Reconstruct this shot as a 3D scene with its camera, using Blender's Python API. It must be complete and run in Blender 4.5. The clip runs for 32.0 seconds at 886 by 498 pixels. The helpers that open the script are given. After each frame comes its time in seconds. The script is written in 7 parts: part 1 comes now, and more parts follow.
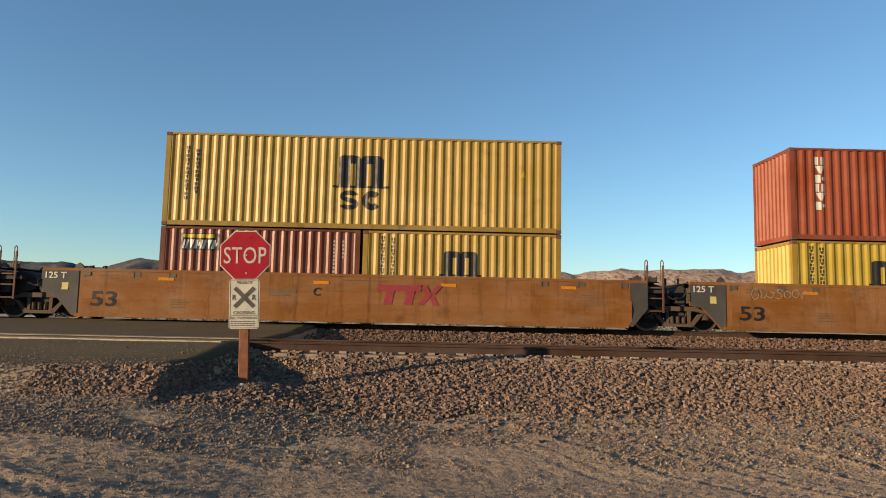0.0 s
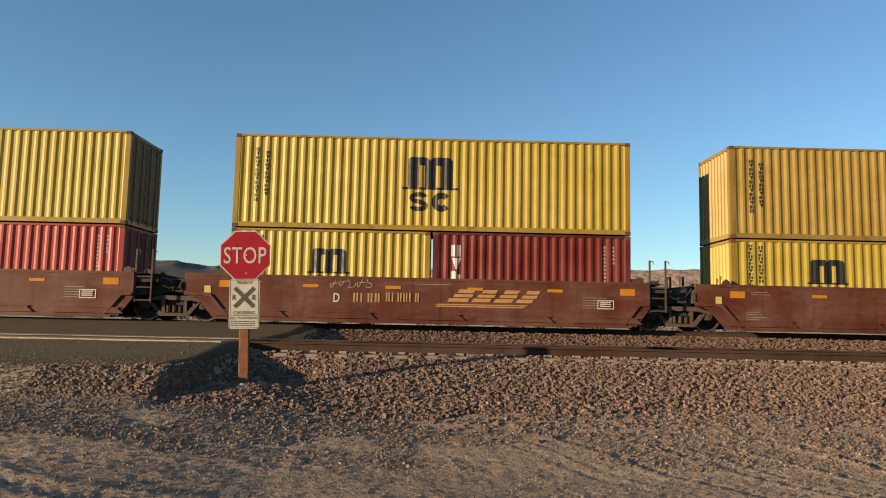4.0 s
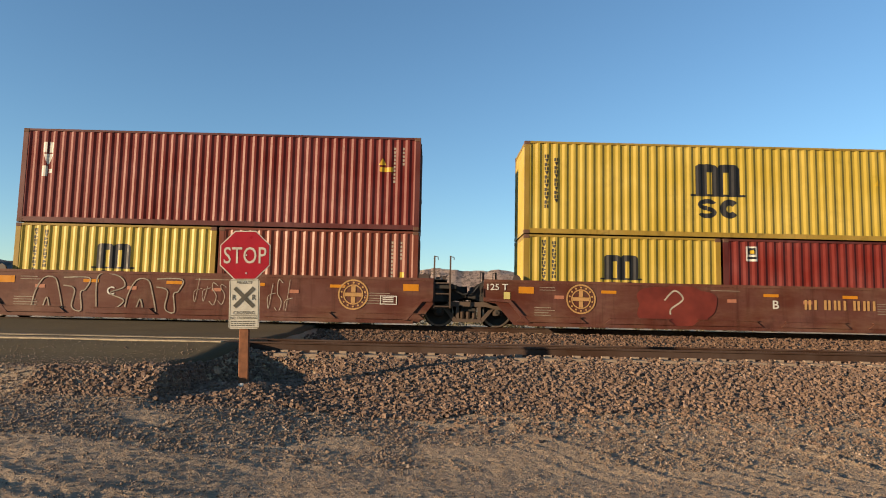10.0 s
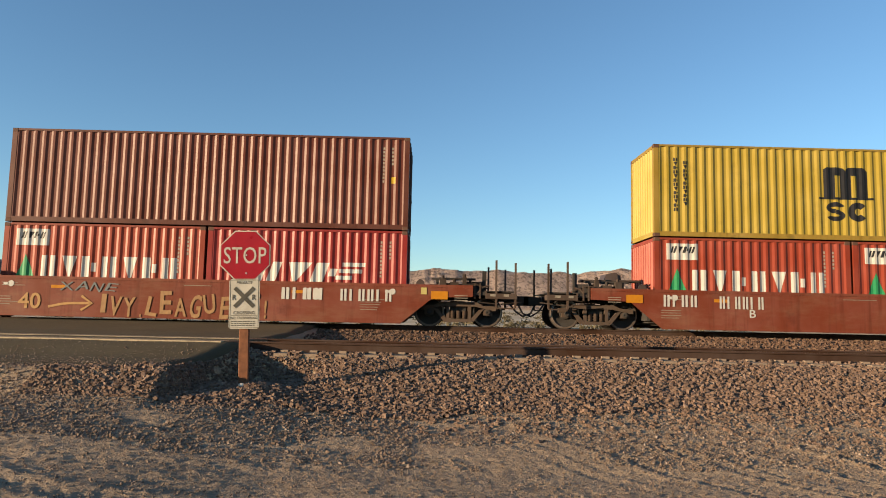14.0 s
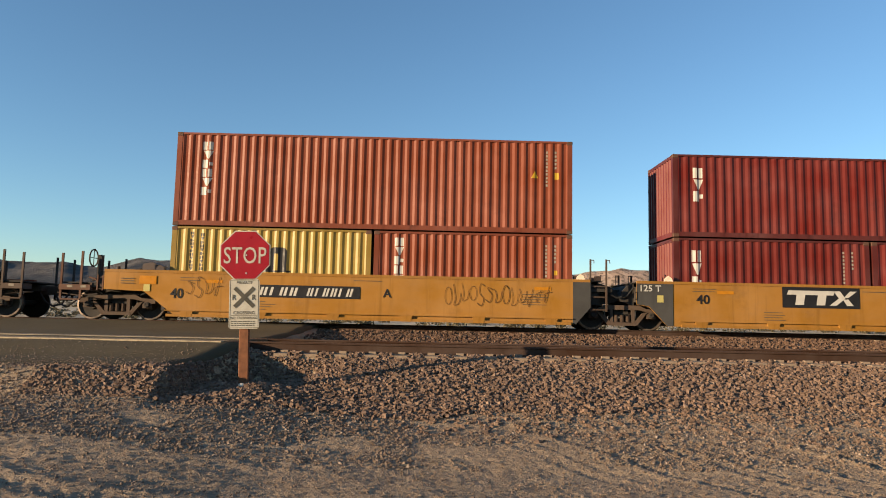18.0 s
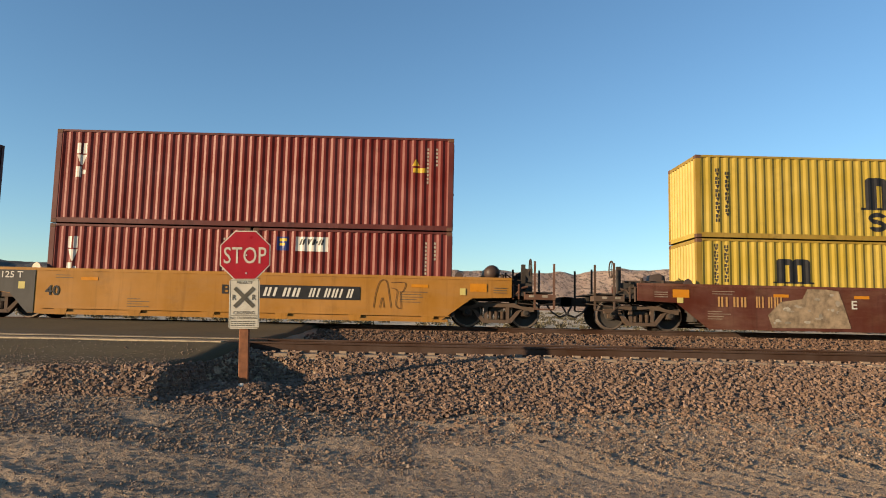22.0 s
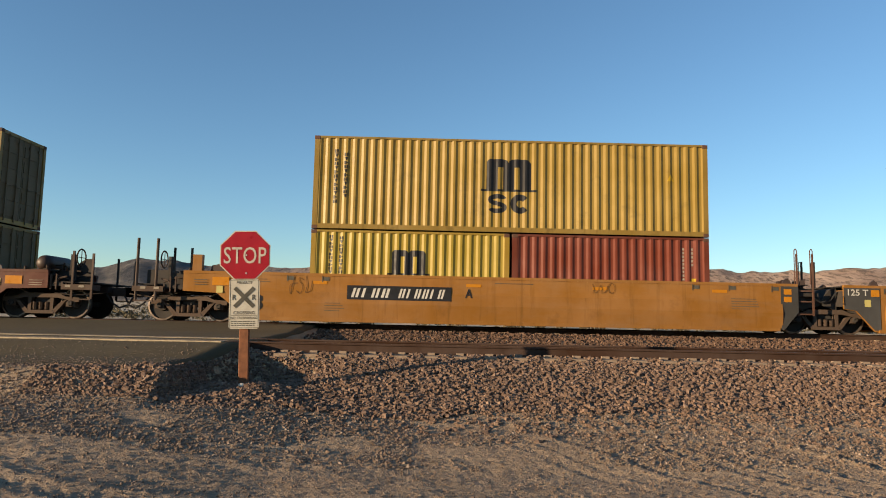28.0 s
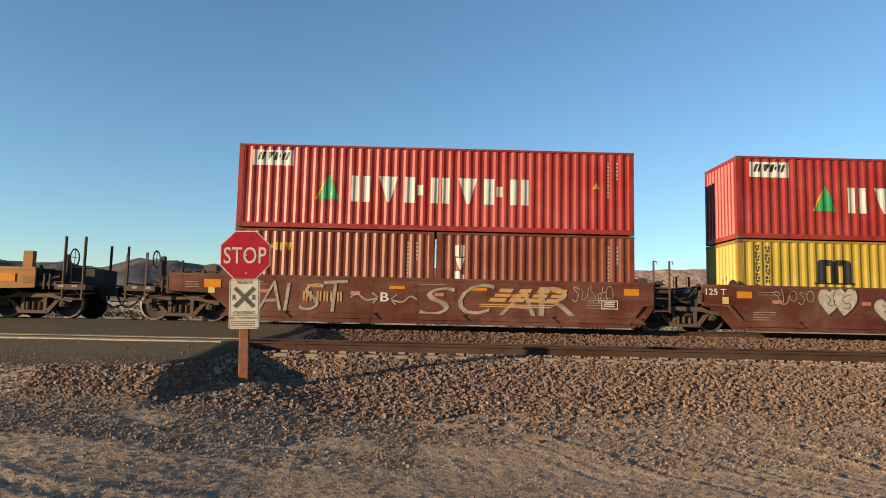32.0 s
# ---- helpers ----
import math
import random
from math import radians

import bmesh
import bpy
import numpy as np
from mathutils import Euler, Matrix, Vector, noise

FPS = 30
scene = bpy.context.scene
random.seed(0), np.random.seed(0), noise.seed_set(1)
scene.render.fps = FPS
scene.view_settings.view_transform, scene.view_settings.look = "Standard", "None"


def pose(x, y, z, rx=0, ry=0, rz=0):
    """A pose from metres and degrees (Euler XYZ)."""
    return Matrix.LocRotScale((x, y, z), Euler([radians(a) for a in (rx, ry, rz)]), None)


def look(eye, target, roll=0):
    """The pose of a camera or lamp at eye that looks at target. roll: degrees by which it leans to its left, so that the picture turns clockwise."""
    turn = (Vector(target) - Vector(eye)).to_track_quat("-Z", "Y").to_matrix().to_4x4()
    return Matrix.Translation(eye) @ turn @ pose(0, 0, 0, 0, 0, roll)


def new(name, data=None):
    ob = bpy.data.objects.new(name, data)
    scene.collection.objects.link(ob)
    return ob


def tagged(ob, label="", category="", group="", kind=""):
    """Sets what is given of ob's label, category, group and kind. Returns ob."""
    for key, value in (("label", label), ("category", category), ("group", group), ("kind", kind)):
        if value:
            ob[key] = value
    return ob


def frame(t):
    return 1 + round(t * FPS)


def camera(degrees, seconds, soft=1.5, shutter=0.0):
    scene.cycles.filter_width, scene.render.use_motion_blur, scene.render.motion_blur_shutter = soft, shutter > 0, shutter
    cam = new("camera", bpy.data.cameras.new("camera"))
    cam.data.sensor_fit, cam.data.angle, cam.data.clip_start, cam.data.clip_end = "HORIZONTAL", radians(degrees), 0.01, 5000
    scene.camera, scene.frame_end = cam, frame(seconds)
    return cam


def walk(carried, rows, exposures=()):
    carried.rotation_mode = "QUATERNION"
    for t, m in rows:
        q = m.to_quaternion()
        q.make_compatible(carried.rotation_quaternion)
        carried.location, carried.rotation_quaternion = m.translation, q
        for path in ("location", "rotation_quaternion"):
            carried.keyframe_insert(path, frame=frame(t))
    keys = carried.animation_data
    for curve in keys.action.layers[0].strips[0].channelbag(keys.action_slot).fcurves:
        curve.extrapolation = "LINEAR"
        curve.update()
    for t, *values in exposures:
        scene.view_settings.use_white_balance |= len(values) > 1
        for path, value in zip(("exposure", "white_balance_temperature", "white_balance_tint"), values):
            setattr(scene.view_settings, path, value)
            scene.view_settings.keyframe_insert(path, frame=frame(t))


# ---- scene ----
# ---------------------------------------------------------------- camera
EYE = (0.0, 0.0, 0.28)            # z = 0 is the top of the rails under the train
cam = camera(66.08, 32.0, soft=1.0)
CAM_POSE = look(EYE, (0.1416, 9.9492, 1.2764), 1.232)
# the camera's automatic exposure drifts with what passes before it
STOPS = [(0, 0.39), (1, 0.41), (2, 0.34), (3, 0.36), (5, 0.39), (6, 0.39), (7, 0.58), (8, 0.58), (9, 0.49), (10, 0.52), (12, 0.48), (13, 0.48), (14, 0.50), (17, 0.47), (18, 0.51), (19, 0.61), (20, 0.55), (21, 0.62), (22, 0.51), (23, 0.46), (24, 0.50), (25, 0.58), (28, 0.42), (29, 0.43), (30, 0.46), (31, 0.38), (32, 0.54)]
walk(cam, [(0.0, CAM_POSE), (32.0, CAM_POSE)], exposures=[(t, e + 0.69, 6450, 7) for t, e in STOPS])

# ---------------------------------------------------------------- light
SUN_AZ, SUN_EL = radians(62.8), radians(8.2)   # from the track's normal towards the left, behind the camera
SUN_DIR = Vector((-math.sin(SUN_AZ) * math.cos(SUN_EL), -math.cos(SUN_AZ) * math.cos(SUN_EL), math.sin(SUN_EL)))
world = bpy.data.worlds.new("sky")
scene.world = world
world.use_nodes = True
wn = world.node_tree
sky = wn.nodes.new("ShaderNodeTexSky")
sky.sky_type, sky.sun_disc = "NISHITA", False
sky.sun_elevation, sky.sun_rotation = SUN_EL, math.atan2(SUN_DIR.x, SUN_DIR.y)
sky.air_density, sky.dust_density, sky.ozone_density, sky.altitude = 1.06, 0.0, 2.9, 900
wn.links.new(sky.outputs[0], wn.nodes["Background"].inputs[0])
wn.nodes["Background"].inputs[1].default_value = 0.099
sun_data = bpy.data.lights.new("sun", "SUN")
sun_data.energy, sun_data.angle, sun_data.color = 5.0, radians(0.55), (1.0, 0.725, 0.455)
sun = new("sun", sun_data)
sun.matrix_world = SUN_DIR.to_track_quat("Z", "Y").to_matrix().to_4x4()

# ---------------------------------------------------------------- plan
TRAIN_Y = 21.87                   # centre line of the train's track
NEAR_Y = 13.85                    # centre line of the empty track
NEAR_RAIL_Z = -0.25
L40, L20, WIDE, HIGH, LOW = 12.192, 6.058, 2.438, 2.896, 2.591
WELL_FLOOR = 0.275


def travelled(t):
    """Metres that the train has gone at t seconds."""
    a, k = t / 32, min(1, max(0, (t - 3.5) / 2))
    return 557.107 * a - 29.801 * a ** 2 - 2.687 * a ** 3 + 2.694 * a ** 4 + 0.85 * k * k * (3 - 2 * k)


# ---------------------------------------------------------------- materials
def tree(name):
    m = bpy.data.materials.new(name)
    m.use_nodes = True
    n, l = m.node_tree.nodes, m.node_tree.links
    return m, n, l, n["Principled BSDF"]


def noise_tex(n, l, coord, scale, detail=4.0, rough=0.55, stretch=(1, 1, 1)):
    mp = n.new("ShaderNodeMapping")
    mp.inputs["Scale"].default_value = stretch
    l.new(coord, mp.inputs["Vector"])
    t = n.new("ShaderNodeTexNoise")
    t.inputs["Scale"].default_value, t.inputs["Detail"].default_value, t.inputs["Roughness"].default_value = scale, detail, rough
    l.new(mp.outputs[0], t.inputs["Vector"])
    return t.outputs["Fac"]


def ramp(n, l, fac, stops):
    r = n.new("ShaderNodeValToRGB")
    e = r.color_ramp.elements
    while len(e) < len(stops):
        e.new(0.5)
    for k, (p, c) in zip(e, stops):
        k.position, k.color = p, (*c, 1) if len(c) == 3 else (c[0], c[0], c[0], 1)
    l.new(fac, r.inputs["Fac"])
    return r.outputs["Color"]


def mix(n, l, fac, a, b, kind="MIX"):
    m = n.new("ShaderNodeMix")
    m.data_type, m.blend_type = "RGBA", kind
    for i, v in ((0, fac), (6, a), (7, b)):
        if hasattr(v, "is_linked"):
            l.new(v, m.inputs[i])
        else:
            m.inputs[i].default_value = v if i == 0 else (*v, 1)
    return m.outputs[2]


def bump(n, l, bsdf, fac, strength, dist):
    b = n.new("ShaderNodeBump")
    b.inputs["Strength"].default_value, b.inputs["Distance"].default_value = strength, dist
    l.new(fac, b.inputs["Height"])
    l.new(b.outputs[0], bsdf.inputs["Normal"])


def paint(name, col, rough=0.42, rust=0.35, fade=0.25, metallic=0.0, shine=0.35, dust=0.0):
    """Weathered gloss paint on steel: faded patches, streaks, rust spots."""
    m, n, l, b = tree(name)
    tc = n.new("ShaderNodeTexCoord").outputs["Object"]
    info = n.new("ShaderNodeObjectInfo").outputs["Random"]
    big = noise_tex(n, l, tc, 0.7, 5)
    streak = noise_tex(n, l, tc, 5.0, 4, 0.6, (1, 1, 0.12))
    fine = noise_tex(n, l, tc, 16.0, 6, 0.7)
    light = tuple(min(1, c * 1.15 + 0.025) for c in col)
    dark = tuple(c * 0.72 for c in col)
    c1 = mix(n, l, ramp(n, l, big, [(0.35, (0,)), (0.7, (1,))]), col, light)
    c2 = mix(n, l, ramp(n, l, streak, [(0.52, (0,)), (0.72, (fade,))]), c1, dark)
    stain = noise_tex(n, l, tc, 1.3, 7, 0.68)
    c2 = mix(n, l, ramp(n, l, stain, [(0.56, (0,)), (0.72, (fade * 1.2,))]), c2, tuple(c * 0.45 + 0.006 for c in col))
    c3 = mix(n, l, ramp(n, l, fine, [(0.64, (0,)), (0.72, (rust,))]), c2, (0.10, 0.042, 0.02))
    if dust:
        film = noise_tex(n, l, tc, 1.1, 8, 0.7, (0.45, 1, 1.6))
        c3 = mix(n, l, ramp(n, l, film, [(0.47, (0,)), (0.68, (dust,))]), c3, (0.20, 0.135, 0.085))
        drips = noise_tex(n, l, tc, 3.2, 6, 0.7, (1.6, 1, 0.07))
        c3 = mix(n, l, ramp(n, l, drips, [(0.54, (0,)), (0.66, (dust * 1.1,))]), c3, tuple(c * 0.4 + 0.004 for c in col))
    hsv = n.new("ShaderNodeHueSaturation")
    mr = n.new("ShaderNodeMapRange")
    mr.inputs["To Min"].default_value, mr.inputs["To Max"].default_value = 0.92, 1.08
    l.new(info, mr.inputs["Value"])
    l.new(mr.outputs[0], hsv.inputs["Value"])
    l.new(c3, hsv.inputs["Color"])
    l.new(hsv.outputs[0], b.inputs["Base Color"])
    l.new(ramp(n, l, fine, [(0.3, (rough - 0.03,)), (0.75, (rough + 0.08,))]), b.inputs["Roughness"])
    b.inputs["Metallic"].default_value = metallic
    b.inputs["Specular IOR Level"].default_value = shine
    bump(n, l, b, big, 0.2, 0.02)
    return m


def plain(name, col, rough=0.6, metallic=0.0, vary=0.2, scale=6.0):
    m, n, l, b = tree(name)
    tc = n.new("ShaderNodeTexCoord").outputs["Object"]
    f = noise_tex(n, l, tc, scale, 5)
    lo, hi = tuple(c * (1 - vary) for c in col), tuple(min(1, c * (1 + vary)) for c in col)
    l.new(ramp(n, l, f, [(0.3, lo), (0.7, hi)]), b.inputs["Base Color"])
    l.new(ramp(n, l, f, [(0.3, (max(0.05, rough - 0.1),)), (0.7, (min(1, rough + 0.1),))]), b.inputs["Roughness"])
    b.inputs["Metallic"].default_value = metallic
    b.inputs["Specular IOR Level"].default_value = 0.5 if metallic else 0.22
    return m


def earth(name, stops, scales, rough=0.95, bumps=(0.6, 0.03)):
    """Soil or asphalt: three scales of noise over one ramp, with relief."""
    m, n, l, b = tree(name)
    tc = n.new("ShaderNodeTexCoord").outputs["Object"]
    f1, f2, f3 = (noise_tex(n, l, tc, s, 6, 0.6) for s in scales)
    mx = mix(n, l, 0.5, f1, f2)
    mx = mix(n, l, 0.4, mx, f3)
    l.new(ramp(n, l, mx, stops), b.inputs["Base Color"])
    b.inputs["Roughness"].default_value = rough
    b.inputs["Specular IOR Level"].default_value = 0.2
    bump(n, l, b, mx, *bumps)
    return m


def desert(name):
    """Packed dirt by the line, paler sand beyond it, pinkish rock on the hills."""
    m, n, l, b = tree(name)
    tc = n.new("ShaderNodeTexCoord").outputs["Object"]
    f1, f2, f3 = (noise_tex(n, l, tc, s, 6, 0.62) for s in (0.45, 3.5, 26.0))
    near = mix(n, l, 0.45, mix(n, l, 0.5, f1, f2), f3)
    dirt = ramp(n, l, near, [(0.30, (0.182, 0.131, 0.0863)), (0.5, (0.292, 0.215, 0.142)), (0.70, (0.403, 0.307, 0.206))])
    g1, g2 = noise_tex(n, l, tc, 0.02, 6, 0.65), noise_tex(n, l, tc, 0.018, 11, 0.75, (1, 0.3, 1))
    sand = ramp(n, l, g1, [(0.35, (0.387, 0.299, 0.194)), (0.65, (0.563, 0.458, 0.317))])
    hill = ramp(n, l, g2, [(0.38, (0.235, 0.165, 0.126)), (0.62, (0.42, 0.312, 0.236))])
    sep = n.new("ShaderNodeSeparateXYZ")
    l.new(tc, sep.inputs[0])
    far, high = n.new("ShaderNodeMapRange"), n.new("ShaderNodeMapRange")
    for node, out, a, c in ((far, "Y", 25.0, 32.0), (high, "Z", 6.0, 24.0)):
        node.inputs["From Min"].default_value, node.inputs["From Max"].default_value = a, c
        l.new(sep.outputs[out], node.inputs["Value"])
    west = n.new("ShaderNodeMapRange")     # darker colours on the hills to the left
    west.inputs["From Min"].default_value, west.inputs["From Max"].default_value = -330.0, -620.0
    l.new(sep.outputs["X"], west.inputs["Value"])
    scrub = noise_tex(n, l, tc, 0.10, 5, 0.7, (1, 0.28, 1))     # dark bushes and outcrops
    hill = mix(n, l, ramp(n, l, scrub, [(0.50, (0,)), (0.58, (0.8,))]), hill, (0.085, 0.066, 0.052))
    hill = mix(n, l, west.outputs[0], hill, ramp(n, l, g2, [(0.38, (0.050, 0.052, 0.055)), (0.62, (0.15, 0.135, 0.12))]))
    col = mix(n, l, high.outputs[0], mix(n, l, far.outputs[0], dirt, sand), hill)
    l.new(col, b.inputs["Base Color"])
    b.inputs["Roughness"].default_value = 0.95
    b.inputs["Specular IOR Level"].default_value = 0.15
    rock = noise_tex(n, l, tc, 0.05, 12, 0.78, (1, 0.3, 1))
    big = n.new("ShaderNodeBump")
    big.inputs["Strength"].default_value, big.inputs["Distance"].default_value = 0.8, 9.0
    l.new(mix(n, l, high.outputs[0], (0.5, 0.5, 0.5), rock), big.inputs["Height"])
    small = n.new("ShaderNodeBump")
    small.inputs["Strength"].default_value, small.inputs["Distance"].default_value = 1.0, 0.06
    l.new(near, small.inputs["Height"])
    l.new(big.outputs[0], small.inputs["Normal"])
    l.new(small.outputs[0], b.inputs["Normal"])
    return m


def stones(name, cols, rough=0.9):
    """Loose stone: each island of the mesh takes its own tone."""
    m, n, l, b = tree(name)
    isl = n.new("ShaderNodeNewGeometry").outputs["Random Per Island"]
    k = len(cols)
    base = ramp(n, l, isl, [(i / (k - 1), c) for i, c in enumerate(cols)])
    tc = n.new("ShaderNodeTexCoord").outputs["Object"]
    f = noise_tex(n, l, tc, 30.0, 4)
    l.new(mix(n, l, 0.5, base, ramp(n, l, f, [(0.3, (0.55,)), (0.7, (1.0,))]), "MULTIPLY"), b.inputs["Base Color"])
    b.inputs["Roughness"].default_value = rough
    b.inputs["Specular IOR Level"].default_value = 0.25
    bump(n, l, b, f, 0.4, 0.01)
    return m


M = {
    "yellow": paint("yellow_paint", (0.264, 0.19, 0.022), 0.44, 0.5, 0.35, shine=0.22),
    "yellow_dull": paint("faded_yellow_paint", (0.235, 0.153, 0.023), 0.45, 0.8, 0.5, shine=0.28),
    "rust_red": paint("oxide_red_paint", (0.113, 0.0222, 0.00811), 0.41, 0.45, 0.4, shine=0.21),
    "gloss_red": paint("glossy_oxide_red_paint", (0.113, 0.0222, 0.00811), 0.36, 0.45, 0.4, shine=0.35),
    "brown_red": paint("brown_red_paint", (0.08892, 0.018, 0.00624), 0.42, 0.6, 0.5, shine=0.24),
    "dark_red": paint("dark_red_paint", (0.0964, 0.00905, 0.0053), 0.42, 0.4, 0.45, shine=0.14),
    "bright_red": paint("bright_red_paint", (0.193, 0.0131, 0.00874), 0.42, 0.25, 0.3, shine=0.24),
    "orange_red": paint("orange_red_paint", (0.151, 0.0315, 0.00998), 0.46, 0.4, 0.35, shine=0.16),
    "orange": paint("orange_paint", (0.203, 0.029, 0.00986), 0.42, 0.3, 0.3, shine=0.25),
    "dark_green": paint("dark_green_paint", (0.00874, 0.0468, 0.0206), 0.5, 0.6, 0.3, shine=0.2),
    "jade": paint("jade_green_paint", (0.0165, 0.138, 0.082), 0.42, 0.35, 0.2, shine=0.3),
    "mint": paint("pale_mint_green_paint", (0.06, 0.21, 0.145), 0.45, 0.35, 0.2, shine=0.25),
    "scarlet": paint("scarlet_paint", (0.215, 0.024, 0.014), 0.42, 0.3, 0.3, shine=0.24),
    "car_ochre": paint("ochre_wagon_paint", (0.192, 0.084, 0.012), 0.5, 0.35, 0.35, shine=0.15, dust=0.28),
    "car_ochre_old": paint("weathered_orange_wagon_paint", (0.134, 0.0522, 0.00917), 0.55, 0.5, 0.6, shine=0.12, dust=0.40),
    "car_orange": paint("yellow_orange_wagon_paint", (0.225, 0.104, 0.0125), 0.46, 0.3, 0.3, shine=0.15, dust=0.22),
    "car_brown": paint("brown_wagon_paint", (0.0607, 0.0145, 0.00691), 0.52, 0.4, 0.55, shine=0.15, dust=0.26),
    "car_red": paint("brick_red_wagon_paint", (0.116, 0.024, 0.00917), 0.5, 0.4, 0.55, shine=0.15, dust=0.25),
    "white": plain("white_lettering", (0.397, 0.383, 0.347), 0.5, 0, 0.08),
    "black": plain("black_lettering", (0.013, 0.013, 0.0144), 0.5, 0, 0.2),
    "lemon": plain("lemon_lettering", (0.361, 0.231, 0.0144), 0.5, 0, 0.1),
    "green_mark": plain("green_lettering", (0.0217, 0.188, 0.0722), 0.5, 0, 0.1),
    "blue_mark": plain("navy_lettering", (0.0144, 0.0253, 0.116), 0.5, 0, 0.1),
    "red_mark": plain("red_lettering", (0.289, 0.0253, 0.0217), 0.5, 0, 0.1),
    "maroon_mark": plain("maroon_lettering", (0.173, 0.0253, 0.0325), 0.55, 0, 0.1),
    "tan_mark": plain("faded_tan_lettering", (0.303, 0.173, 0.065), 0.6, 0, 0.15),
    "reflector": plain("amber_reflector", (0.361, 0.144, 0.00722), 0.35, 0, 0.08),
    "pale_yellow": plain("pale_yellow_placard", (0.361, 0.311, 0.108), 0.5, 0, 0.08),
    "grime": paint("grimy_dark_steel", (0.022, 0.018, 0.015), 0.75, 0.4, 0.3, shine=0.15),
    "charcoal": paint("charcoal_panel_paint", (0.034, 0.033, 0.031), 0.65, 0.2, 0.2, shine=0.15),
    "iron": paint("dusty_cast_iron", (0.033, 0.022, 0.0155), 0.8, 0.3, 0.3, shine=0.15),
    "frame_iron": paint("dusty_brown_cast_iron", (0.062, 0.042, 0.030), 0.8, 0.3, 0.3, shine=0.15),
    "dusty_steel": paint("dusty_brown_steel", (0.05, 0.032, 0.022), 0.7, 0.5, 0.5, shine=0.15),
    "tank": paint("sooty_brown_steel", (0.036, 0.022, 0.017), 0.5, 0.3, 0.3, shine=0.3),
    "tread": plain("worn_wheel_steel", (0.19, 0.145, 0.115), 0.42, 0.6, 0.15),
    "seal": plain("black_rubber", (0.02, 0.02, 0.02), 0.7),
    "galv": plain("galvanised_steel", (0.42, 0.40, 0.37), 0.45, 0.7, 0.15),
    "rail": paint("rusty_rail_steel", (0.036, 0.018, 0.011), 0.8, 0.4, 0.3, shine=0.1),
    "rail_head": plain("polished_rail_steel", (0.10, 0.07, 0.05), 0.45, 0.7, 0.12),
    "concrete": plain("weathered_concrete", (0.21, 0.158, 0.115), 0.9, 0, 0.2, 12),
    "asphalt": earth("worn_asphalt", [(0.30, (0.055, 0.0431, 0.0238)), (0.55, (0.084, 0.0662, 0.037)), (0.75, (0.138, 0.109, 0.063))], (0.7, 9.0, 60.0), 0.9, (0.5, 0.02)),
    "rusty_casting": paint("rusty_cast_steel", (0.075, 0.036, 0.022), 0.7, 0.6, 0.5, shine=0.15),
    "pale_board": plain("pale_concrete_board", (0.33, 0.27, 0.18), 0.9, 0, 0.25, 8),
    "soil": desert("sandy_desert_soil"),
    "ballast": stones("crushed_ballast_stone", [(0.111, 0.0703, 0.0488), (0.165, 0.108, 0.0762), (0.202, 0.134, 0.0955), (0.136, 0.0875, 0.0605), (0.242, 0.168, 0.122)]),
    "stained_ballast": stones("rust_stained_ballast_stone", [(0.0799, 0.0464, 0.0303), (0.119, 0.0713, 0.0472), (0.145, 0.0884, 0.0592), (0.0979, 0.0577, 0.0375), (0.174, 0.111, 0.0756)]),
    "gravel": stones("loose_desert_gravel", [(0.106, 0.0734, 0.053), (0.159, 0.114, 0.0817), (0.204, 0.148, 0.11), (0.132, 0.0924, 0.0666), (0.303, 0.238, 0.189)]),
    "wood": plain("weathered_red_brown_post", (0.15, 0.062, 0.03), 0.75, 0, 0.35, 9),
    "sign_red": plain("red_reflective_sheeting", (0.238, 0.00867, 0.0159), 0.35, 0, 0.08),
    "sign_white": plain("white_reflective_sheeting", (0.376, 0.354, 0.296), 0.4, 0, 0.1),
    "sign_dark": plain("faded_black_sign_ink", (0.066, 0.061, 0.048), 0.5, 0, 0.2),
    "salmon": plain("faded_salmon_strip", (0.26, 0.108, 0.065), 0.6, 0, 0.1),
    "chalk_spray": plain("chalky_white_spray", (0.26, 0.238, 0.195), 0.7, 0, 0.25),
    "navy_spray": plain("navy_spray", (0.0144, 0.0217, 0.0578), 0.6, 0, 0.2),
    "lime_spray": plain("lime_green_spray", (0.246, 0.332, 0.0722), 0.6, 0, 0.15),
    "green_spray": plain("green_spray", (0.0506, 0.231, 0.0506), 0.6, 0, 0.15),
    "teal_spray": plain("teal_spray", (0.00867, 0.144, 0.159), 0.55, 0, 0.15),
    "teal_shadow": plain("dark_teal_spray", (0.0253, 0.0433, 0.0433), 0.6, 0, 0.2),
    "mint_spray": plain("mint_spray", (0.150, 0.235, 0.175), 0.6, 0, 0.25, 1.5),
    "cream_spray": plain("cream_spray", (0.275, 0.253, 0.123), 0.6, 0, 0.15),
    "peach_spray": plain("peach_spray", (0.29, 0.15, 0.1), 0.6, 0, 0.35, 3),
    "buffed": plain("buffed_dusty_paint", (0.181, 0.137, 0.0903), 0.7, 0, 0.45, 5),
    "tan_spray": plain("tan_spray", (0.238, 0.137, 0.0614), 0.6, 0, 0.2),
    "thin_spray": plain("thin_pale_spray", (0.19, 0.165, 0.13), 0.7, 0, 0.4, 4),
    "pale_blue_spray": plain("pale_blue_spray", (0.115, 0.125, 0.125), 0.6, 0, 0.2),
    "faint_spray": plain("faint_dark_spray", (0.085, 0.042, 0.014), 0.7, 0, 0.3, 4),
    "red_spray": plain("dull_red_spray", (0.0975, 0.0173, 0.0116), 0.6, 0, 0.3, 2),
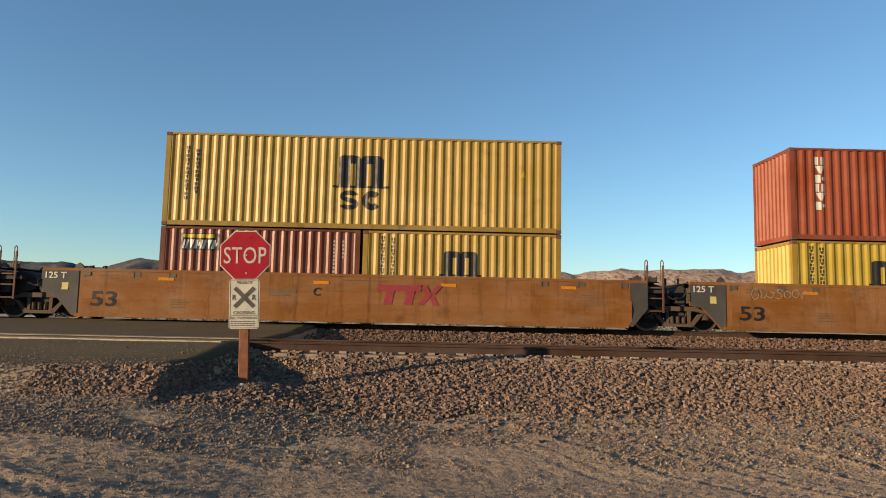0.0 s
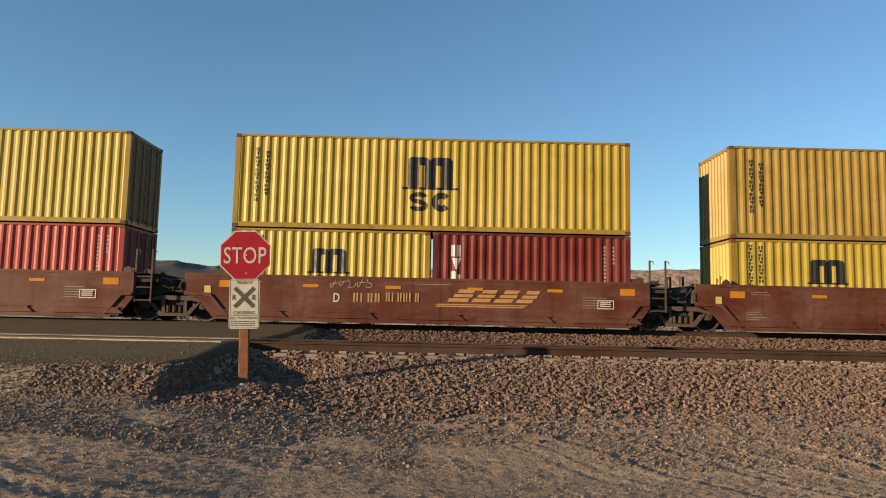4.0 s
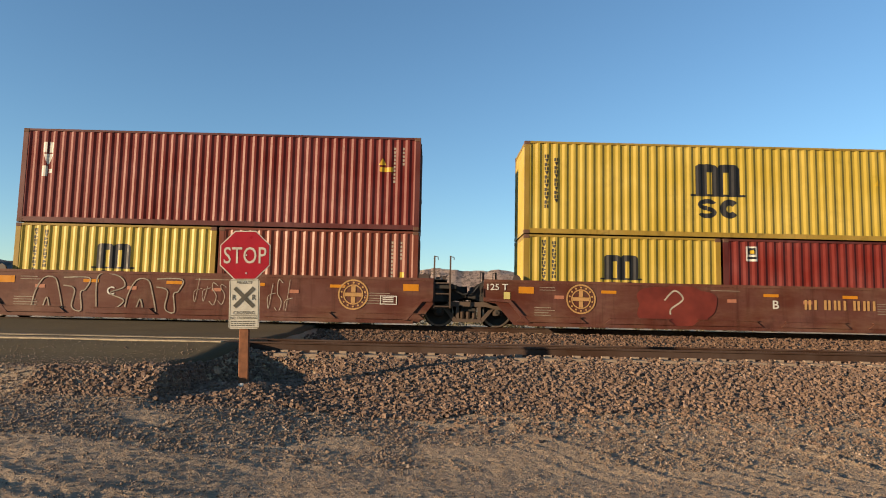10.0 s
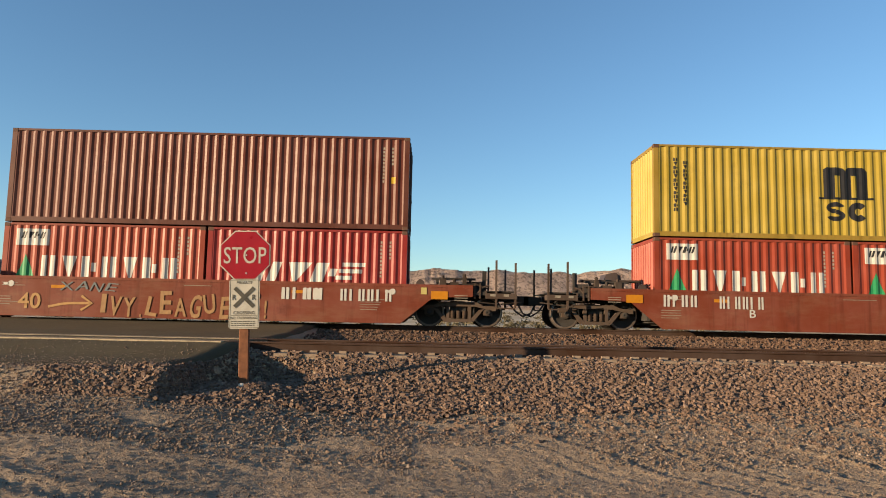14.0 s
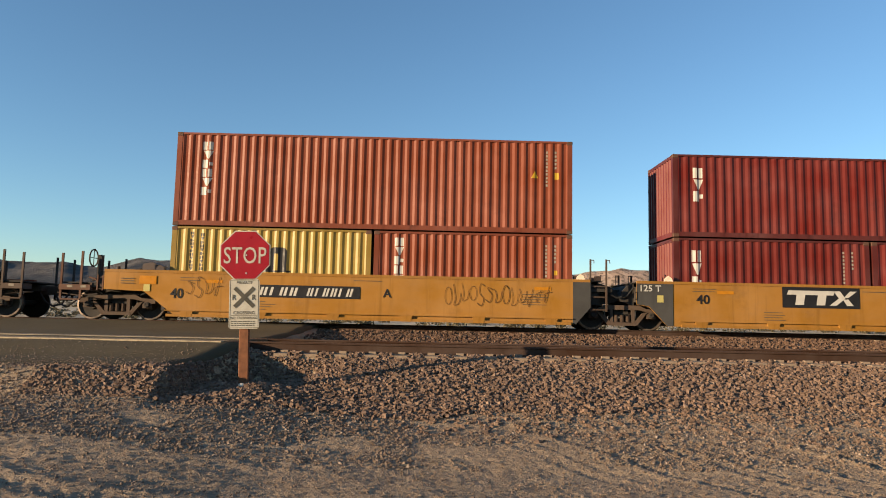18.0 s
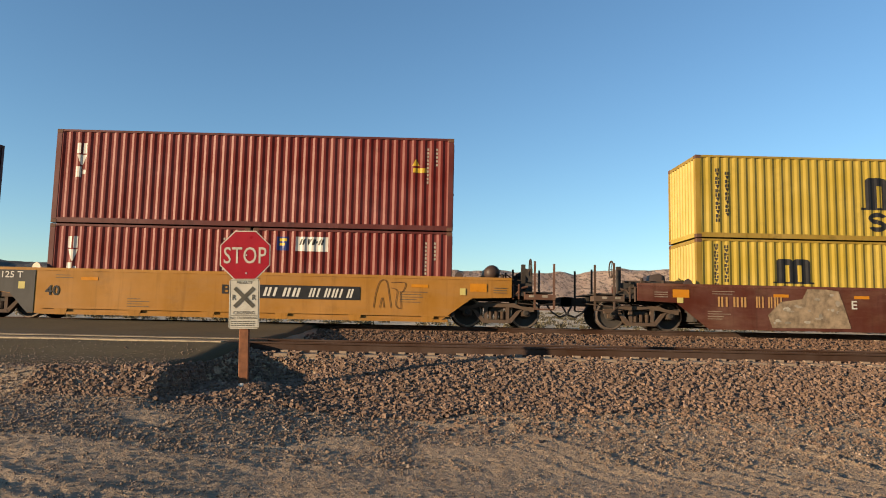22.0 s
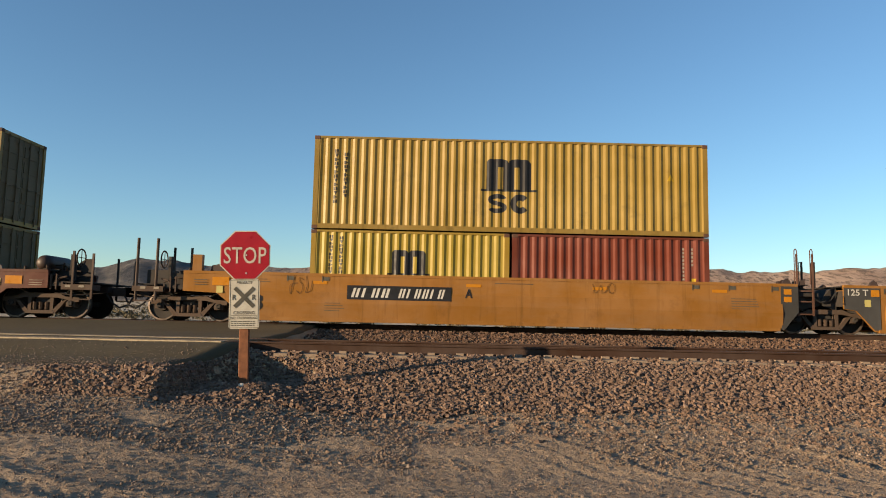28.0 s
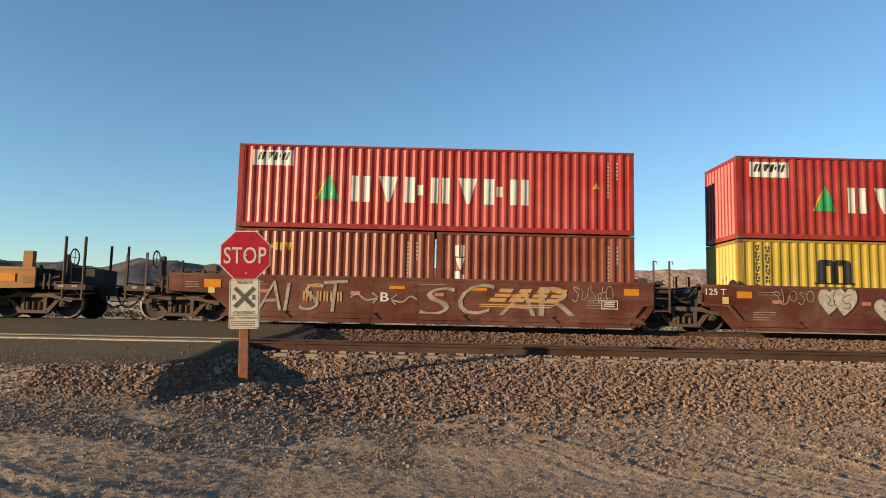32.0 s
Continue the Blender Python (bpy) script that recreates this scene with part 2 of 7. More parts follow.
    "shrub": plain("dry_olive_foliage", (0.085, 0.072, 0.042), 0.9, 0, 0.35, 0.6),
    "cone": plain("pale_guide_cone", (0.62, 0.52, 0.40), 0.6, 0, 0.15),
}


BOX_COLOURS = {"gloss_red": (0.113, 0.0222, 0.00811), "mint": (0.06, 0.21, 0.145), "yellow": (0.225, 0.145, 0.016), "yellow_dull": (0.200, 0.128, 0.020), "scarlet": (0.215, 0.024, 0.014), "rust_red": (0.107, 0.0222, 0.00811), "brown_red": (0.078, 0.018, 0.00624), "dark_red": (0.0685, 0.00905, 0.00593), "bright_red": (0.193, 0.0131, 0.00874), "orange_red": (0.147, 0.0315, 0.00998), "orange": (0.203, 0.029, 0.00986), "dark_green": (0.00874, 0.0468, 0.0206), "jade": (0.0128, 0.116, 0.0668)}
for key, col in BOX_COLOURS.items():   # the doors: dull with dust and wear, and darkened to paint in their shade
    M[key + "_frame"] = paint("worn_" + key + "_frame_paint", tuple(c * 0.86 for c in col), 0.5, 0.95, 0.8, shine=0.25)
    M[key + "_door"] = paint("dull_" + key + "_door_paint", tuple(c * 0.35 + 0.028 for c in col), 0.6, 0.8, 0.6, shine=0.2)


# ---------------------------------------------------------------- mesh helpers
def box(bm, x0, x1, y0, y1, z0, z1):
    v = [bm.verts.new(p) for p in ((x0, y0, z0), (x1, y0, z0), (x1, y1, z0), (x0, y1, z0), (x0, y0, z1), (x1, y0, z1), (x1, y1, z1), (x0, y1, z1))]
    for f in ((3, 2, 1, 0), (4, 5, 6, 7), (0, 1, 5, 4), (1, 2, 6, 5), (2, 3, 7, 6), (3, 0, 4, 7)):
        bm.faces.new([v[i] for i in f])


def prism(bm, pts, y0, y1):
    """A plate: the outline pts in x and z (counter-clockwise seen from -y), from y0 to y1."""
    a = [bm.verts.new((x, y0, z)) for x, z in pts]
    b = [bm.verts.new((x, y1, z)) for x, z in pts]
    k = len(pts)
    bm.faces.new(a)
    bm.faces.new(b[::-1])
    for i in range(k):
        j = (i + 1) % k
        bm.faces.new((a[j], a[i], b[i], b[j]))


def rod(bm, p, q, r, n=6):
    p, q = Vector(p), Vector(q)
    d = q - p
    u = d.orthogonal().normalized()
    w = d.normalized().cross(u)
    ra, rb = [], []
    for i in range(n):
        o = (u * math.cos(2 * math.pi * i / n) + w * math.sin(2 * math.pi * i / n)) * r
        ra.append(bm.verts.new(p + o))
        rb.append(bm.verts.new(q + o))
    for i in range(n):
        j = (i + 1) % n
        bm.faces.new((ra[i], ra[j], rb[j], rb[i]))
    bm.faces.new(ra[::-1])
    bm.faces.new(rb)


def path_rod(bm, pts, r, n=6):
    for p, q in zip(pts, pts[1:]):
        rod(bm, p, q, r, n)


def lathe(bm, prof, n=20, axis="y"):
    """Turns the outline prof of (distance along the axis, radius) about the axis."""
    rings = []
    for a, r in prof:
        ring = []
        for i in range(n):
            c, s = math.cos(2 * math.pi * i / n) * r, math.sin(2 * math.pi * i / n) * r
            ring.append(bm.verts.new({"y": (c, a, s), "x": (a, c, s), "z": (c, s, a)}[axis]))
        rings.append(ring)
    for u, v in zip(rings, rings[1:]):
        for i in range(n):
            j = (i + 1) % n
            bm.faces.new((u[i], u[j], v[j], v[i]))
    bm.faces.new(rings[0][::-1])
    bm.faces.new(rings[-1])


def mesh_of(bm, name, mat, smooth=False):
    bmesh.ops.recalc_face_normals(bm, faces=bm.faces)
    me = bpy.data.meshes.new(name)
    bm.to_mesh(me)
    bm.free()
    for m in mat if isinstance(mat, (list, tuple)) else (mat,):
        me.materials.append(M[m])
    if smooth:
        me.shade_smooth()
    return me


def hang(name, me, parent, label="", at=None):
    """Links a mesh as one part under a thing or a part."""
    ob = new(name, me)
    ob.parent = parent
    if at is not None:
        ob.matrix_basis = at
    if label:
        ob["label"] = label
    return ob


def part(name, bm, mat, parent, label="", at=None, smooth=False):
    return hang(name, mesh_of(bm, name, mat, smooth), parent, label, at)


CACHE = {}


def shared(key, name, mat, build, parent, label="", at=None, smooth=False):
    """A part whose mesh is built once for each key."""
    if key not in CACHE:
        bm = bmesh.new()
        build(bm)
        CACHE[key] = mesh_of(bm, name, mat, smooth)
    return hang(name, CACHE[key], parent, label, at)


GLYPHS = {}


def letters(text, height, mat, shear=0.0, spacing=1.0, bold=0.0):
    """A flat mesh of text in the x-z plane, its lower left corner at the origin."""
    key = (text, height, mat, shear, spacing, bold)
    if key not in GLYPHS:
        cu = bpy.data.curves.new("text", "FONT")
        cu.body, cu.size, cu.shear, cu.space_character, cu.offset = text, 1.0, shear, spacing, bold
        cu.resolution_u = 3
        tmp = bpy.data.objects.new("text", cu)
        me = bpy.data.meshes.new_from_object(tmp)
        bpy.data.objects.remove(tmp)
        bpy.data.curves.remove(cu)
        xs, ys = [v.co.x for v in me.vertices], [v.co.y for v in me.vertices]
        k = height / (max(ys) - min(ys))
        x0, y0 = min(xs), min(ys)
        for v in me.vertices:
            v.co = ((v.co.x - x0) * k, 0, (v.co.y - y0) * k)
        me.name = "lettering"
        me.materials.clear()
        me.materials.append(M[mat])
        GLYPHS[key] = (me, (max(xs) - x0) * k)
    return GLYPHS[key]
# ---------------------------------------------------------------- ground
def lerp_table(v, table):
    for (a, za), (b, zb) in zip(table, table[1:]):
        if v <= b:
            k = min(1, max(0, (v - a) / (b - a)))
            return za + (zb - za) * k
    return table[-1][1]


def soft(a, b, v):
    k = min(1, max(0, (v - a) / (b - a)))
    return k * k * (3 - 2 * k)


RIGHT = [(-60, -1.45), (7.4, -1.33), (9.3, -1.20), (10.8, -0.92), (12.2, -0.57), (12.55, -0.50), (12.8, -0.455), (15.0, -0.45), (17.0, -0.60), (19.6, -0.28), (20.3, -0.195), (23.5, -0.195), (26, -0.95), (60, -1.3)]
HOLLOW = [(-60, -1.40), (7.0, -1.29), (8.3, -1.14), (9.1, -1.0), (9.7, -0.93), (10.2, -0.87), (10.6, -0.81), (11.2, -0.94), (12.0, -0.93), (12.35, -0.66), (12.6, -0.46), (15.0, -0.45), (17.0, -0.62), (19.6, -0.30), (20.3, -0.195), (23.5, -0.195), (26, -0.95), (60, -1.3)]
LEFT = [(-60, -1.40), (7.0, -1.28), (8.3, -1.13), (9.0, -1.00), (9.5, -0.86), (9.8, -0.68), (10.0, -0.57), (10.4, -0.54), (11.6, -0.53), (12.7, -0.36), (15.0, -0.33), (20.3, -0.12), (23.5, -0.12), (26, -0.8), (60, -1.3)]


def road_edge(y):
    """x of the road's broken right edge."""
    return -3.88 + 0.40 * soft(11.0, 13.2, y) + 0.10 * noise.noise((y * 0.8, 0, 4))


def far_rise(x, y):
    """The desert beyond the line: a long slope up to ridges of bare hills."""
    d = math.hypot(x, y)
    z = 0.0
    if d > 60:
        z += (min(d, 700) - 60) * 0.016
    az = math.atan2(x, y)
    if d > 500:
        k = soft(1380, 1960, d) * (1 - 0.9 * soft(2100, 3800, d))
        ridge = 4.25 + 0.35 * noise.noise((az * 5, 3.1, 0)) + 0.32 * noise.noise((az * 17, 1.7, 2)) + 0.14 * noise.noise((az * 46, 5, 2)) + 0.10 * noise.noise((az * 130, 2, 2))
        ridge += 0.55 * math.exp(-((az - 0.31) / 0.06) ** 2) + 0.3 * math.exp(-((az - 0.63) / 0.08) ** 2) - 0.55 * soft(0.0, 0.4, -az) + 0.5 * math.exp(-((az + 0.385) / 0.04) ** 4)
        top = 1900 * math.tan(radians(ridge)) - 10
        z += k * top * (0.90 + 0.10 * (1 - abs(noise.noise((x / 240, y / 200, 4))) * 1.5 - 0.8 * abs(noise.noise((x / 90, y / 70, 9)))))
        z -= 16 * k * (1 - 0.75 * k) * (abs(noise.noise((x / 130, y / 420, 2))) + 0.5 * abs(noise.noise((x / 52, y / 160, 6))))
    elif d > 120:
        z += 1.2 * noise.noise((x / 60, y / 60, 7)) * soft(120, 300, d)
    return z


def ground_z(x, y):
    e = road_edge(y)
    k, h = soft(e, e + 0.35, x), soft(e + 1.1 - 0.9 * soft(10.2, 9.6, y), e + 2.3 + 1.6 * soft(10.2, 9.6, y), x)
    z = lerp_table(y, LEFT) * (1 - k) + k * (lerp_table(y, HOLLOW) * (1 - h) + lerp_table(y, RIGHT) * h)
    if y < 13 and y > -40:
        n = 0.026 * noise.noise((x * 0.55, y * 0.9, 0)) + 0.008 * noise.noise((x * 1.7, y * 2.3, 3)) + 0.007 * noise.noise((x * 4.3, y * 5.5, 5))
        n += 0.007 * noise.noise((x * 9.5, y * 12, 8)) + 0.009 * noise.noise((x * 19, y * 21, 1))
        n += 0.016 * abs(noise.noise((x * 5.3, y * 5.8, 12))) * soft(1.5, -2.0, x) * soft(5.4, 7.4, y)
        near = soft(4.2, 4.9, y)
        z += n * soft(12.8, 11, y) * (0.15 + 0.85 * near) * (near if abs(x) < 14 else 1)
        # the left side lies a little higher and tilts away from the low sun
        z += 0.047 * min(7.0, max(0.0, -1.6 - x)) * soft(9.7, 8.1, y) * soft(0.5, 4.5, y)
        # dips in the gravel beside the road's corner
        for cx, cy, rx, ry, up in ((-4.2, 9.85, 0.45, 0.22, -0.06), (-3.3, 10.35, 0.35, 0.35, -0.06)):
            z += up * math.exp(-((x - cx) / rx) ** 2 - ((y - cy) / ry) ** 2)
        # wheel ruts with tread marks: two across the foreground, and long ones that run off to the right
        for c, w, d, lo, hi in ((5.05 + 0.10 * x * x, 0.16, 0.03, -2.2, 0.9), (5.75 + 0.16 * (x + 2.2) ** 2, 0.14, 0.018, -4.5, -0.6)):
            if lo < x < hi and abs(y - c) < 0.6:
                g = math.exp(-((y - c) / w) ** 2)
                z += (-d * g * (0.7 + 0.3 * math.sin(x * 38 + y * 20)) + 0.5 * d * math.exp(-((abs(y - c) - 0.24) / 0.08) ** 2)) * soft(lo, lo + 0.6, x) * soft(hi, hi - 0.6, x)
        if x > 0.5 and 4.4 < y < 9.4:
            u = 0.85 * x + 0.53 * y
            fade = soft(9.3, 8.6, y) * soft(0.5, 1.2, x)
            for c, w, d in ((5.35, 0.05, 0.009), (5.62, 0.04, 0.007), (6.11, 0.06, 0.020), (6.85, 0.05, 0.022), (7.15, 0.04, 0.018), (7.75, 0.05, 0.026), (8.48, 0.06, 0.040), (8.85, 0.05, 0.020), (9.6, 0.06, 0.025)):
                v = u - c - 0.05 * noise.noise((y * 0.8, c, 0))
                if abs(v) < 0.3:
                    z += fade * d * (-math.exp(-(v / w) ** 2) + 0.8 * math.exp(-((v + 2.2 * w) / (1.3 * w)) ** 2)) * (0.75 + 0.25 * math.sin(y * 34))
    return z + (far_rise(x, y) if y > 26 or math.hypot(x, y) > 60 else 0)


def steps(edges):
    out = []
    for a, b, s in edges:
        k = max(1, round((b - a) / s))
        out += [a + (b - a) * i / k for i in range(k)]
    return out + [edges[-1][1]]


def sheet(name, xs, ys, zf, mat, smooth=True):
    nx = len(xs)
    co = [(x, y, zf(x, y)) for y in ys for x in xs]
    fs = [(j * nx + i, j * nx + i + 1, (j + 1) * nx + i + 1, (j + 1) * nx + i) for j in range(len(ys) - 1) for i in range(nx - 1)]
    me = bpy.data.meshes.new(name)
    me.from_pydata(co, [], fs)
    me.materials.append(M[mat])
    if smooth:
        me.shade_smooth()
    return new(name, me)


gx = steps([(-4200, -1300, 100), (-1300, -200, 14), (-200, -30, 8), (-30, -9, 0.7), (-9, -6.4, 0.12), (-6.4, 7.6, 0.03), (7.6, 13, 0.15), (13, 30, 0.7), (30, 200, 8), (200, 1300, 14), (1300, 4200, 100)])
gy = steps([(-600, -100, 60), (-100, -10, 8), (-10, 4.6, 0.6), (4.6, 11.2, 0.03), (11.2, 13, 0.1), (13, 27, 0.35), (27, 70, 3), (70, 400, 14), (400, 800, 40), (800, 2300, 20), (2300, 4300, 200)])
ground = tagged(sheet("ground", gx, gy, ground_z, "soil"), "sandy desert ground rising to bare brown hills", "ground", kind="structure")


# road over the tracks
def road_z(x, y):
    z = lerp_table(y, [(9.9, -0.60), (10.4, -0.51), (11.6, -0.49), (12.6, -0.29), (13.0, NEAR_RAIL_Z - 0.012), (14.7, NEAR_RAIL_Z - 0.012), (17.5, -0.22), (20.6, -0.02), (23.2, -0.02), (27, -0.5), (34, -1.0)])
    return z + 0.012 * noise.noise((x * 0.7, y * 0.9, 1))


def road_mesh():
    me_bm = bmesh.new()
    ys = steps([(10.1, 34, 0.2)])
    rows = []
    for y in ys:
        edge = road_edge(y) + 0.03
        xs = [-26 + (edge + 26) * i / 60 for i in range(61)]
        near = 0.25 * noise.noise((0, 1, 2))
        rows.append([me_bm.verts.new((x, y + (0.18 * noise.noise((x * 0.9, 3, 1)) + near if y < 10.6 else 0), road_z(x, y))) for x in xs])
    for a, b in zip(rows, rows[1:]):
        for i in range(60):
            me_bm.faces.new((a[i], a[i + 1], b[i + 1], b[i]))
    geo = bmesh.ops.extrude_face_region(me_bm, geom=me_bm.faces[:])
    bmesh.ops.translate(me_bm, verts=[g for g in geo["geom"] if isinstance(g, bmesh.types.BMVert)], vec=(0, 0, -0.25))
    return mesh_of(me_bm, "road", "asphalt", True)


road = tagged(new("road", road_mesh()), "worn grey asphalt road crossing both tracks", "road", kind="structure")


# ---------------------------------------------------------------- tracks
def rail_outline(z):
    return [(-0.075, z - 0.186), (0.075, z - 0.186), (0.075, z - 0.172), (0.012, z - 0.155), (0.010, z - 0.045), (0.036, z - 0.034), (0.037, z - 0.008), (0.028, z), (-0.028, z), (-0.037, z - 0.008), (-0.036, z - 0.034), (-0.010, z - 0.045), (-0.012, z - 0.155), (-0.075, z - 0.172)]


def rail_mesh(bm, x0, x1, y, z):
    o = rail_outline(z)
    a = [bm.verts.new((x0, y + p, q)) for p, q in o]
    b = [bm.verts.new((x1, y + p, q)) for p, q in o]
    for i in range(len(o)):
        j = (i + 1) % len(o)
        f = bm.faces.new((a[i], b[i], b[j], a[j]))
        f.material_index = 1 if i in (7,) else 0
    bm.faces.new(a)
    bm.faces.new(b[::-1])


def tie_mesh(bm):
    prism(bm, [(-0.14, -0.20), (0.14, -0.20), (0.12, 0), (-0.12, 0)], -1.28, 1.28)
    for s in (-1, 1):                       # rail pads and clips beside both rails
        for d in (-0.13, 0.13):
            box(bm, -0.07, 0.07, s * 0.7525 + d - 0.05, s * 0.7525 + d + 0.05, -0.01, 0.045)


def track(y, z, name, label):
    tr = tagged(new(name), label, "railway track", kind="structure")
    for s in (-1, 1):
        bm = bmesh.new()
        rail_mesh(bm, -320, 320, y + s * 0.7525, z)
        part("rail", bm, ["rail", "rail_head"], tr, "rusty steel rail with a worn bright head")
    return tr


near_track = track(NEAR_Y, NEAR_RAIL_Z, "near_track", "empty railway track of rusty rails on concrete ties")
train_track = track(TRAIN_Y, 0.0, "train_track", "railway track under the train, in its shade")


def crossing_boards():
    """Pale boards that line both rails where the road crosses."""
    for s in (-1, 1):
        for d, w in ((-0.19, 0.17), (0.16, 0.10)):
            bm = bmesh.new()
            y = NEAR_Y + s * 0.7525 + d
            box(bm, -14.0, -3.9, y - w * 0.6, y + w * 0.6, NEAR_RAIL_Z - 0.15, NEAR_RAIL_Z - 0.002)
            part("header_board", bm, "pale_board", near_track, "pale worn concrete board along the rail")


crossing_boards()


def lay_ties(tr, y, z, x0, x1):
    """Concrete ties, each a piece of its track."""
    bm = bmesh.new()
    tie_mesh(bm)
    me = mesh_of(bm, "tie", "concrete")
    for i in range(int((x1 - x0) / 0.55)):
        hang("tie", me, tr, "", pose(x0 + i * 0.55, y, z - 0.186, 0, 0, random.uniform(-0.6, 0.6)))


def far_ties(tr, y, z, spans):
    """The ties out of sight, joined."""
    bm = bmesh.new()
    for x0, x1 in spans:
        for i in range(int((x1 - x0) / 0.55)):
            x = x0 + i * 0.55
            box(bm, x - 0.12, x + 0.12, y - 1.3, y + 1.3, z - 0.386, z - 0.186)
    part("ties", bm, "concrete", tr)["kind"] = "stuff"


lay_ties(near_track, NEAR_Y, NEAR_RAIL_Z, -3.3, 28)
far_ties(near_track, NEAR_Y, NEAR_RAIL_Z, ((28.2, 120), (-120, -26)))
lay_ties(train_track, TRAIN_Y, 0.0, -3.3, 30)
far_ties(train_track, TRAIN_Y, 0.0, ((30.2, 120), (-120, -26)))


# ---------------------------------------------------------------- loose stone
def rock_field(name, spots, mat, label):
    """Many angular stones as one mesh; spots: array of x, y, z, size."""
    rng = np.random.default_rng(len(spots))
    base = np.array([(x, y, z) for x in (-1, 1) for y in (-1, 1) for z in (-1, 1)], float) * 0.62
    quad8 = ((0, 1, 3, 2), (4, 6, 7, 5), (0, 4, 5, 1), (2, 3, 7, 6), (0, 2, 6, 4), (1, 5, 7, 3))
    tri = np.array([t for a, b, c, d in quad8 for t in ((a, b, c), (a, c, d))])
    k = len(spots)
    v = base[None] * (0.72 + 0.5 * rng.random((k, 8, 1))) * (0.7 + 0.55 * rng.random((k, 1, 3)))
    v += 0.10 * rng.standard_normal((k, 8, 3))
    a = rng.random(k) * 6.283
    c, s = np.cos(a)[:, None], np.sin(a)[:, None]
    x, y = v[..., 0] * c - v[..., 1] * s, v[..., 0] * s + v[..., 1] * c
    b = rng.random(k) * 6.283
    c, s = np.cos(b)[:, None], np.sin(b)[:, None]
    y, z = y * c - v[..., 2] * s, y * s + v[..., 2] * c
    p = np.stack([x, y, z * 0.85], -1) * spots[:, None, 3:4] * 0.5 + spots[:, None, :3]
    me = bpy.data.meshes.new(name)
    me.from_pydata(p.reshape(-1, 3), [], (tri[None] + 8 * np.arange(k)[:, None, None]).reshape(-1, 3))
    me.materials.append(M[mat])
    return tagged(new(name, me), label, "gravel", kind="stuff")


def scatter(seed, count, x0, x1, y0, y1, s0, s1, keep=lambda x, y: True, lift=0.15, heap=0.0):
    rng = random.Random(seed)
    out = []
    while len(out) < count:
        x, y = rng.uniform(x0, x1), rng.uniform(y0, y1)
        if keep(x, y):
            s = s0 + (s1 - s0) * rng.random() ** 2
            out.append((x, y, ground_z(x, y) + s * (lift + heap * rng.random()), s))
    return np.array(out)


def off_road(x, y):
    return x > road_edge(y) + 0.05 or y < 10.3 + 0.3 * noise.noise((x * 1.3, 0, 8))


def wedge(x, y):
    return abs(x) < 0.70 * y + 1.0


def tie_end(x, y):
    """Where the end of a tie shows beside the near rail."""
    return x > -3.2 and 12.50 < y < 13.02 and abs((x + 3.3) / 0.55 - round((x + 3.3) / 0.55)) < 0.26


def slope_keep(x, y):
    return wedge(x, y) and not tie_end(x, y) and off_road(x, y) and y > 10.3 + 0.5 * noise.noise((x * 0.6, 0, 0)) - 0.7 * soft(-1, 2, -x + 2)


def by_rails(x, y):
    return wedge(x, y) and not tie_end(x, y) and x > -3.5 and abs(abs(y - NEAR_Y) - 0.7525) > 0.11


rock_field("ballast", np.vstack([
    scatter(1, 24000, -4.4, 10.5, 9.6, 12.95, 0.05, 0.088, slope_keep, 0.10, 0.45),
    scatter(9, 5200, -2.6, 10.0, 8.5, 10.7, 0.025, 0.075, lambda x, y: wedge(x, y) and noise.noise((x * 6, y * 6, 3)) > 0.42 * (10.2 - y) - 0.22, 0.18),
    scatter(8, 4200, -5.6, -2.4, 9.4, 11.6, 0.03, 0.08, off_road, 0.2),
    scatter(2, 9000, -3.6, 11.5, 12.5, 15.0, 0.045, 0.08, by_rails, 0.10),
]), "ballast", "crushed brown ballast stone banked along the near track")
rock_field("track_ballast", np.vstack([
    scatter(3, 13000, -3.4, 15.0, 15.0, 20.6, 0.06, 0.105, lambda x, y: wedge(x, y) and x > -3.3, 0.1, 0.4),
    scatter(4, 4000, -15, 16, 20.6, 24.5, 0.05, 0.10, lambda x, y: wedge(x, y) and x > -3.2, 0.1),
]), "stained_ballast", "rust-stained ballast stone between and under the tracks")
rock_field("gravel", np.vstack([
    scatter(5, 24000, -9, 9, 4.6, 11.0, 0.010, 0.028, lambda x, y: wedge(x, y) and off_road(x, y), 0.2),
    scatter(6, 11000, -7.5, -0.2, 7.6, 11.0, 0.015, 0.05, lambda x, y: wedge(x, y) and off_road(x, y) and noise.noise((x * 0.7, y * 0.7, 2)) > -0.2, 0.15),
    scatter(7, 9000, -3, 9, 7.4, 10.8, 0.015, 0.045, lambda x, y: wedge(x, y) and noise.noise((x * 0.5, y * 0.9, 6)) > -0.05, 0.2),
]), "gravel", "scattered grey-brown gravel on packed dirt")


def road_grit():
    """Loose grit thrown onto the asphalt, thickest along its front edge."""
    rng, out = random.Random(21), []
    while len(out) < 2000:
        x, y = rng.uniform(-13, -4.0), 10.25 + 3.0 * rng.random() ** 2.2
        if x < road_edge(y) - 0.1 and wedge(x, y):
            s = rng.uniform(0.008, 0.026)
            out.append((x, y, road_z(x, y) + s * 0.3, s))
    return np.array(out)


rock_field("road_grit", road_grit(), "gravel", "loose grit on the worn asphalt road")


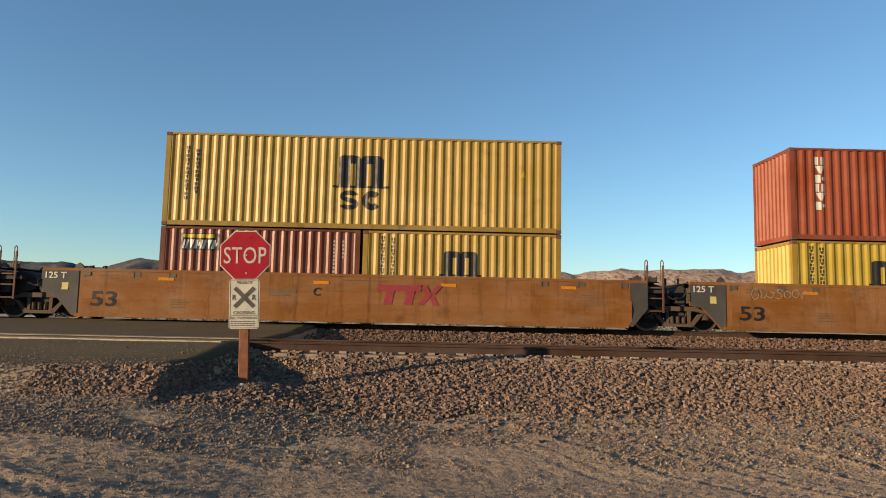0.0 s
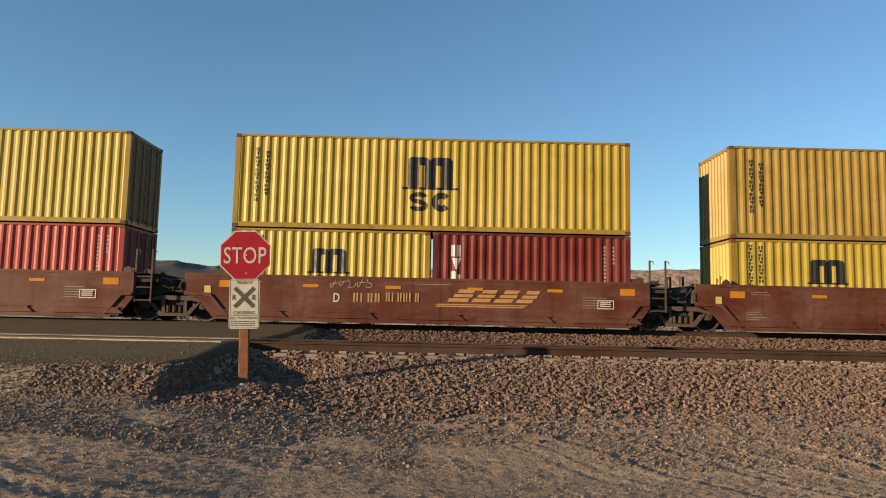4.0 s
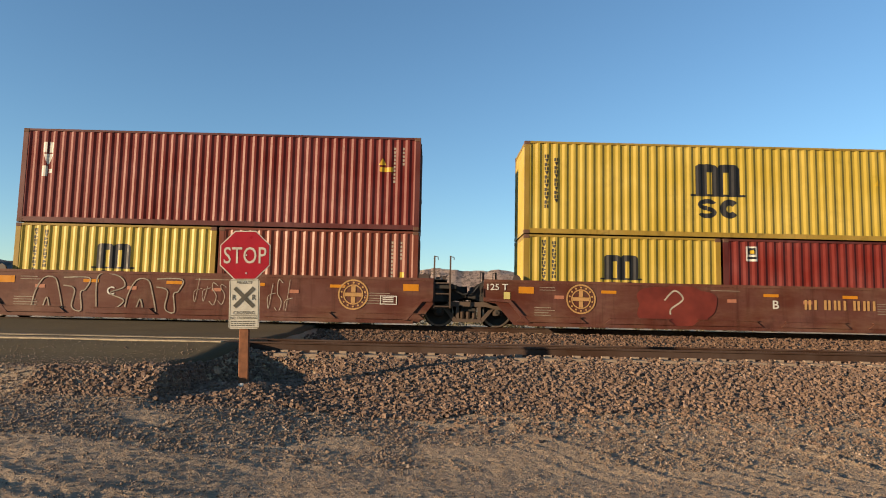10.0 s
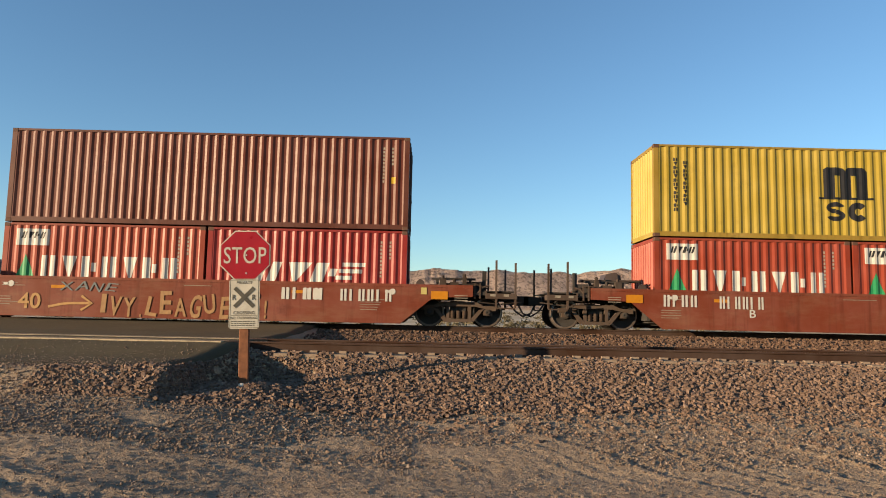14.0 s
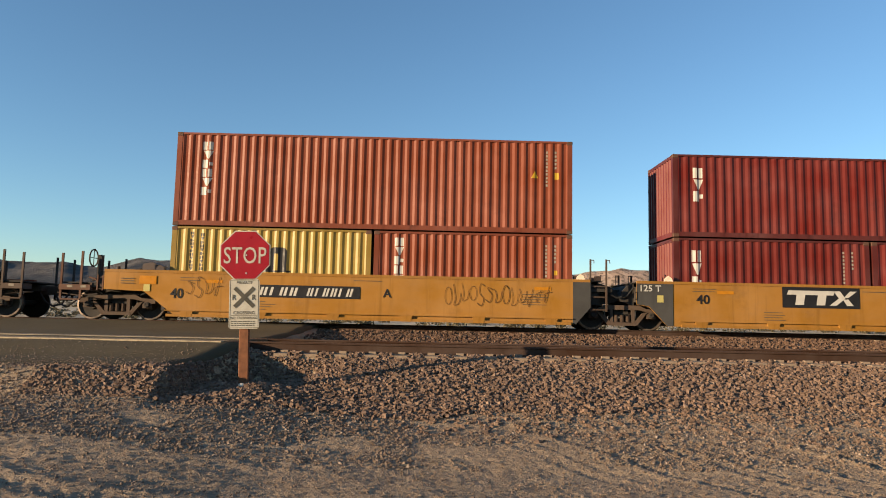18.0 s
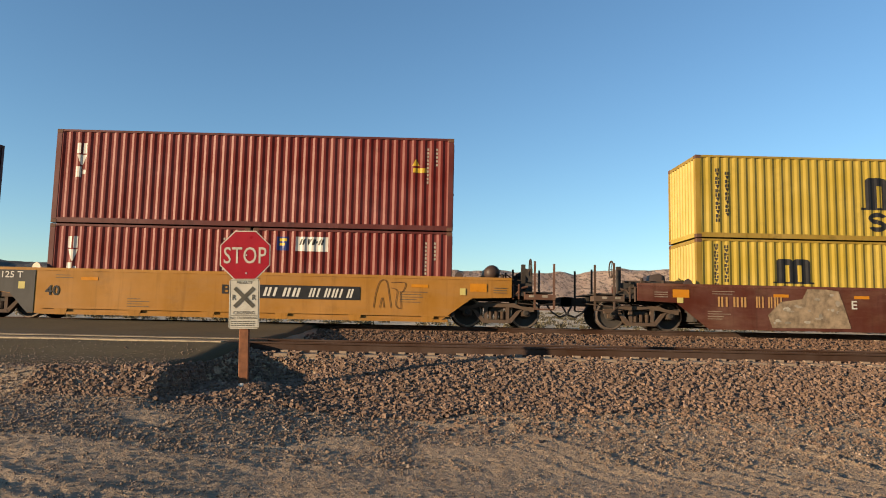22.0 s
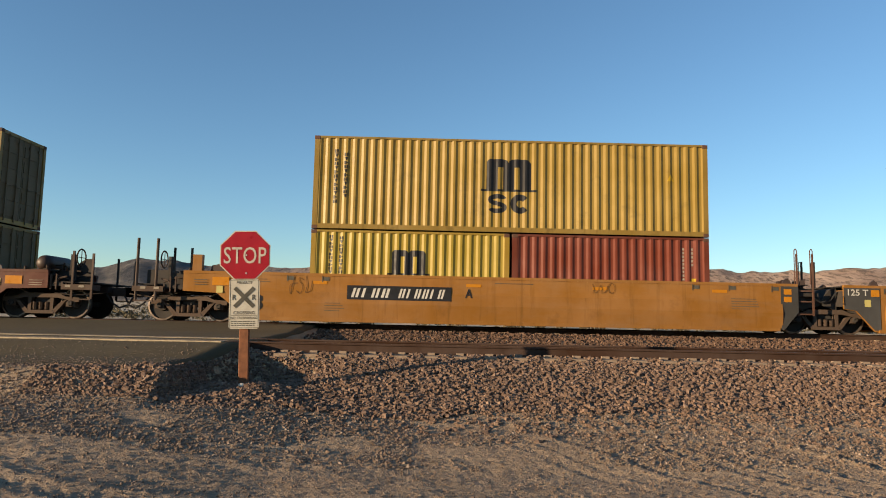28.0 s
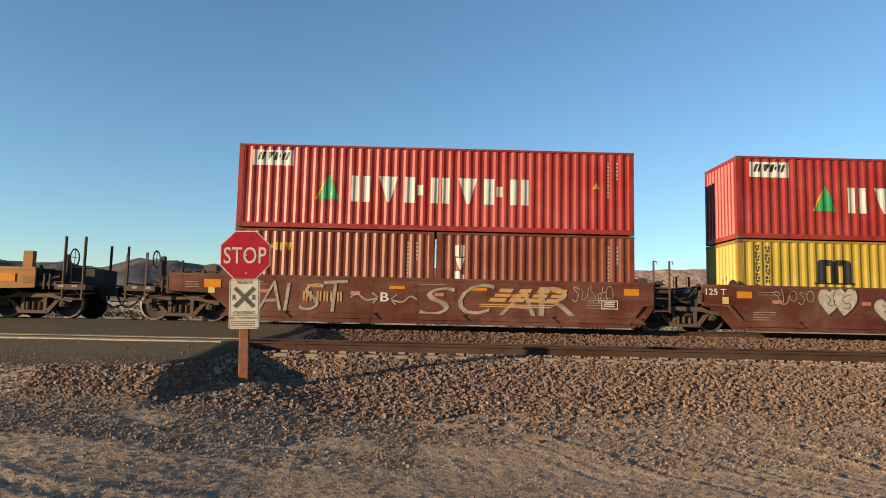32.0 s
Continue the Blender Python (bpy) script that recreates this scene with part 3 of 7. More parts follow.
# ---------------------------------------------------------------- desert shrubs beyond the line
def shrubs(count):
    rng = np.random.default_rng(11)
    pr = random.Random(12)
    spots = []
    while len(spots) < count:
        y = 85 + 290 * pr.random() ** 1.4
        x = pr.uniform(-0.8, 0.8) * y
        if x < -4 and y < 60:
            continue
        spots.append((x, y, ground_z(x, y), pr.uniform(0.5, 1.3)))
    co, fs = [], []
    for x, y, z, s in spots:
        k = 46
        c = rng.standard_normal((k, 3)) * (0.38, 0.38, 0.24)
        c[:, 2] = np.abs(c[:, 2]) + 0.08
        for px, py, pz in c * s:
            t = rng.standard_normal((3, 3)) * 0.14 * s
            n = len(co)
            co += [(x + px + a, y + py + b, z + pz + d) for a, b, d in t]
            fs.append((n, n + 1, n + 2))
    me = bpy.data.meshes.new("shrubs")
    me.from_pydata(co, [], fs)
    me.materials.append(M["shrub"])
    return tagged(new("shrubs", me), "dry olive desert shrubs dotting the sand", "shrub", kind="stuff")


shrubs(1700)


# ---------------------------------------------------------------- the sign
def sign_board():
    """Stop sign over a crossing board on one wooden post."""
    base = tagged(new("stop_sign"), "red stop sign and white crossing board on wooden post", "road sign")
    base.matrix_basis = pose(-2.85, 10.55, -0.76, 0, -1.7, 4)
    bm = bmesh.new()
    box(bm, -0.073, 0.073, 0.012, 0.10, -0.3, 2.05)
    bmesh.ops.bevel(bm, geom=bm.edges[:], offset=0.008, segments=1, affect="EDGES")
    part("post", bm, "wood", base, "weathered reddish wooden post")
    z = 1.93
    r = 0.381 / math.cos(math.pi / 8)

    def octagon(bm, rad, y0, y1):
        prism(bm, [(rad * math.cos(math.pi / 8 + i * math.pi / 4), z + rad * math.sin(math.pi / 8 + i * math.pi / 4)) for i in range(8)], y0, y1)

    bm = bmesh.new()
    octagon(bm, r, -0.004, 0.004)
    plate = part("octagon_plate", bm, "sign_white", base, "white-edged octagonal plate")
    bm = bmesh.new()
    octagon(bm, r * 0.955, -0.008, -0.005)
    part("red_face", bm, "sign_red", plate, "red reflective face")
    me, w = letters("STOP", 0.256, "sign_white", 0, 1.03, 0.004)
    hang("word", me, plate, "white word STOP", Matrix.Translation((-0.322, -0.012, z - 0.130)) @ Matrix.Diagonal((0.645 / w, 1, 1, 1)))
    for dz in (0.0, -0.28):
        bm = bmesh.new()
        lathe(bm, [(-0.016, 0.012), (-0.010, 0.014)], 8)
        part("bolt", bm, "galv", plate, "", Matrix.Translation((0.02, 0, z + dz)))
    # lower board
    top, hw = 1.56, 0.2286
    bot = top - 0.762
    bm = bmesh.new()
    prism(bm, [(-hw + 0.03, bot), (hw - 0.03, bot), (hw, bot + 0.03), (hw, top - 0.03), (hw - 0.03, top), (-hw + 0.03, top), (-hw, top - 0.03), (-hw, bot + 0.03)], -0.004, 0.004)
    board = part("crossing_board", bm, "sign_white", base, "white metal crossing board with dark print")
    bm = bmesh.new()
    t, inset = 0.006, 0.014
    for x0, x1, z0, z1 in ((-hw + inset, hw - inset, bot + inset, bot + inset + t), (-hw + inset, hw - inset, top - inset - t, top - inset), (-hw + inset, -hw + inset + t, bot + inset, top - inset), (hw - inset - t, hw - inset, bot + inset, top - inset)):
        box(bm, x0, x1, -0.0065, -0.0045, z0, z1)
    part("border", bm, "sign_dark", board)
    bm = bmesh.new()
    cz = top - 0.28
    for s in (-1, 1):
        d, w2 = 0.145, 0.030
        prism(bm, [(-d - w2 * 0.7, cz - s * d + s * w2 * 0.7), (-d + w2 * 0.7, cz - s * d - s * w2 * 0.7), (d + w2 * 0.7, cz + s * d - s * w2 * 0.7), (d - w2 * 0.7, cz + s * d + s * w2 * 0.7)], -0.0085 - 0.001 * (s > 0), -0.0055)
    part("crossbuck", bm, "sign_dark", board, "dark diagonal cross")
    for txt, hgt, x0, zz, wid in (("PRIVATE", 0.045, -0.115, -0.076, 0.23), ("R", 0.082, -0.178, -0.32, 0.058), ("R", 0.082, 0.118, -0.32, 0.058), ("CROSSING", 0.050, -0.160, -0.542, 0.32), ("NO TRESPASSING", 0.040, -0.200, -0.615, 0.40)):
        me, w = letters(txt, hgt, "sign_dark", 0, 1.1, 0.01)
        hang("word", me, board, "dark word " + txt, Matrix.Translation((x0, -0.009, top + zz)) @ Matrix.Diagonal((wid / w, 1, 1, 1)))
    bm = bmesh.new()
    box(bm, -0.2, 0.2, -0.0075, -0.0055, top - 0.560, top - 0.554)
    for i in range(3):
        x = -0.19
        rng = random.Random(40 + i)
        while x < 0.17:
            w = rng.uniform(0.02, 0.05)
            box(bm, x, min(0.19, x + w), -0.0075, -0.0055, top - 0.655 - i * 0.030, top - 0.641 - i * 0.030)
            x += w + 0.012
    part("small_print", bm, "sign_dark", board)
    return base


sign_board()
bm = bmesh.new()
bmesh.ops.create_icosphere(bm, subdivisions=2, radius=0.07)
for v in bm.verts:
    v.co *= 0.85 + 0.35 * noise.noise(v.co * 9)
    v.co.z *= 0.7
rock = tagged(new("stone", mesh_of(bm, "stone", "cone")), "pale stone at the foot of the sign post", "stone")
rock.matrix_basis = pose(-2.84, 10.45, ground_z(-2.84, 10.45) + 0.03)
# ---------------------------------------------------------------- containers
PITCH, DEEP = 0.278, 0.033


def breaks(length):
    """x of the bends of a corrugated side, from one corner post to the other."""
    n = round((length - 0.26) / PITCH)
    p = (length - 0.26) / n
    out, x = [], -length / 2 + 0.13
    for i in range(n):
        out += [(x, 0), (x + p * 0.24, 0), (x + p * 0.5, 1), (x + p * 0.74, 1)]
        x += p
    return out + [(length / 2 - 0.13, 0)]


def side_y(length, x):
    """How far a corrugated side lies behind its outermost plane at x."""
    b = breaks(length)
    for (xa, da), (xb, db) in zip(b, b[1:]):
        if xa <= x <= xb:
            return DEEP * (da + (db - da) * (x - xa) / (xb - xa))
    return 0.0


def build_side(bm, length, high, s):
    y0 = s * (WIDE / 2 - 0.012)
    lo, hi = [], []
    for x, d in breaks(length):
        y = y0 - s * DEEP * d
        lo.append(bm.verts.new((x, y, 0.15)))
        hi.append(bm.verts.new((x, y, high - 0.06)))
    for i in range(len(lo) - 1):
        bm.faces.new((lo[i], lo[i + 1], hi[i + 1], hi[i]))


def build_front(bm, length, high):
    lo, hi = [], []
    n = 9
    y = -WIDE / 2 + 0.12
    p = (WIDE - 0.24) / n
    for i in range(n):
        for f, d in ((0, 0), (0.3, 0), (0.5, 1), (0.8, 1)):
            lo.append(bm.verts.new((-length / 2 + 0.012 + 0.045 * d, y + f * p, 0.15)))
            hi.append(bm.verts.new((-length / 2 + 0.012 + 0.045 * d, y + f * p, high - 0.1)))
        y += p
    lo.append(bm.verts.new((-length / 2 + 0.012, y, 0.15)))
    hi.append(bm.verts.new((-length / 2 + 0.012, y, high - 0.1)))
    for i in range(len(lo) - 1):
        bm.faces.new((lo[i], lo[i + 1], hi[i + 1], hi[i]))


def build_roof(bm, length, high):
    n = int(length / 0.42)
    rows = []
    for i in range(n + 1):
        x = -length / 2 + 0.1 + (length - 0.2) * i / n
        z = high - 0.02 - (0.018 if i % 2 else 0)
        rows.append((bm.verts.new((x, -WIDE / 2 + 0.06, z)), bm.verts.new((x, WIDE / 2 - 0.06, z))))
    for a, b in zip(rows, rows[1:]):
        bm.faces.new((a[0], b[0], b[1], a[1]))


# marks: name -> list of (material, kind, x, z below the roof, width, height), x from the corner post
def blocks(x, z, w, h, n, upright=False, gap=0.18, slant=0.0):
    """Plain block shapes in a row or a column, each with a notch."""
    out = []
    for i in range(n):
        if upright:
            bx, bz, bw, bh = x, z + i * h / n, w, h / n * (1 - gap)
        else:
            bx, bz, bw, bh = x + i * w / n, z, w / n * (1 - gap), h
        k = i % 3
        sl = slant * bh
        q = lambda x0, z0, x1, z1: [(bx + x0 * bw + sl * (1 - z1), bz + z1 * bh), (bx + x1 * bw + sl * (1 - z1), bz + z1 * bh), (bx + x1 * bw + sl * (1 - z0), bz + z0 * bh), (bx + x0 * bw + sl * (1 - z0), bz + z0 * bh)]
        if k == 0:                  # two bars
            out += [q(0.04, 0, 0.40, 1), q(0.58, 0, 0.94, 1)]
        elif k == 1:                # a wedge
            out.append([(bx + 0.5 * bw, bz + bh), (bx + 0.62 * bw, bz + bh), (bx + bw + sl, bz), (bx + 0.08 * bw + sl, bz)])
        else:                       # a slab and a small square
            out += [q(0.05, 0, 0.55, 1), q(0.66, 0.3, 0.95, 0.7)]
    return out


def rect(x, z, w, h):
    return [[(x, z + h), (x + w, z + h), (x + w, z), (x, z)]]


def ring(x, z, w, h, a0, a1, thick):
    """Part of a flat ring, in quads."""
    out, n = [], 14
    pts = []
    for i in range(n + 1):
        a = a0 + (a1 - a0) * i / n
        c, s = math.cos(a), math.sin(a)
        pts.append(((x + w / 2 + c * w / 2, z + h / 2 - s * h / 2), (x + w / 2 + c * (w / 2 - thick), z + h / 2 - s * (h / 2 - thick))))
    for (o0, i0), (o1, i1) in zip(pts, pts[1:]):
        out.append([o0, o1, i1, i0])
    return out


def emblem(x, z, w):
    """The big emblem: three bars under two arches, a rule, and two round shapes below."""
    u, out = w, []
    for i in range(3):
        out += rect(x + 0.10 * u + i * 0.30 * u, z + 0.15 * u, 0.20 * u, 0.40 * u)
    for i in range(2):
        x0, x1 = x + (0.10 + 0.40 * i) * u, x + (0.50 + 0.40 * i) * u
        out.append([(x0, z + 0.15 * u), (x1, z + 0.15 * u), (x1, z + 0.07 * u), (x1 - 0.05 * u, z + 0.015 * u), (x1 - 0.11 * u, z), (x0 + 0.06 * u, z), (x0, z + 0.04 * u)])
    out += rect(x, z + 0.55 * u, u, 0.04 * u)
    out += ring(x + 0.13 * u, z + 0.635 * u, 0.34 * u, 0.21 * u, 0.3, 4.7, 0.085 * u) + ring(x + 0.13 * u, z + 0.775 * u, 0.34 * u, 0.21 * u, -2.84, 1.56, 0.085 * u)
    out += ring(x + 0.53 * u, z + 0.635 * u, 0.35 * u, 0.35 * u, 0.7, 5.6, 0.11 * u)
    return out


def rows_of_print(x, z, w, h, n, seed):
    rng, out = random.Random(seed), []
    for i in range(n):
        out += rect(x, z + i * h / n, w * rng.uniform(0.6, 1), h / n * 0.5)
    return out


def codes(length, seed=3):
    """Small identity marks that every box carries near its right end."""
    rng = random.Random(seed)
    out = []
    for i in range(11):
        if rng.random() < 0.85:
            out += rect(length - 0.82, 0.32 + i * 0.115, 0.055, 0.07)
    for i in range(5):
        out += rect(length - 0.55, 0.32 + i * 0.12, 0.06, 0.07)
    return out


def warning(length, z=0.95):
    return [[(length - 1.28, z + 0.22), (length - 1.05, z + 0.22), (length - 1.165, z)]]


def mark_set(kind, length):
    s = []
    if kind == "emblem40":
        s = [("black", emblem(5.15, 0.60, 1.72)), ("black", blocks(0.62, 0.42, 0.13, 1.70, 13, True)), ("black", blocks(0.92, 0.52, 0.13, 1.42, 11, True)), ("lemon", warning(length))]
    elif kind == "emblem20":
        s = [("black", emblem(2.35, 0.58, 1.28)), ("black", blocks(0.55, 0.16, 0.13, 1.3, 12, True)), ("black", blocks(0.86, 0.20, 0.13, 1.15, 10, True))]
    elif kind == "emblem20_lemon":
        s = [("lemon", emblem(2.35, 0.55, 1.25)), ("lemon", blocks(0.55, 0.2, 0.13, 1.3, 11, True)), ("lemon", blocks(0.85, 0.3, 0.13, 1.0, 8, True)), ("chalk_spray", codes(length))]
    elif kind == "stack6":
        s = [("white", blocks(0.78, 0.28, 0.34, 1.70, 6, True, 0.12)), ("chalk_spray", codes(length)), ("lemon", warning(length)), ("lemon", rect(length - 0.55, 1.0, 0.13, 0.2))]
    elif kind == "stack6_20":
        s = [("white", blocks(0.62, 0.20, 0.30, 1.7, 6, True, 0.12)), ("chalk_spray", codes(length)), ("lemon", rect(length - 0.55, 1.1, 0.1, 0.14))]
    elif kind == "stack3":
        s = [("white", blocks(0.62, 0.42, 0.33, 1.1, 3, True, 0.12)), ("chalk_spray", codes(length)), ("lemon", rect(length - 1.25, 0.95, 0.42, 0.14)), ("lemon", warning(length, 0.66))]
    elif kind == "stack3_20":
        s = [("white", blocks(0.55, 0.38, 0.32, 1.2, 3, True, 0.12)), ("chalk_spray", codes(length))]
    elif kind == "row3":
        s = [("white", blocks(0.62, 0.46, 0.95, 0.5, 3)), ("chalk_spray", codes(length)), ("lemon", warning(length, 1.3)), ("lemon", rect(length - 0.72, 1.95, 0.22, 0.34))]
    elif kind == "row3_20":
        s = [("white", blocks(0.52, 0.46, 0.92, 0.52, 3)), ("chalk_spray", codes(length))]
    elif kind == "wide7":
        s = [("white", rect(0.42, 0.18, 1.25, 0.48)), ("black", blocks(0.55, 0.25, 0.98, 0.24, 4, False, 0.15, 0.3)), ("green_mark", [[(2.48, 1.68), (3.12, 1.68), (2.80, 0.88)]]), ("lemon", [[(2.36, 1.68), (2.46, 1.68), (2.76, 0.90)]]), ("white", blocks(3.45, 0.93, 5.70, 0.80, 7, False, 0.22)), ("chalk_spray", codes(length)), ("lemon", warning(length))]
    elif kind == "wide7_spread":
        s = [("green_mark", [[(1.50, 1.62), (2.24, 1.62), (1.87, 0.82)]]), ("lemon", [[(1.36, 1.62), (1.48, 1.62), (1.82, 0.84)]]), ("white", blocks(2.85, 0.88, 6.9, 0.76, 7, False, 0.36)), ("lemon", warning(length)), ("chalk_spray", codes(length))]
    elif kind == "wide7_20":
        s = [("white", rect(0.38, 0.18, 0.98, 0.5)), ("black", blocks(0.50, 0.27, 0.74, 0.2, 4, False, 0.15, 0.3)), ("green_mark", [[(0.42, 1.68), (1.00, 1.68), (0.70, 0.95)]]), ("white", blocks(1.15, 0.98, 4.25, 0.66, 7, False, 0.22)), ("chalk_spray", codes(length))]
    elif kind == "slant3_20":
        s = [("white", blocks(1.35, 1.02, 2.6, 0.58, 3, False, 0.1, 0.35)), ("white", rect(4.1, 1.0, 0.7, 0.12) + rect(4.0, 1.2, 0.7, 0.12) + rect(3.9, 1.4, 0.5, 0.12)), ("chalk_spray", codes(length))]
    elif kind == "label_wide":
        s = [("black", rect(0.60, 0.20, 1.18, 0.52)), ("lemon", rect(0.68, 0.23, 0.95, 0.11)), ("white", blocks(0.66, 0.40, 1.06, 0.27, 6, False, 0.12, 0.2)), ("chalk_spray", codes(length))]
    elif kind == "square":
        s = [("white", rect(0.70, 0.22, 0.36, 0.46)), ("black", rect(0.76, 0.27, 0.24, 0.20) + rect(0.74, 0.54, 0.28, 0.07)), ("lemon", rect(0.84, 0.34, 0.12, 0.10)), ("chalk_spray", codes(length)), ("lemon", rect(length - 0.62, 1.75, 0.2, 0.3))]
    elif kind == "square_label":
        s = [("blue_mark", rect(0.73, 0.25, 0.36, 0.42)), ("lemon", rect(0.80, 0.30, 0.24, 0.09) + rect(0.80, 0.44, 0.18, 0.08)), ("white", rect(1.30, 0.24, 0.98, 0.44)), ("black", blocks(1.4, 0.31, 0.76, 0.18, 4, False, 0.15, 0.3)), ("chalk_spray", codes(length))]
    elif kind == "column_panel":
        s = [("white", rect(0.58, 0.26, 0.52, 2.30)), ("black", blocks(0.72, 0.42, 0.24, 2.05, 8, True, 0.18)), ("chalk_spray", codes(length)), ("lemon", warning(length, 1.25))]
    elif kind == "column_panel_20":
        s = [("white", rect(0.58, 0.26, 0.50, 1.7)), ("black", blocks(0.72, 0.36, 0.24, 1.5, 5, True, 0.18))]
    elif kind == "serif7":
        s = [("white", blocks(4.85, 0.50, 2.50, 0.56, 7, False, 0.16)), ("red_mark", rect(4.9, 1.14, 2.45, 0.05)), ("chalk_spray", codes(length)), ("lemon", rect(length - 0.55, 1.35, 0.18, 0.2))]
    elif kind == "stack4":
        s = [("white", blocks(0.62, 0.28, 0.34, 1.75, 4, True, 0.16)), ("chalk_spray", codes(length)), ("lemon", rect(length - 0.85, 2.25, 0.26, 0.34))]
    elif kind == "stack2_lemon":
        s = [("lemon", blocks(0.58, 0.22, 0.36, 1.0, 2, True, 0.12)), ("chalk_spray", codes(length))]
    elif kind == "lemon_row":
        s = [("lemon", blocks(0.35, 0.42, 1.45, 0.24, 5, False, 0.2)), ("chalk_spray", codes(length))]
    else:
        s = [("chalk_spray", codes(length)), ("lemon", rect(length - 0.55, 1.25, 0.13, 0.2) if kind == "bare" else rect(0.3, 2.05, 0.18, 0.26))]
    return s


def mark_mesh(kind, length, high):
    """The marks as thin paint that follows the corrugation, a mesh for each colour."""
    key = ("marks", kind, length, high)
    if key in CACHE:
        return CACHE[key]
    by = {}
    order = []
    for i, (mat, polys) in enumerate(mark_set(kind, length)):
        tall = max(max(z for x, z in p) - min(z for x, z in p) for p in polys)
        if tall > 0.4 and kind in ("wide7", "wide7_spread", "wide7_20", "serif7", "row3", "row3_20", "slant3_20"):
            order += [(i, mat, [p]) for p in polys]
        else:
            order.append((i, mat, polys))
    out = []
    bends = [b[0] for b in breaks(length)]
    for i, mat, polys in order:
        bm = bmesh.new()
        for poly in polys:
            bm.faces.new([bm.verts.new((x - length / 2, 0, high - z)) for x, z in poly])
        xs = [v.co.x for v in bm.verts]
        for x in bends:
            if min(xs) < x < max(xs):
                bmesh.ops.bisect_plane(bm, geom=bm.verts[:] + bm.edges[:] + bm.faces[:], plane_co=(x, 0, 0), plane_no=(1, 0, 0))
        for v in bm.verts:
            v.co.y = -WIDE / 2 + 0.012 - 0.003 - 0.0015 * i + side_y(length, v.co.x)
        me = bpy.data.meshes.new("marking")
        bm.to_mesh(me)
        bm.free()
        me.materials.append(M[mat])
        out.append((mat, me, len(polys) > 8))
    CACHE[key] = out
    return out


COLOUR_WORD = {"yellow": "yellow", "yellow_dull": "faded yellow", "rust_red": "oxide red", "gloss_red": "glossy red", "brown_red": "brownish red", "dark_red": "dark red", "bright_red": "bright red", "orange_red": "orange-red", "orange": "orange", "dark_green": "dark green", "jade": "jade green", "mint": "mint green", "scarlet": "scarlet"}
MARK_WORD = {"white": "white block marking", "black": "black block marking", "lemon": "yellow marking", "green_mark": "green marking", "blue_mark": "navy marking", "red_mark": "red rule", "chalk_spray": "faded white print"}


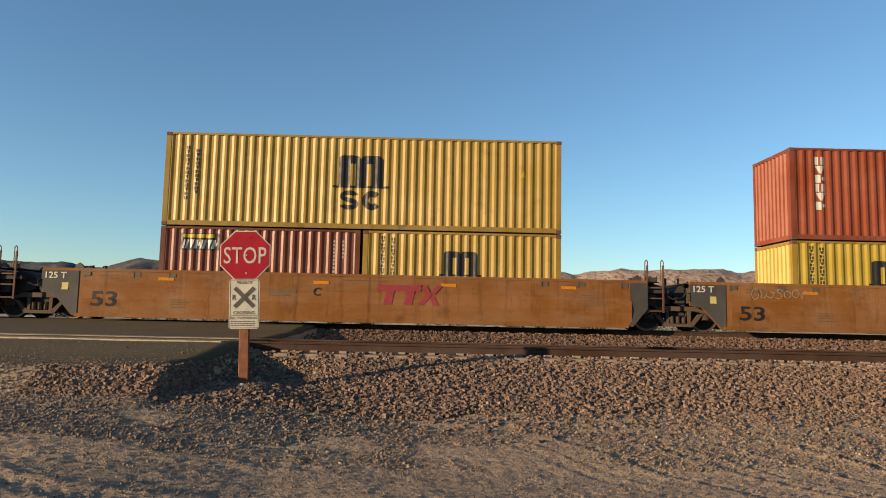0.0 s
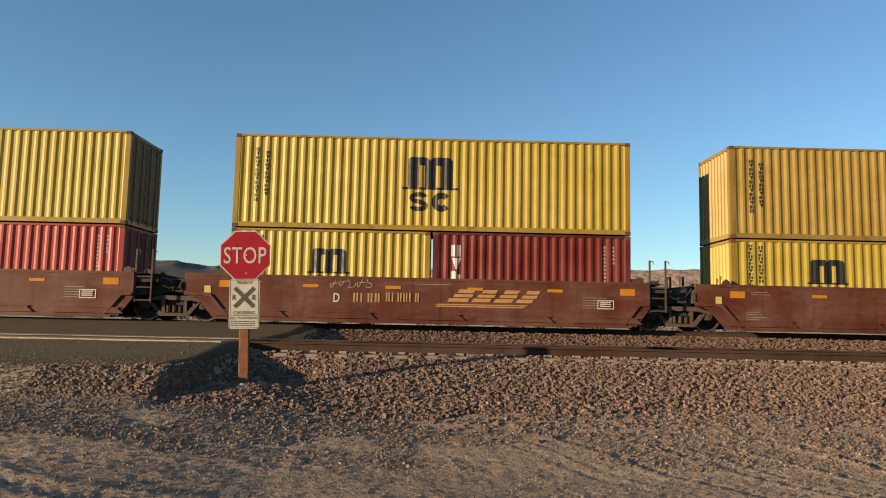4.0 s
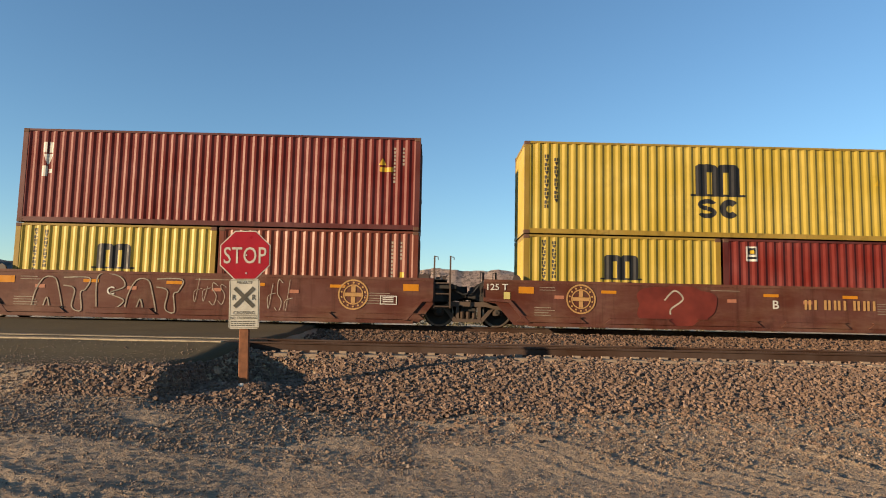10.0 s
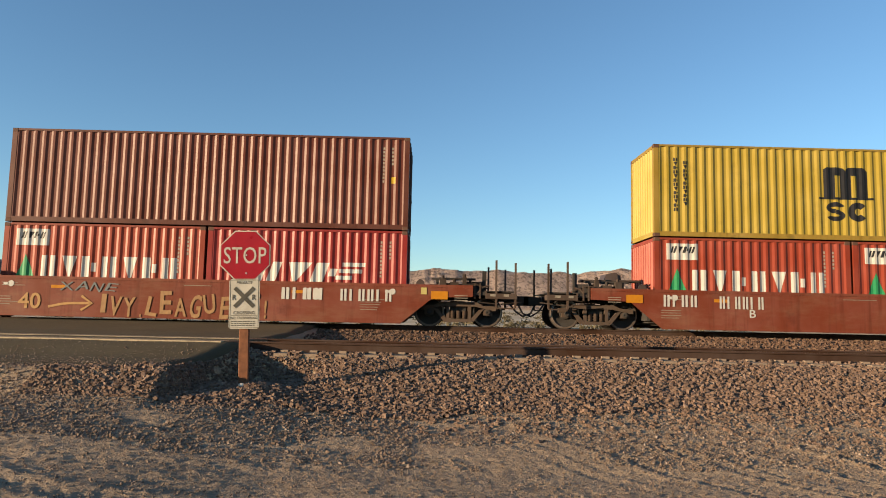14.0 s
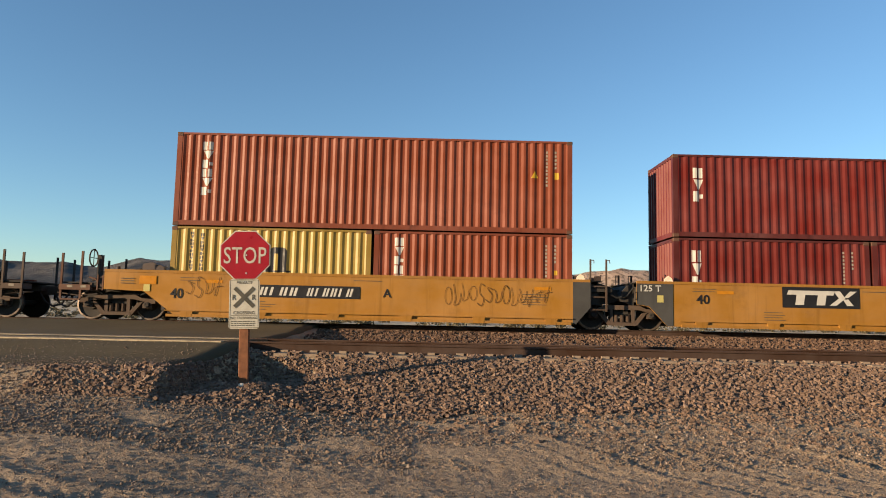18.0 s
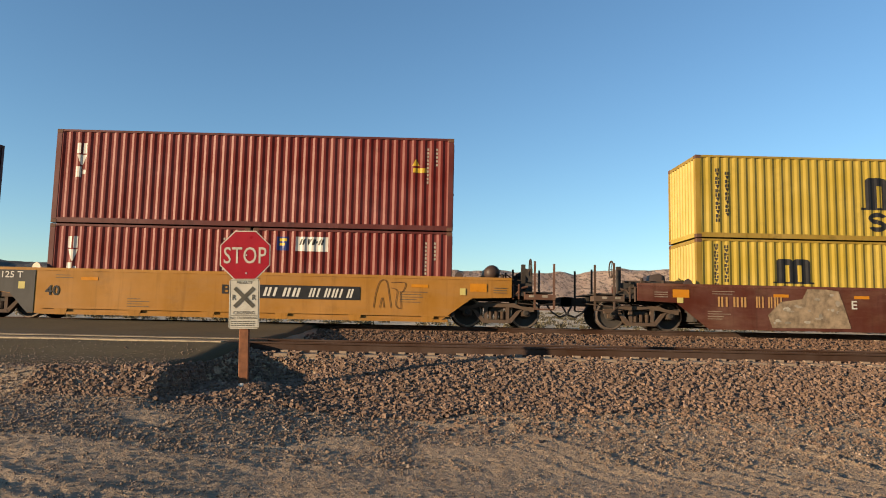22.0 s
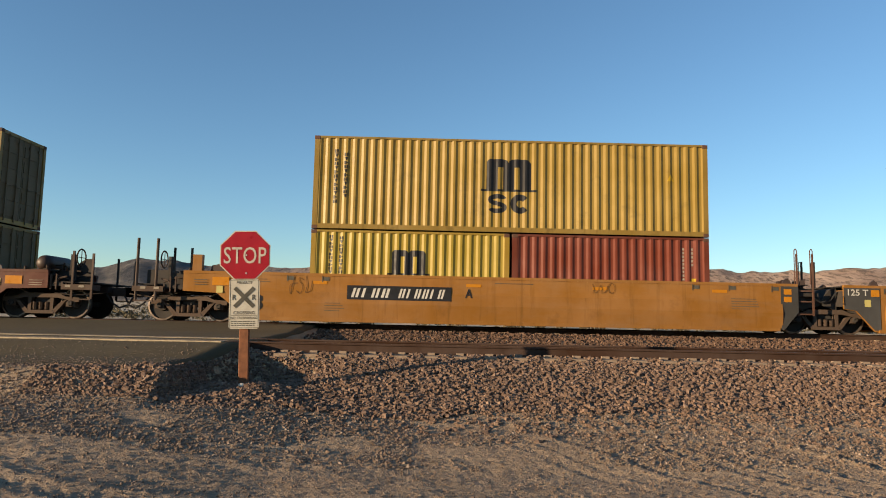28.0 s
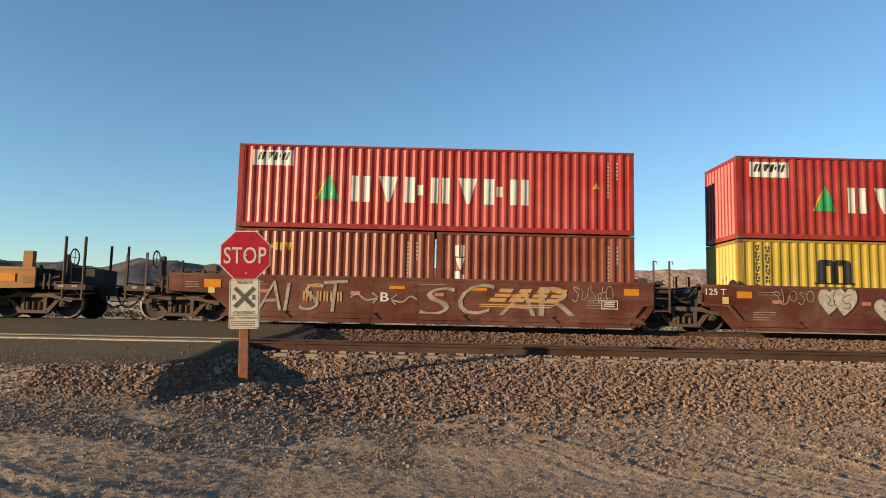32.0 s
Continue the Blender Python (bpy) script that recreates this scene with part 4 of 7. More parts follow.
def container(length, high, mat, kind, where):
    c = tagged(new("shipping_container"), f"{COLOUR_WORD[mat]} corrugated steel {'forty' if length > 10 else 'twenty'}-foot container {where}", "container", "containers on the train")
    k = (length, high, mat)
    h2, w2 = length / 2, WIDE / 2
    for s in (-1, 1):
        shared(("side", s) + k, "side_panel", mat, lambda bm: build_side(bm, length, high, s), c)
    shared(("front",) + k, "end_wall", mat, lambda bm: build_front(bm, length, high), c)
    shared(("roof",) + k, "roof", mat, lambda bm: build_roof(bm, length, high), c)
    shared(("floor",) + k, "floor", "grime", lambda bm: box(bm, -h2 + 0.1, h2 - 0.1, -w2 + 0.07, w2 - 0.07, 0.10, 0.15), c)
    for s in (-1, 1):
        door = shared(("door",) + k, "door", mat + "_door", lambda bm: (box(bm, -0.03, 0.03, -0.545, 0.545, 0.16, high - 0.11), [box(bm, 0.03, 0.05, -0.48, 0.48, 0.25 + i * (high - 0.4) / 5, 0.60 + i * (high - 0.4) / 5) for i in range(5)]), c, "", Matrix.Translation((h2 - 0.07, s * 0.555, 0)))
        for d in (-0.25, 0.25):
            shared(("rod",) + k, "locking_rod", mat + "_door", lambda bm: (rod(bm, (0, 0, 0.08), (0, 0, high - 0.08), 0.018), box(bm, -0.015, 0.03, -0.02, 0.2, 1.2, 1.24), box(bm, -0.03, 0.02, -0.04, 0.04, 0.2, 0.3), box(bm, -0.03, 0.02, -0.04, 0.04, high - 0.35, high - 0.25)), door, "", Matrix.Translation((0.075, d, 0)))
    for sx in (-1, 1):
        for sy in (-1, 1):
            shared(("post",) + k, "corner_post", mat + "_frame", lambda bm: (box(bm, -0.075, 0.075, -0.065, 0.065, 0.115, high - 0.115)), c, "", Matrix.Translation((sx * (h2 - 0.08), sy * (w2 - 0.068), 0)))
            for z in (0, high - 0.118):
                def cast(bm):
                    box(bm, -0.089, 0.089, -0.081, 0.081, 0, 0.118)
                    bmesh.ops.bevel(bm, geom=bm.edges[:], offset=0.012, segments=1, affect="EDGES")
                cc = shared(("casting",), "corner_casting", "rusty_casting", cast, c, "", Matrix.Translation((sx * (h2 - 0.087), sy * (w2 - 0.079), z)))
    for sy in (-1, 1):
        shared(("toprail",) + k, "top_rail", mat + "_frame", lambda bm: box(bm, -h2 + 0.15, h2 - 0.15, -0.03, 0.03, high - 0.068, high - 0.004), c, "", Matrix.Translation((0, sy * (w2 - 0.034), 0)))
        shared(("botrail",) + k, "bottom_rail", mat + "_frame", lambda bm: box(bm, -h2 + 0.16, h2 - 0.16, -0.03, 0.03, 0.02, 0.165), c, "", Matrix.Translation((0, sy * (w2 - 0.036), 0)))
    for sx in (-1, 1):
        shared(("header",) + k, "header", mat + "_frame", lambda bm: box(bm, -0.04, 0.04, -w2 + 0.14, w2 - 0.14, high - 0.115, high - 0.012), c, "", Matrix.Translation((sx * (h2 - 0.05), 0, 0)))
        shared(("sill",) + k, "door_sill" if sx > 0 else "front_sill", mat, lambda bm: box(bm, -0.04, 0.04, -w2 + 0.14, w2 - 0.14, 0.02, 0.16), c, "", Matrix.Translation((sx * (h2 - 0.05), 0, 0)))
    for m, me, many in mark_mesh(kind, length, high):
        mk = hang("marking", me, c, MARK_WORD[m])
        if many:
            mk["kind"] = "stuff"
    return c


# ---------------------------------------------------------------- trucks
WHEEL_R = 0.457


def wheelset_mesh(bm):
    for s in (-1, 1):
        prof = [(0.66, 0.10), (0.66, 0.40), (0.672, WHEEL_R + 0.025), (0.70, WHEEL_R + 0.025), (0.712, WHEEL_R), (0.80, WHEEL_R - 0.008), (0.805, 0.40), (0.76, 0.385), (0.735, 0.17), (0.80, 0.15), (0.80, 0.10)]
        lathe(bm, [(s * a, r) for a, r in prof], 28)
    lathe(bm, [(-1.05, 0.075), (-0.8, 0.085), (0.8, 0.085), (1.05, 0.075)], 12)
    for f in bm.faces:
        c = f.calc_center_median()
        if 0.71 < abs(c.y) < 0.803 and math.hypot(c.x, c.z) > 0.42:
            f.material_index = 1
    for s in (-1, 1):                       # a bearing cap with bolts turns with the axle
        lathe(bm, [(s * 1.05, 0.085), (s * 1.11, 0.085), (s * 1.12, 0.06)], 10)
        for i in range(3):
            a = i * 2.094
            rod(bm, (0.055 * math.cos(a), s * 1.11, 0.055 * math.sin(a)), (0.055 * math.cos(a), s * 1.14, 0.055 * math.sin(a)), 0.015, 6)


def side_frame_mesh(bm):
    """Cast side frame: an arched top, a sagging bottom member, and pedestals over the bearings."""
    top = [(-1.14, 0.50), (-1.14, 0.63), (-0.74, 0.66), (-0.52, 0.76), (0.52, 0.76), (0.74, 0.66), (1.14, 0.63), (1.14, 0.50), (0.98, 0.50), (0.78, 0.56), (0.50, 0.62), (-0.50, 0.62), (-0.78, 0.56), (-0.98, 0.50)]
    prism(bm, top[::-1], -0.09, 0.09)
    low = [(-0.78, 0.56), (-0.62, 0.52), (-0.36, 0.24), (0.36, 0.24), (0.62, 0.52), (0.78, 0.56), (0.44, 0.14), (-0.44, 0.14)]
    prism(bm, low[:3] + [(-0.44, 0.14)], -0.09, 0.09)
    prism(bm, [(-0.44, 0.14), (0.44, 0.14), (0.36, 0.24), (-0.36, 0.24)], -0.10, 0.10)
    prism(bm, [(0.62, 0.52), (0.78, 0.56), (0.44, 0.14), (0.36, 0.24)], -0.09, 0.09)
    for s in (-1, 1):
        box(bm, s * 0.33 - 0.05, s * 0.33 + 0.05, -0.08, 0.08, 0.22, 0.64)
        box(bm, s * 0.89 - 0.14, s * 0.89 + 0.14, -0.07, 0.07, 0.36, 0.54)


def spring_mesh(bm):
    prof = []
    for i in range(9):
        prof += [(0.25 + i * 0.028, 0.062), (0.264 + i * 0.028, 0.078)]
    lathe(bm, prof, 8, "z")


def bolster_mesh(bm):
    prism(bm, [(-0.24, 0.42), (0.24, 0.42), (0.20, 0.72), (-0.20, 0.72)], -0.93, 0.93)
    lathe(bm, [(0.72, 0.26), (0.80, 0.24)], 14, "z")


WHEELS = []


def truck(parent, x):
    """A two-axle truck under a wagon: bolster > side frames, springs, wheelsets."""
    t = shared("bolster", "truck", "grime", bolster_mesh, parent, "grimy cast steel two-axle truck", Matrix.Translation((x, 0, 0)))
    for s in (-1, 1):
        shared("sideframe", "side_frame", "frame_iron", side_frame_mesh, t, "dusty brown cast side frame", Matrix.Translation((0, s * 0.99, 0)))
        for d in (-0.18, 0, 0.18):
            shared("spring", "spring", "frame_iron", spring_mesh, t, "", Matrix.Translation((d, s * 1.02, 0)))
    for s in (-1, 1):
        w = shared("wheelset", "wheelset", ["grime", "tread"], wheelset_mesh, t, "steel wheels on an axle, bright treads", Matrix.Translation((s * 0.89, 0, WHEEL_R)))
        WHEELS.append((w, s))
    return t


# ---------------------------------------------------------------- well wagons
STYLE = {
    # body colour, top of the side, bottom, panel of the left end, half length of the well
    "ochre53": dict(mat="car_ochre", top=1.43, bot=0.115, half=8.16, words="ochre"),
    "old_ochre53": dict(mat="car_ochre_old", top=1.43, bot=0.115, half=8.16, words="weathered orange-brown"),
    "orange40": dict(mat="car_orange", top=1.42, bot=0.15, half=6.10, words="yellow-orange"),
    "brown40": dict(mat="car_brown", top=1.36, bot=0.09, half=6.10, words="brown"),
    "plain_brown40": dict(mat="car_brown", top=1.36, bot=0.09, half=6.20, words="plain-sided brown"),
    "red40": dict(mat="car_red", top=1.17, bot=0.065, half=6.30, words="brick-red"),
}
SIDE = 1.50                       # half the width over the sides


def well_wagon(style, left, right, name_note):
    st = STYLE[style]
    mat, top, bot, half = st["mat"], st["top"], st["bot"], st["half"]
    car = tagged(new("well_wagon"), f"{st['words']} steel well wagon carrying stacked containers{name_note}", "well wagon", "wagons of the train")
    tc = half + 1.56              # centre of the truck from the middle
    tr = half + 1.40 if right != "joint" else tc
    reach = 1.80 if not style.endswith("ochre53") else 1.62      # how far the side runs on at an outer end
    car["left_end"], car["right_end"] = left, right
    dark = "charcoal" if style in ("ochre53", "old_ochre53", "orange40") else mat

    # side walls
    def side(bm):
        pts = []
        # left end
        if left == "joint":
            pts += [(-half - 0.30, bot), (-half - 0.85, 0.72), (-half - 1.22, 0.78), (-half - 1.22, top)]
        else:
            pts += [(-half + 0.35, bot), (-half - 0.62, 0.86), (-half - reach, 0.90), (-half - reach, top)]
        # right end
        if right == "joint":
            pts += [(half + 0.48, top), (half + 0.48, 0.66), (half + 0.05, bot)]
        else:
            pts += [(half + reach, top), (half + reach, 0.90), (half + 0.62, 0.86), (half - 0.35, bot)]
        prism(bm, pts, -0.035, 0.035)

    for s in (-1, 1):
        sw = shared(("wellside", style, left, right), "side_wall", mat, side, car, "", Matrix.Translation((0, s * (SIDE - 0.04), 0)))
    if style == "red40":           # the sides rise beside the ends of the well at a joint
        for sgn, kind in ((-1, left), (1, right)):
            if kind == "joint":
                for s in (-1, 1):
                    far = 1.0 if sgn < 0 else 0.46
                    bm = bmesh.new()
                    pts = [(half - 0.45, top + 0.06), (half - 0.02, top + 0.29), (half + far, top + 0.29), (half + far, top + 0.06)]
                    prism(bm, [(sgn * x, z) for x, z in pts], -0.03, 0.03)
                    part("end_gusset", bm, mat, car, "", Matrix.Translation((0, s * (SIDE - 0.04), 0)))
    for s in (-1, 1):
        xl = -half - (1.22 if left == "joint" else reach)
        xr = half + (0.48 if right == "joint" else reach)
        shared(("topchord", style, left, right), "top_chord", mat, lambda bm: box(bm, xl, xr, -0.06, 0.06, top - 0.005, top + 0.075), car, "", Matrix.Translation((0, s * (SIDE - 0.045), 0)))
        if style in ("orange40", "brown40"):
            def sill(bm):
                box(bm, -half + 0.1, half - 0.1, -0.06, 0.06, bot - 0.02, bot + 0.06)
                n = 5
                for i in range(n):
                    x = -half + 0.8 + (2 * half - 1.6) * i / (n - 1)
                    if style == "brown40":
                        prism(bm, [(x - 1.05, bot + 0.10), (x + 1.05, bot + 0.10), (x + 0.85, bot + 0.26), (x - 0.85, bot + 0.26)], -0.035, 0.05)
                        box(bm, x - 0.92, x + 0.92, -0.052, 0.05, bot + 0.262, bot + 0.285)
            shared(("sill", style), "side_sill", mat, sill, car, "", Matrix.Translation((0, s * (SIDE + 0.01), 0)))
            if style == "orange40" and s < 0:      # a folded ledge on brackets along the lower side
                def ledge(bm):
                    prism(bm, [(-half + 0.05, 0.300), (half - 0.05, 0.300), (half - 0.05, 0.328), (-half + 0.05, 0.328)], -0.062, 0.0)
                shared(("ledge", style), "side_ledge", mat, ledge, car, "", Matrix.Translation((0, -SIDE - 0.001, 0)))

                def bracket(bm):
                    prism(bm, [(-0.15, 0.125), (0.15, 0.125), (0.19, 0.298), (-0.19, 0.298)], -0.075, -0.002)
                for i in range(6):
                    shared(("ledge_bracket",), "ledge_bracket", mat, bracket, car, "", Matrix.Translation((-half + 0.7 + (2 * half - 1.4) * i / 5, -SIDE, 0)))
        elif style.endswith("ochre53"):
            def sill(bm):
                prism(bm, [(-half - 0.2, bot - 0.04), (half - 0.1, bot - 0.04), (half - 0.1, bot + 0.06), (-half - 0.2, bot + 0.06)], -0.07, 0.07)
            shared(("sill", style), "side_sill", mat, sill, car, "", Matrix.Translation((0, s * (SIDE - 0.03), 0)))

            def crease(bm):
                a = [bm.verts.new((x, y, z)) for x, y, z in ((-half, 0, 0.95), (half, 0, 0.95), (half, -0.05, 0.62), (-half, -0.05, 0.62), (-half, 0, bot + 0.05), (half, 0, bot + 0.05))]
                bm.faces.new((a[0], a[1], a[2], a[3]))
                bm.faces.new((a[3], a[2], a[5], a[4]))
                bm.faces.new((a[0], a[3], a[4]))
                bm.faces.new((a[1], a[5], a[2]))
            if s < 0:
                shared(("crease", style), "bulged_panel", mat, crease, car, "", Matrix.Translation((0, -SIDE - 0.002, 0)))
    if style in ("brown40", "plain_brown40"):
        brace = []                 # bent ribs that stiffen the side beside the trucks
        if right == "joint":
            brace.append([(half - 0.42, 0.17), (half - 0.28, 0.17), (half + 0.17, 0.73), (half + 0.46, 0.73), (half + 0.46, 0.80), (half + 0.12, 0.80)])
        if left == "joint":
            brace.append([(-half + 0.02, 0.17), (-half + 0.16, 0.17), (-half - 0.42, 0.83), (-half - 1.2, 0.87), (-half - 1.2, 0.80), (-half - 0.47, 0.76)])
        for pts in brace:
            bm = bmesh.new()
            prism(bm, pts, -SIDE - 0.055, -SIDE - 0.0)
            part("brace_rib", bm, mat, car, "bent steel stiffening rib")
    shared(("wellfloor", half), "well_floor", "grime", lambda bm: (box(bm, -half, half, -1.2, 1.2, 0.235, 0.272), [box(bm, -half + 0.4 + i * (2 * half - 0.8) / 6 - 0.1, -half + 0.4 + i * (2 * half - 0.8) / 6 + 0.1, -1.42, 1.42, 0.165, 0.235) for i in range(7)]), car)
    # ends
    for sgn, kind in ((-1, left), (1, right)):
        x0 = sgn * half
        bm = bmesh.new()
        box(bm, min(x0, x0 + sgn * 0.10), max(x0, x0 + sgn * 0.10), -1.42, 1.42, 0.3, top - 0.05)
        part("bulkhead", bm, "grime", car, "dark end bulkhead of the well")
        bm = bmesh.new()
        if kind == "joint":
            box(bm, min(x0, sgn * (tc - 0.02)), max(x0, sgn * (tc - 0.02)), -0.55, 0.55, 0.82, 1.25)
            box(bm, min(x0, sgn * (tc - 0.4)), max(x0, sgn * (tc - 0.4)), -1.40, 1.40, 1.14, 1.24)
        else:
            box(bm, min(x0, sgn * (tc + 1.55)), max(x0, sgn * (tc + 1.55)), -0.45, 0.45, 0.62 + 0.2, 1.0)
            box(bm, min(x0, sgn * (tc + 0.62)), max(x0, sgn * (tc + 0.62)), -1.42, 1.42, 0.96, 1.06)
        part("centre_sill", bm, "grime", car, "dark grimy centre sill")
        # guide cones at the corners of the well
        for s in (-1, 1):
            bm = bmesh.new()
            prism(bm, [(-0.14, 0), (0.14, 0), (0.10, 0.11), (0.0, 0.18), (-0.10, 0.11)], -0.03, 0.03)
            part("guide_cone", bm, "cone" if kind == "joint" and style == "orange40" else "tank", car, "pale container guide" if kind == "joint" and style == "orange40" else "dark container guide", Matrix.Translation((x0 + sgn * 0.22, s * (SIDE - 0.16), top + 0.07)))
        if kind == "joint":
            if sgn > 0:
                ladder_end(car, half, top, mat, style)
            else:
                panel_end(car, half, top, dark, style)
        else:
            coupler_end(car, sgn, half, tc, top, mat, style)
    if left != "joint":
        truck(car, -tc)
    truck(car, tr)
    return car


def ladder_end(car, half, top, mat, style):
    """Right end at a joint: ladder of two tall posts with rungs, and hoses behind."""
    tall = {"ochre53": 2.42, "old_ochre53": 1.98, "red40": 1.45}.get(style, 2.12)
    for s in (-1,):
        for x in (0.50, 0.98):
            bm = bmesh.new()
            box(bm, half + x - 0.025, half + x + 0.025, -0.02, 0.02, 0.55, tall)
            if style.endswith("ochre53"):
                path_rod(bm, [(half + x - 0.07, 0, 1.5), (half + x - 0.07, 0, tall + 0.10), (half + x - 0.03, 0, tall + 0.16), (half + x + 0.01, 0, tall + 0.10), (half + x + 0.01, 0, 1.5)], 0.014)
            else:
                path_rod(bm, [(half + x + 0.02, 0, tall - 0.03), (half + x + 0.10, 0, tall - 0.03), (half + x + 0.11, 0, tall - 0.12)], 0.012)
            part("ladder_post", bm, "rusty_casting" if style.endswith("ochre53") else "dusty_steel", car, "", Matrix.Translation((0, s * (SIDE - 0.06), 0)))
        for z in (0.60, 0.98, 1.30):
            bm = bmesh.new()
            box(bm, half + 0.50, half + 0.98, -0.018, 0.018, z - 0.02, z + 0.02)
            part("rung", bm, "rusty_casting" if style.endswith("ochre53") else "dusty_steel", car, "", Matrix.Translation((0, s * (SIDE - 0.06), 0)))
    bm = bmesh.new()
    box(bm, half + 0.48, half + 0.80, -1.30, 1.30, 0.75, top - 0.06)
    prism(bm, [(half + 0.8, 0.72), (half + 1.5, 0.9), (half + 1.42, 1.15), (half + 1.2, top - 0.1), (half + 0.8, top + 0.02)], -1.0, 1.0)
    part("end_frame", bm, "grime", car, "black end frame above the truck")
    bm = bmesh.new()
    box(bm, half + 0.02, half + 0.9, -1.3, 1.3, top + 0.03, top + 0.06)
    part("walkway", bm, "grime", car, "steel grating walkway")
    rng = random.Random(int(half * 10) + len(style))
    for x in (0.1, 0.3, 0.62, 0.8):    # brackets and pins on the walkway
        bm = bmesh.new()
        hh, ww = rng.uniform(0.06, 0.17), rng.uniform(0.04, 0.09)
        box(bm, half + x - ww, half + x + ww, -1.2, -1.05, top + 0.06, top + 0.06 + hh)
        rod(bm, (half + x, -1.12, top + 0.06), (half + x + 0.1, -1.12, top + 0.1 + hh), 0.02)
        part("bracket", bm, "tank", car, "dusty steel bracket")
    if style in ("ochre53", "old_ochre53", "orange40"):
        bm = bmesh.new()
        prism(bm, [(half - 0.04, STYLE[style]["bot"] + 0.01), (half + 0.05, STYLE[style]["bot"] + 0.01), (half + 0.486, 0.655), (half + 0.486, top + 0.01), (half - 0.04, top + 0.01)], -SIDE - 0.012, -SIDE + 0.0)
        part("end_panel", bm, "charcoal", car, "charcoal end panel")
        if style == "ochre53":
            for z in (0.95, 1.18):
                bm = bmesh.new()
                box(bm, half + 0.05, half + 0.28, -SIDE - 0.018, -SIDE - 0.0125, z, z + 0.16)
                part("end_reflector", bm, "reflector", car, "amber reflector plate")
    bm = bmesh.new()
    path_rod(bm, [(half + 0.9, -1.1, 1.3), (half + 1.15, -1.15, 1.1), (half + 1.4, -1.1, 0.98), (half + 1.7, -1.1, 1.05), (half + 1.9, -1.1, 1.3)], 0.028)
    part("air_hose", bm, "seal", car, "black air hose")


def panel_end(car, half, top, dark, style):
    """Left end at a joint: panel beside the truck, with grab irons and short posts."""
    x0, x1 = -half - 1.225, -half - 0.10
    if dark == "charcoal":
        bm = bmesh.new()
        prism(bm, [(-half - 0.32, 0.16), (-half - 0.14, 0.16), (-half - 0.14, top + 0.01), (x0 - 0.01, top + 0.01), (x0 - 0.01, 0.79), (-half - 0.86, 0.735)], -SIDE - 0.012, -SIDE + 0.0)
        part("end_panel", bm, dark, car, "charcoal end panel")
    bm = bmesh.new()
    box(bm, x0 + 0.05, -half, -1.36, 1.36, 0.86, top - 0.1)
    prism(bm, [(x0 - 0.45, 0.9), (x0 + 0.05, 0.75), (x0 + 0.05, top), (x0 - 0.14, top - 0.05), (x0 - 0.34, 1.15)], -1.0, 1.0)
    part("end_frame", bm, "grime", car, "black end frame above the truck")
    for s in (1,):
        for x in (-1.05, -0.62):
            bm = bmesh.new()
            h = {"ochre53": 2.42, "old_ochre53": 1.76, "red40": 1.45}.get(style, 1.82)
            box(bm, -half + x - 0.03, -half + x + 0.03, -0.02, 0.02, top, h - (0.0 if x < -1 else 0.0))
            path_rod(bm, [(-half + x - 0.10, 0, top + 0.05), (-half + x - 0.10, 0, h - 0.02), (-half + x, 0, h - 0.02)], 0.012)
            part("grab_post", bm, "grime", car, "", Matrix.Translation((0, SIDE - 0.35, 0)))
    bm = bmesh.new()
    box(bm, x0 + 0.02, -half - 0.1, -1.3, 1.3, top + 0.02, top + 0.05)
    part("walkway", bm, "grime", car, "steel grating walkway")
    bm = bmesh.new()
    path_rod(bm, [(x0 - 0.02, -SIDE - 0.03, 1.15), (x0 - 0.08, -SIDE - 0.05, 1.15), (x0 - 0.08, -SIDE - 0.05, 0.95), (x0 - 0.02, -SIDE - 0.03, 0.92)], 0.014)
    part("grab_iron", bm, "iron", car)


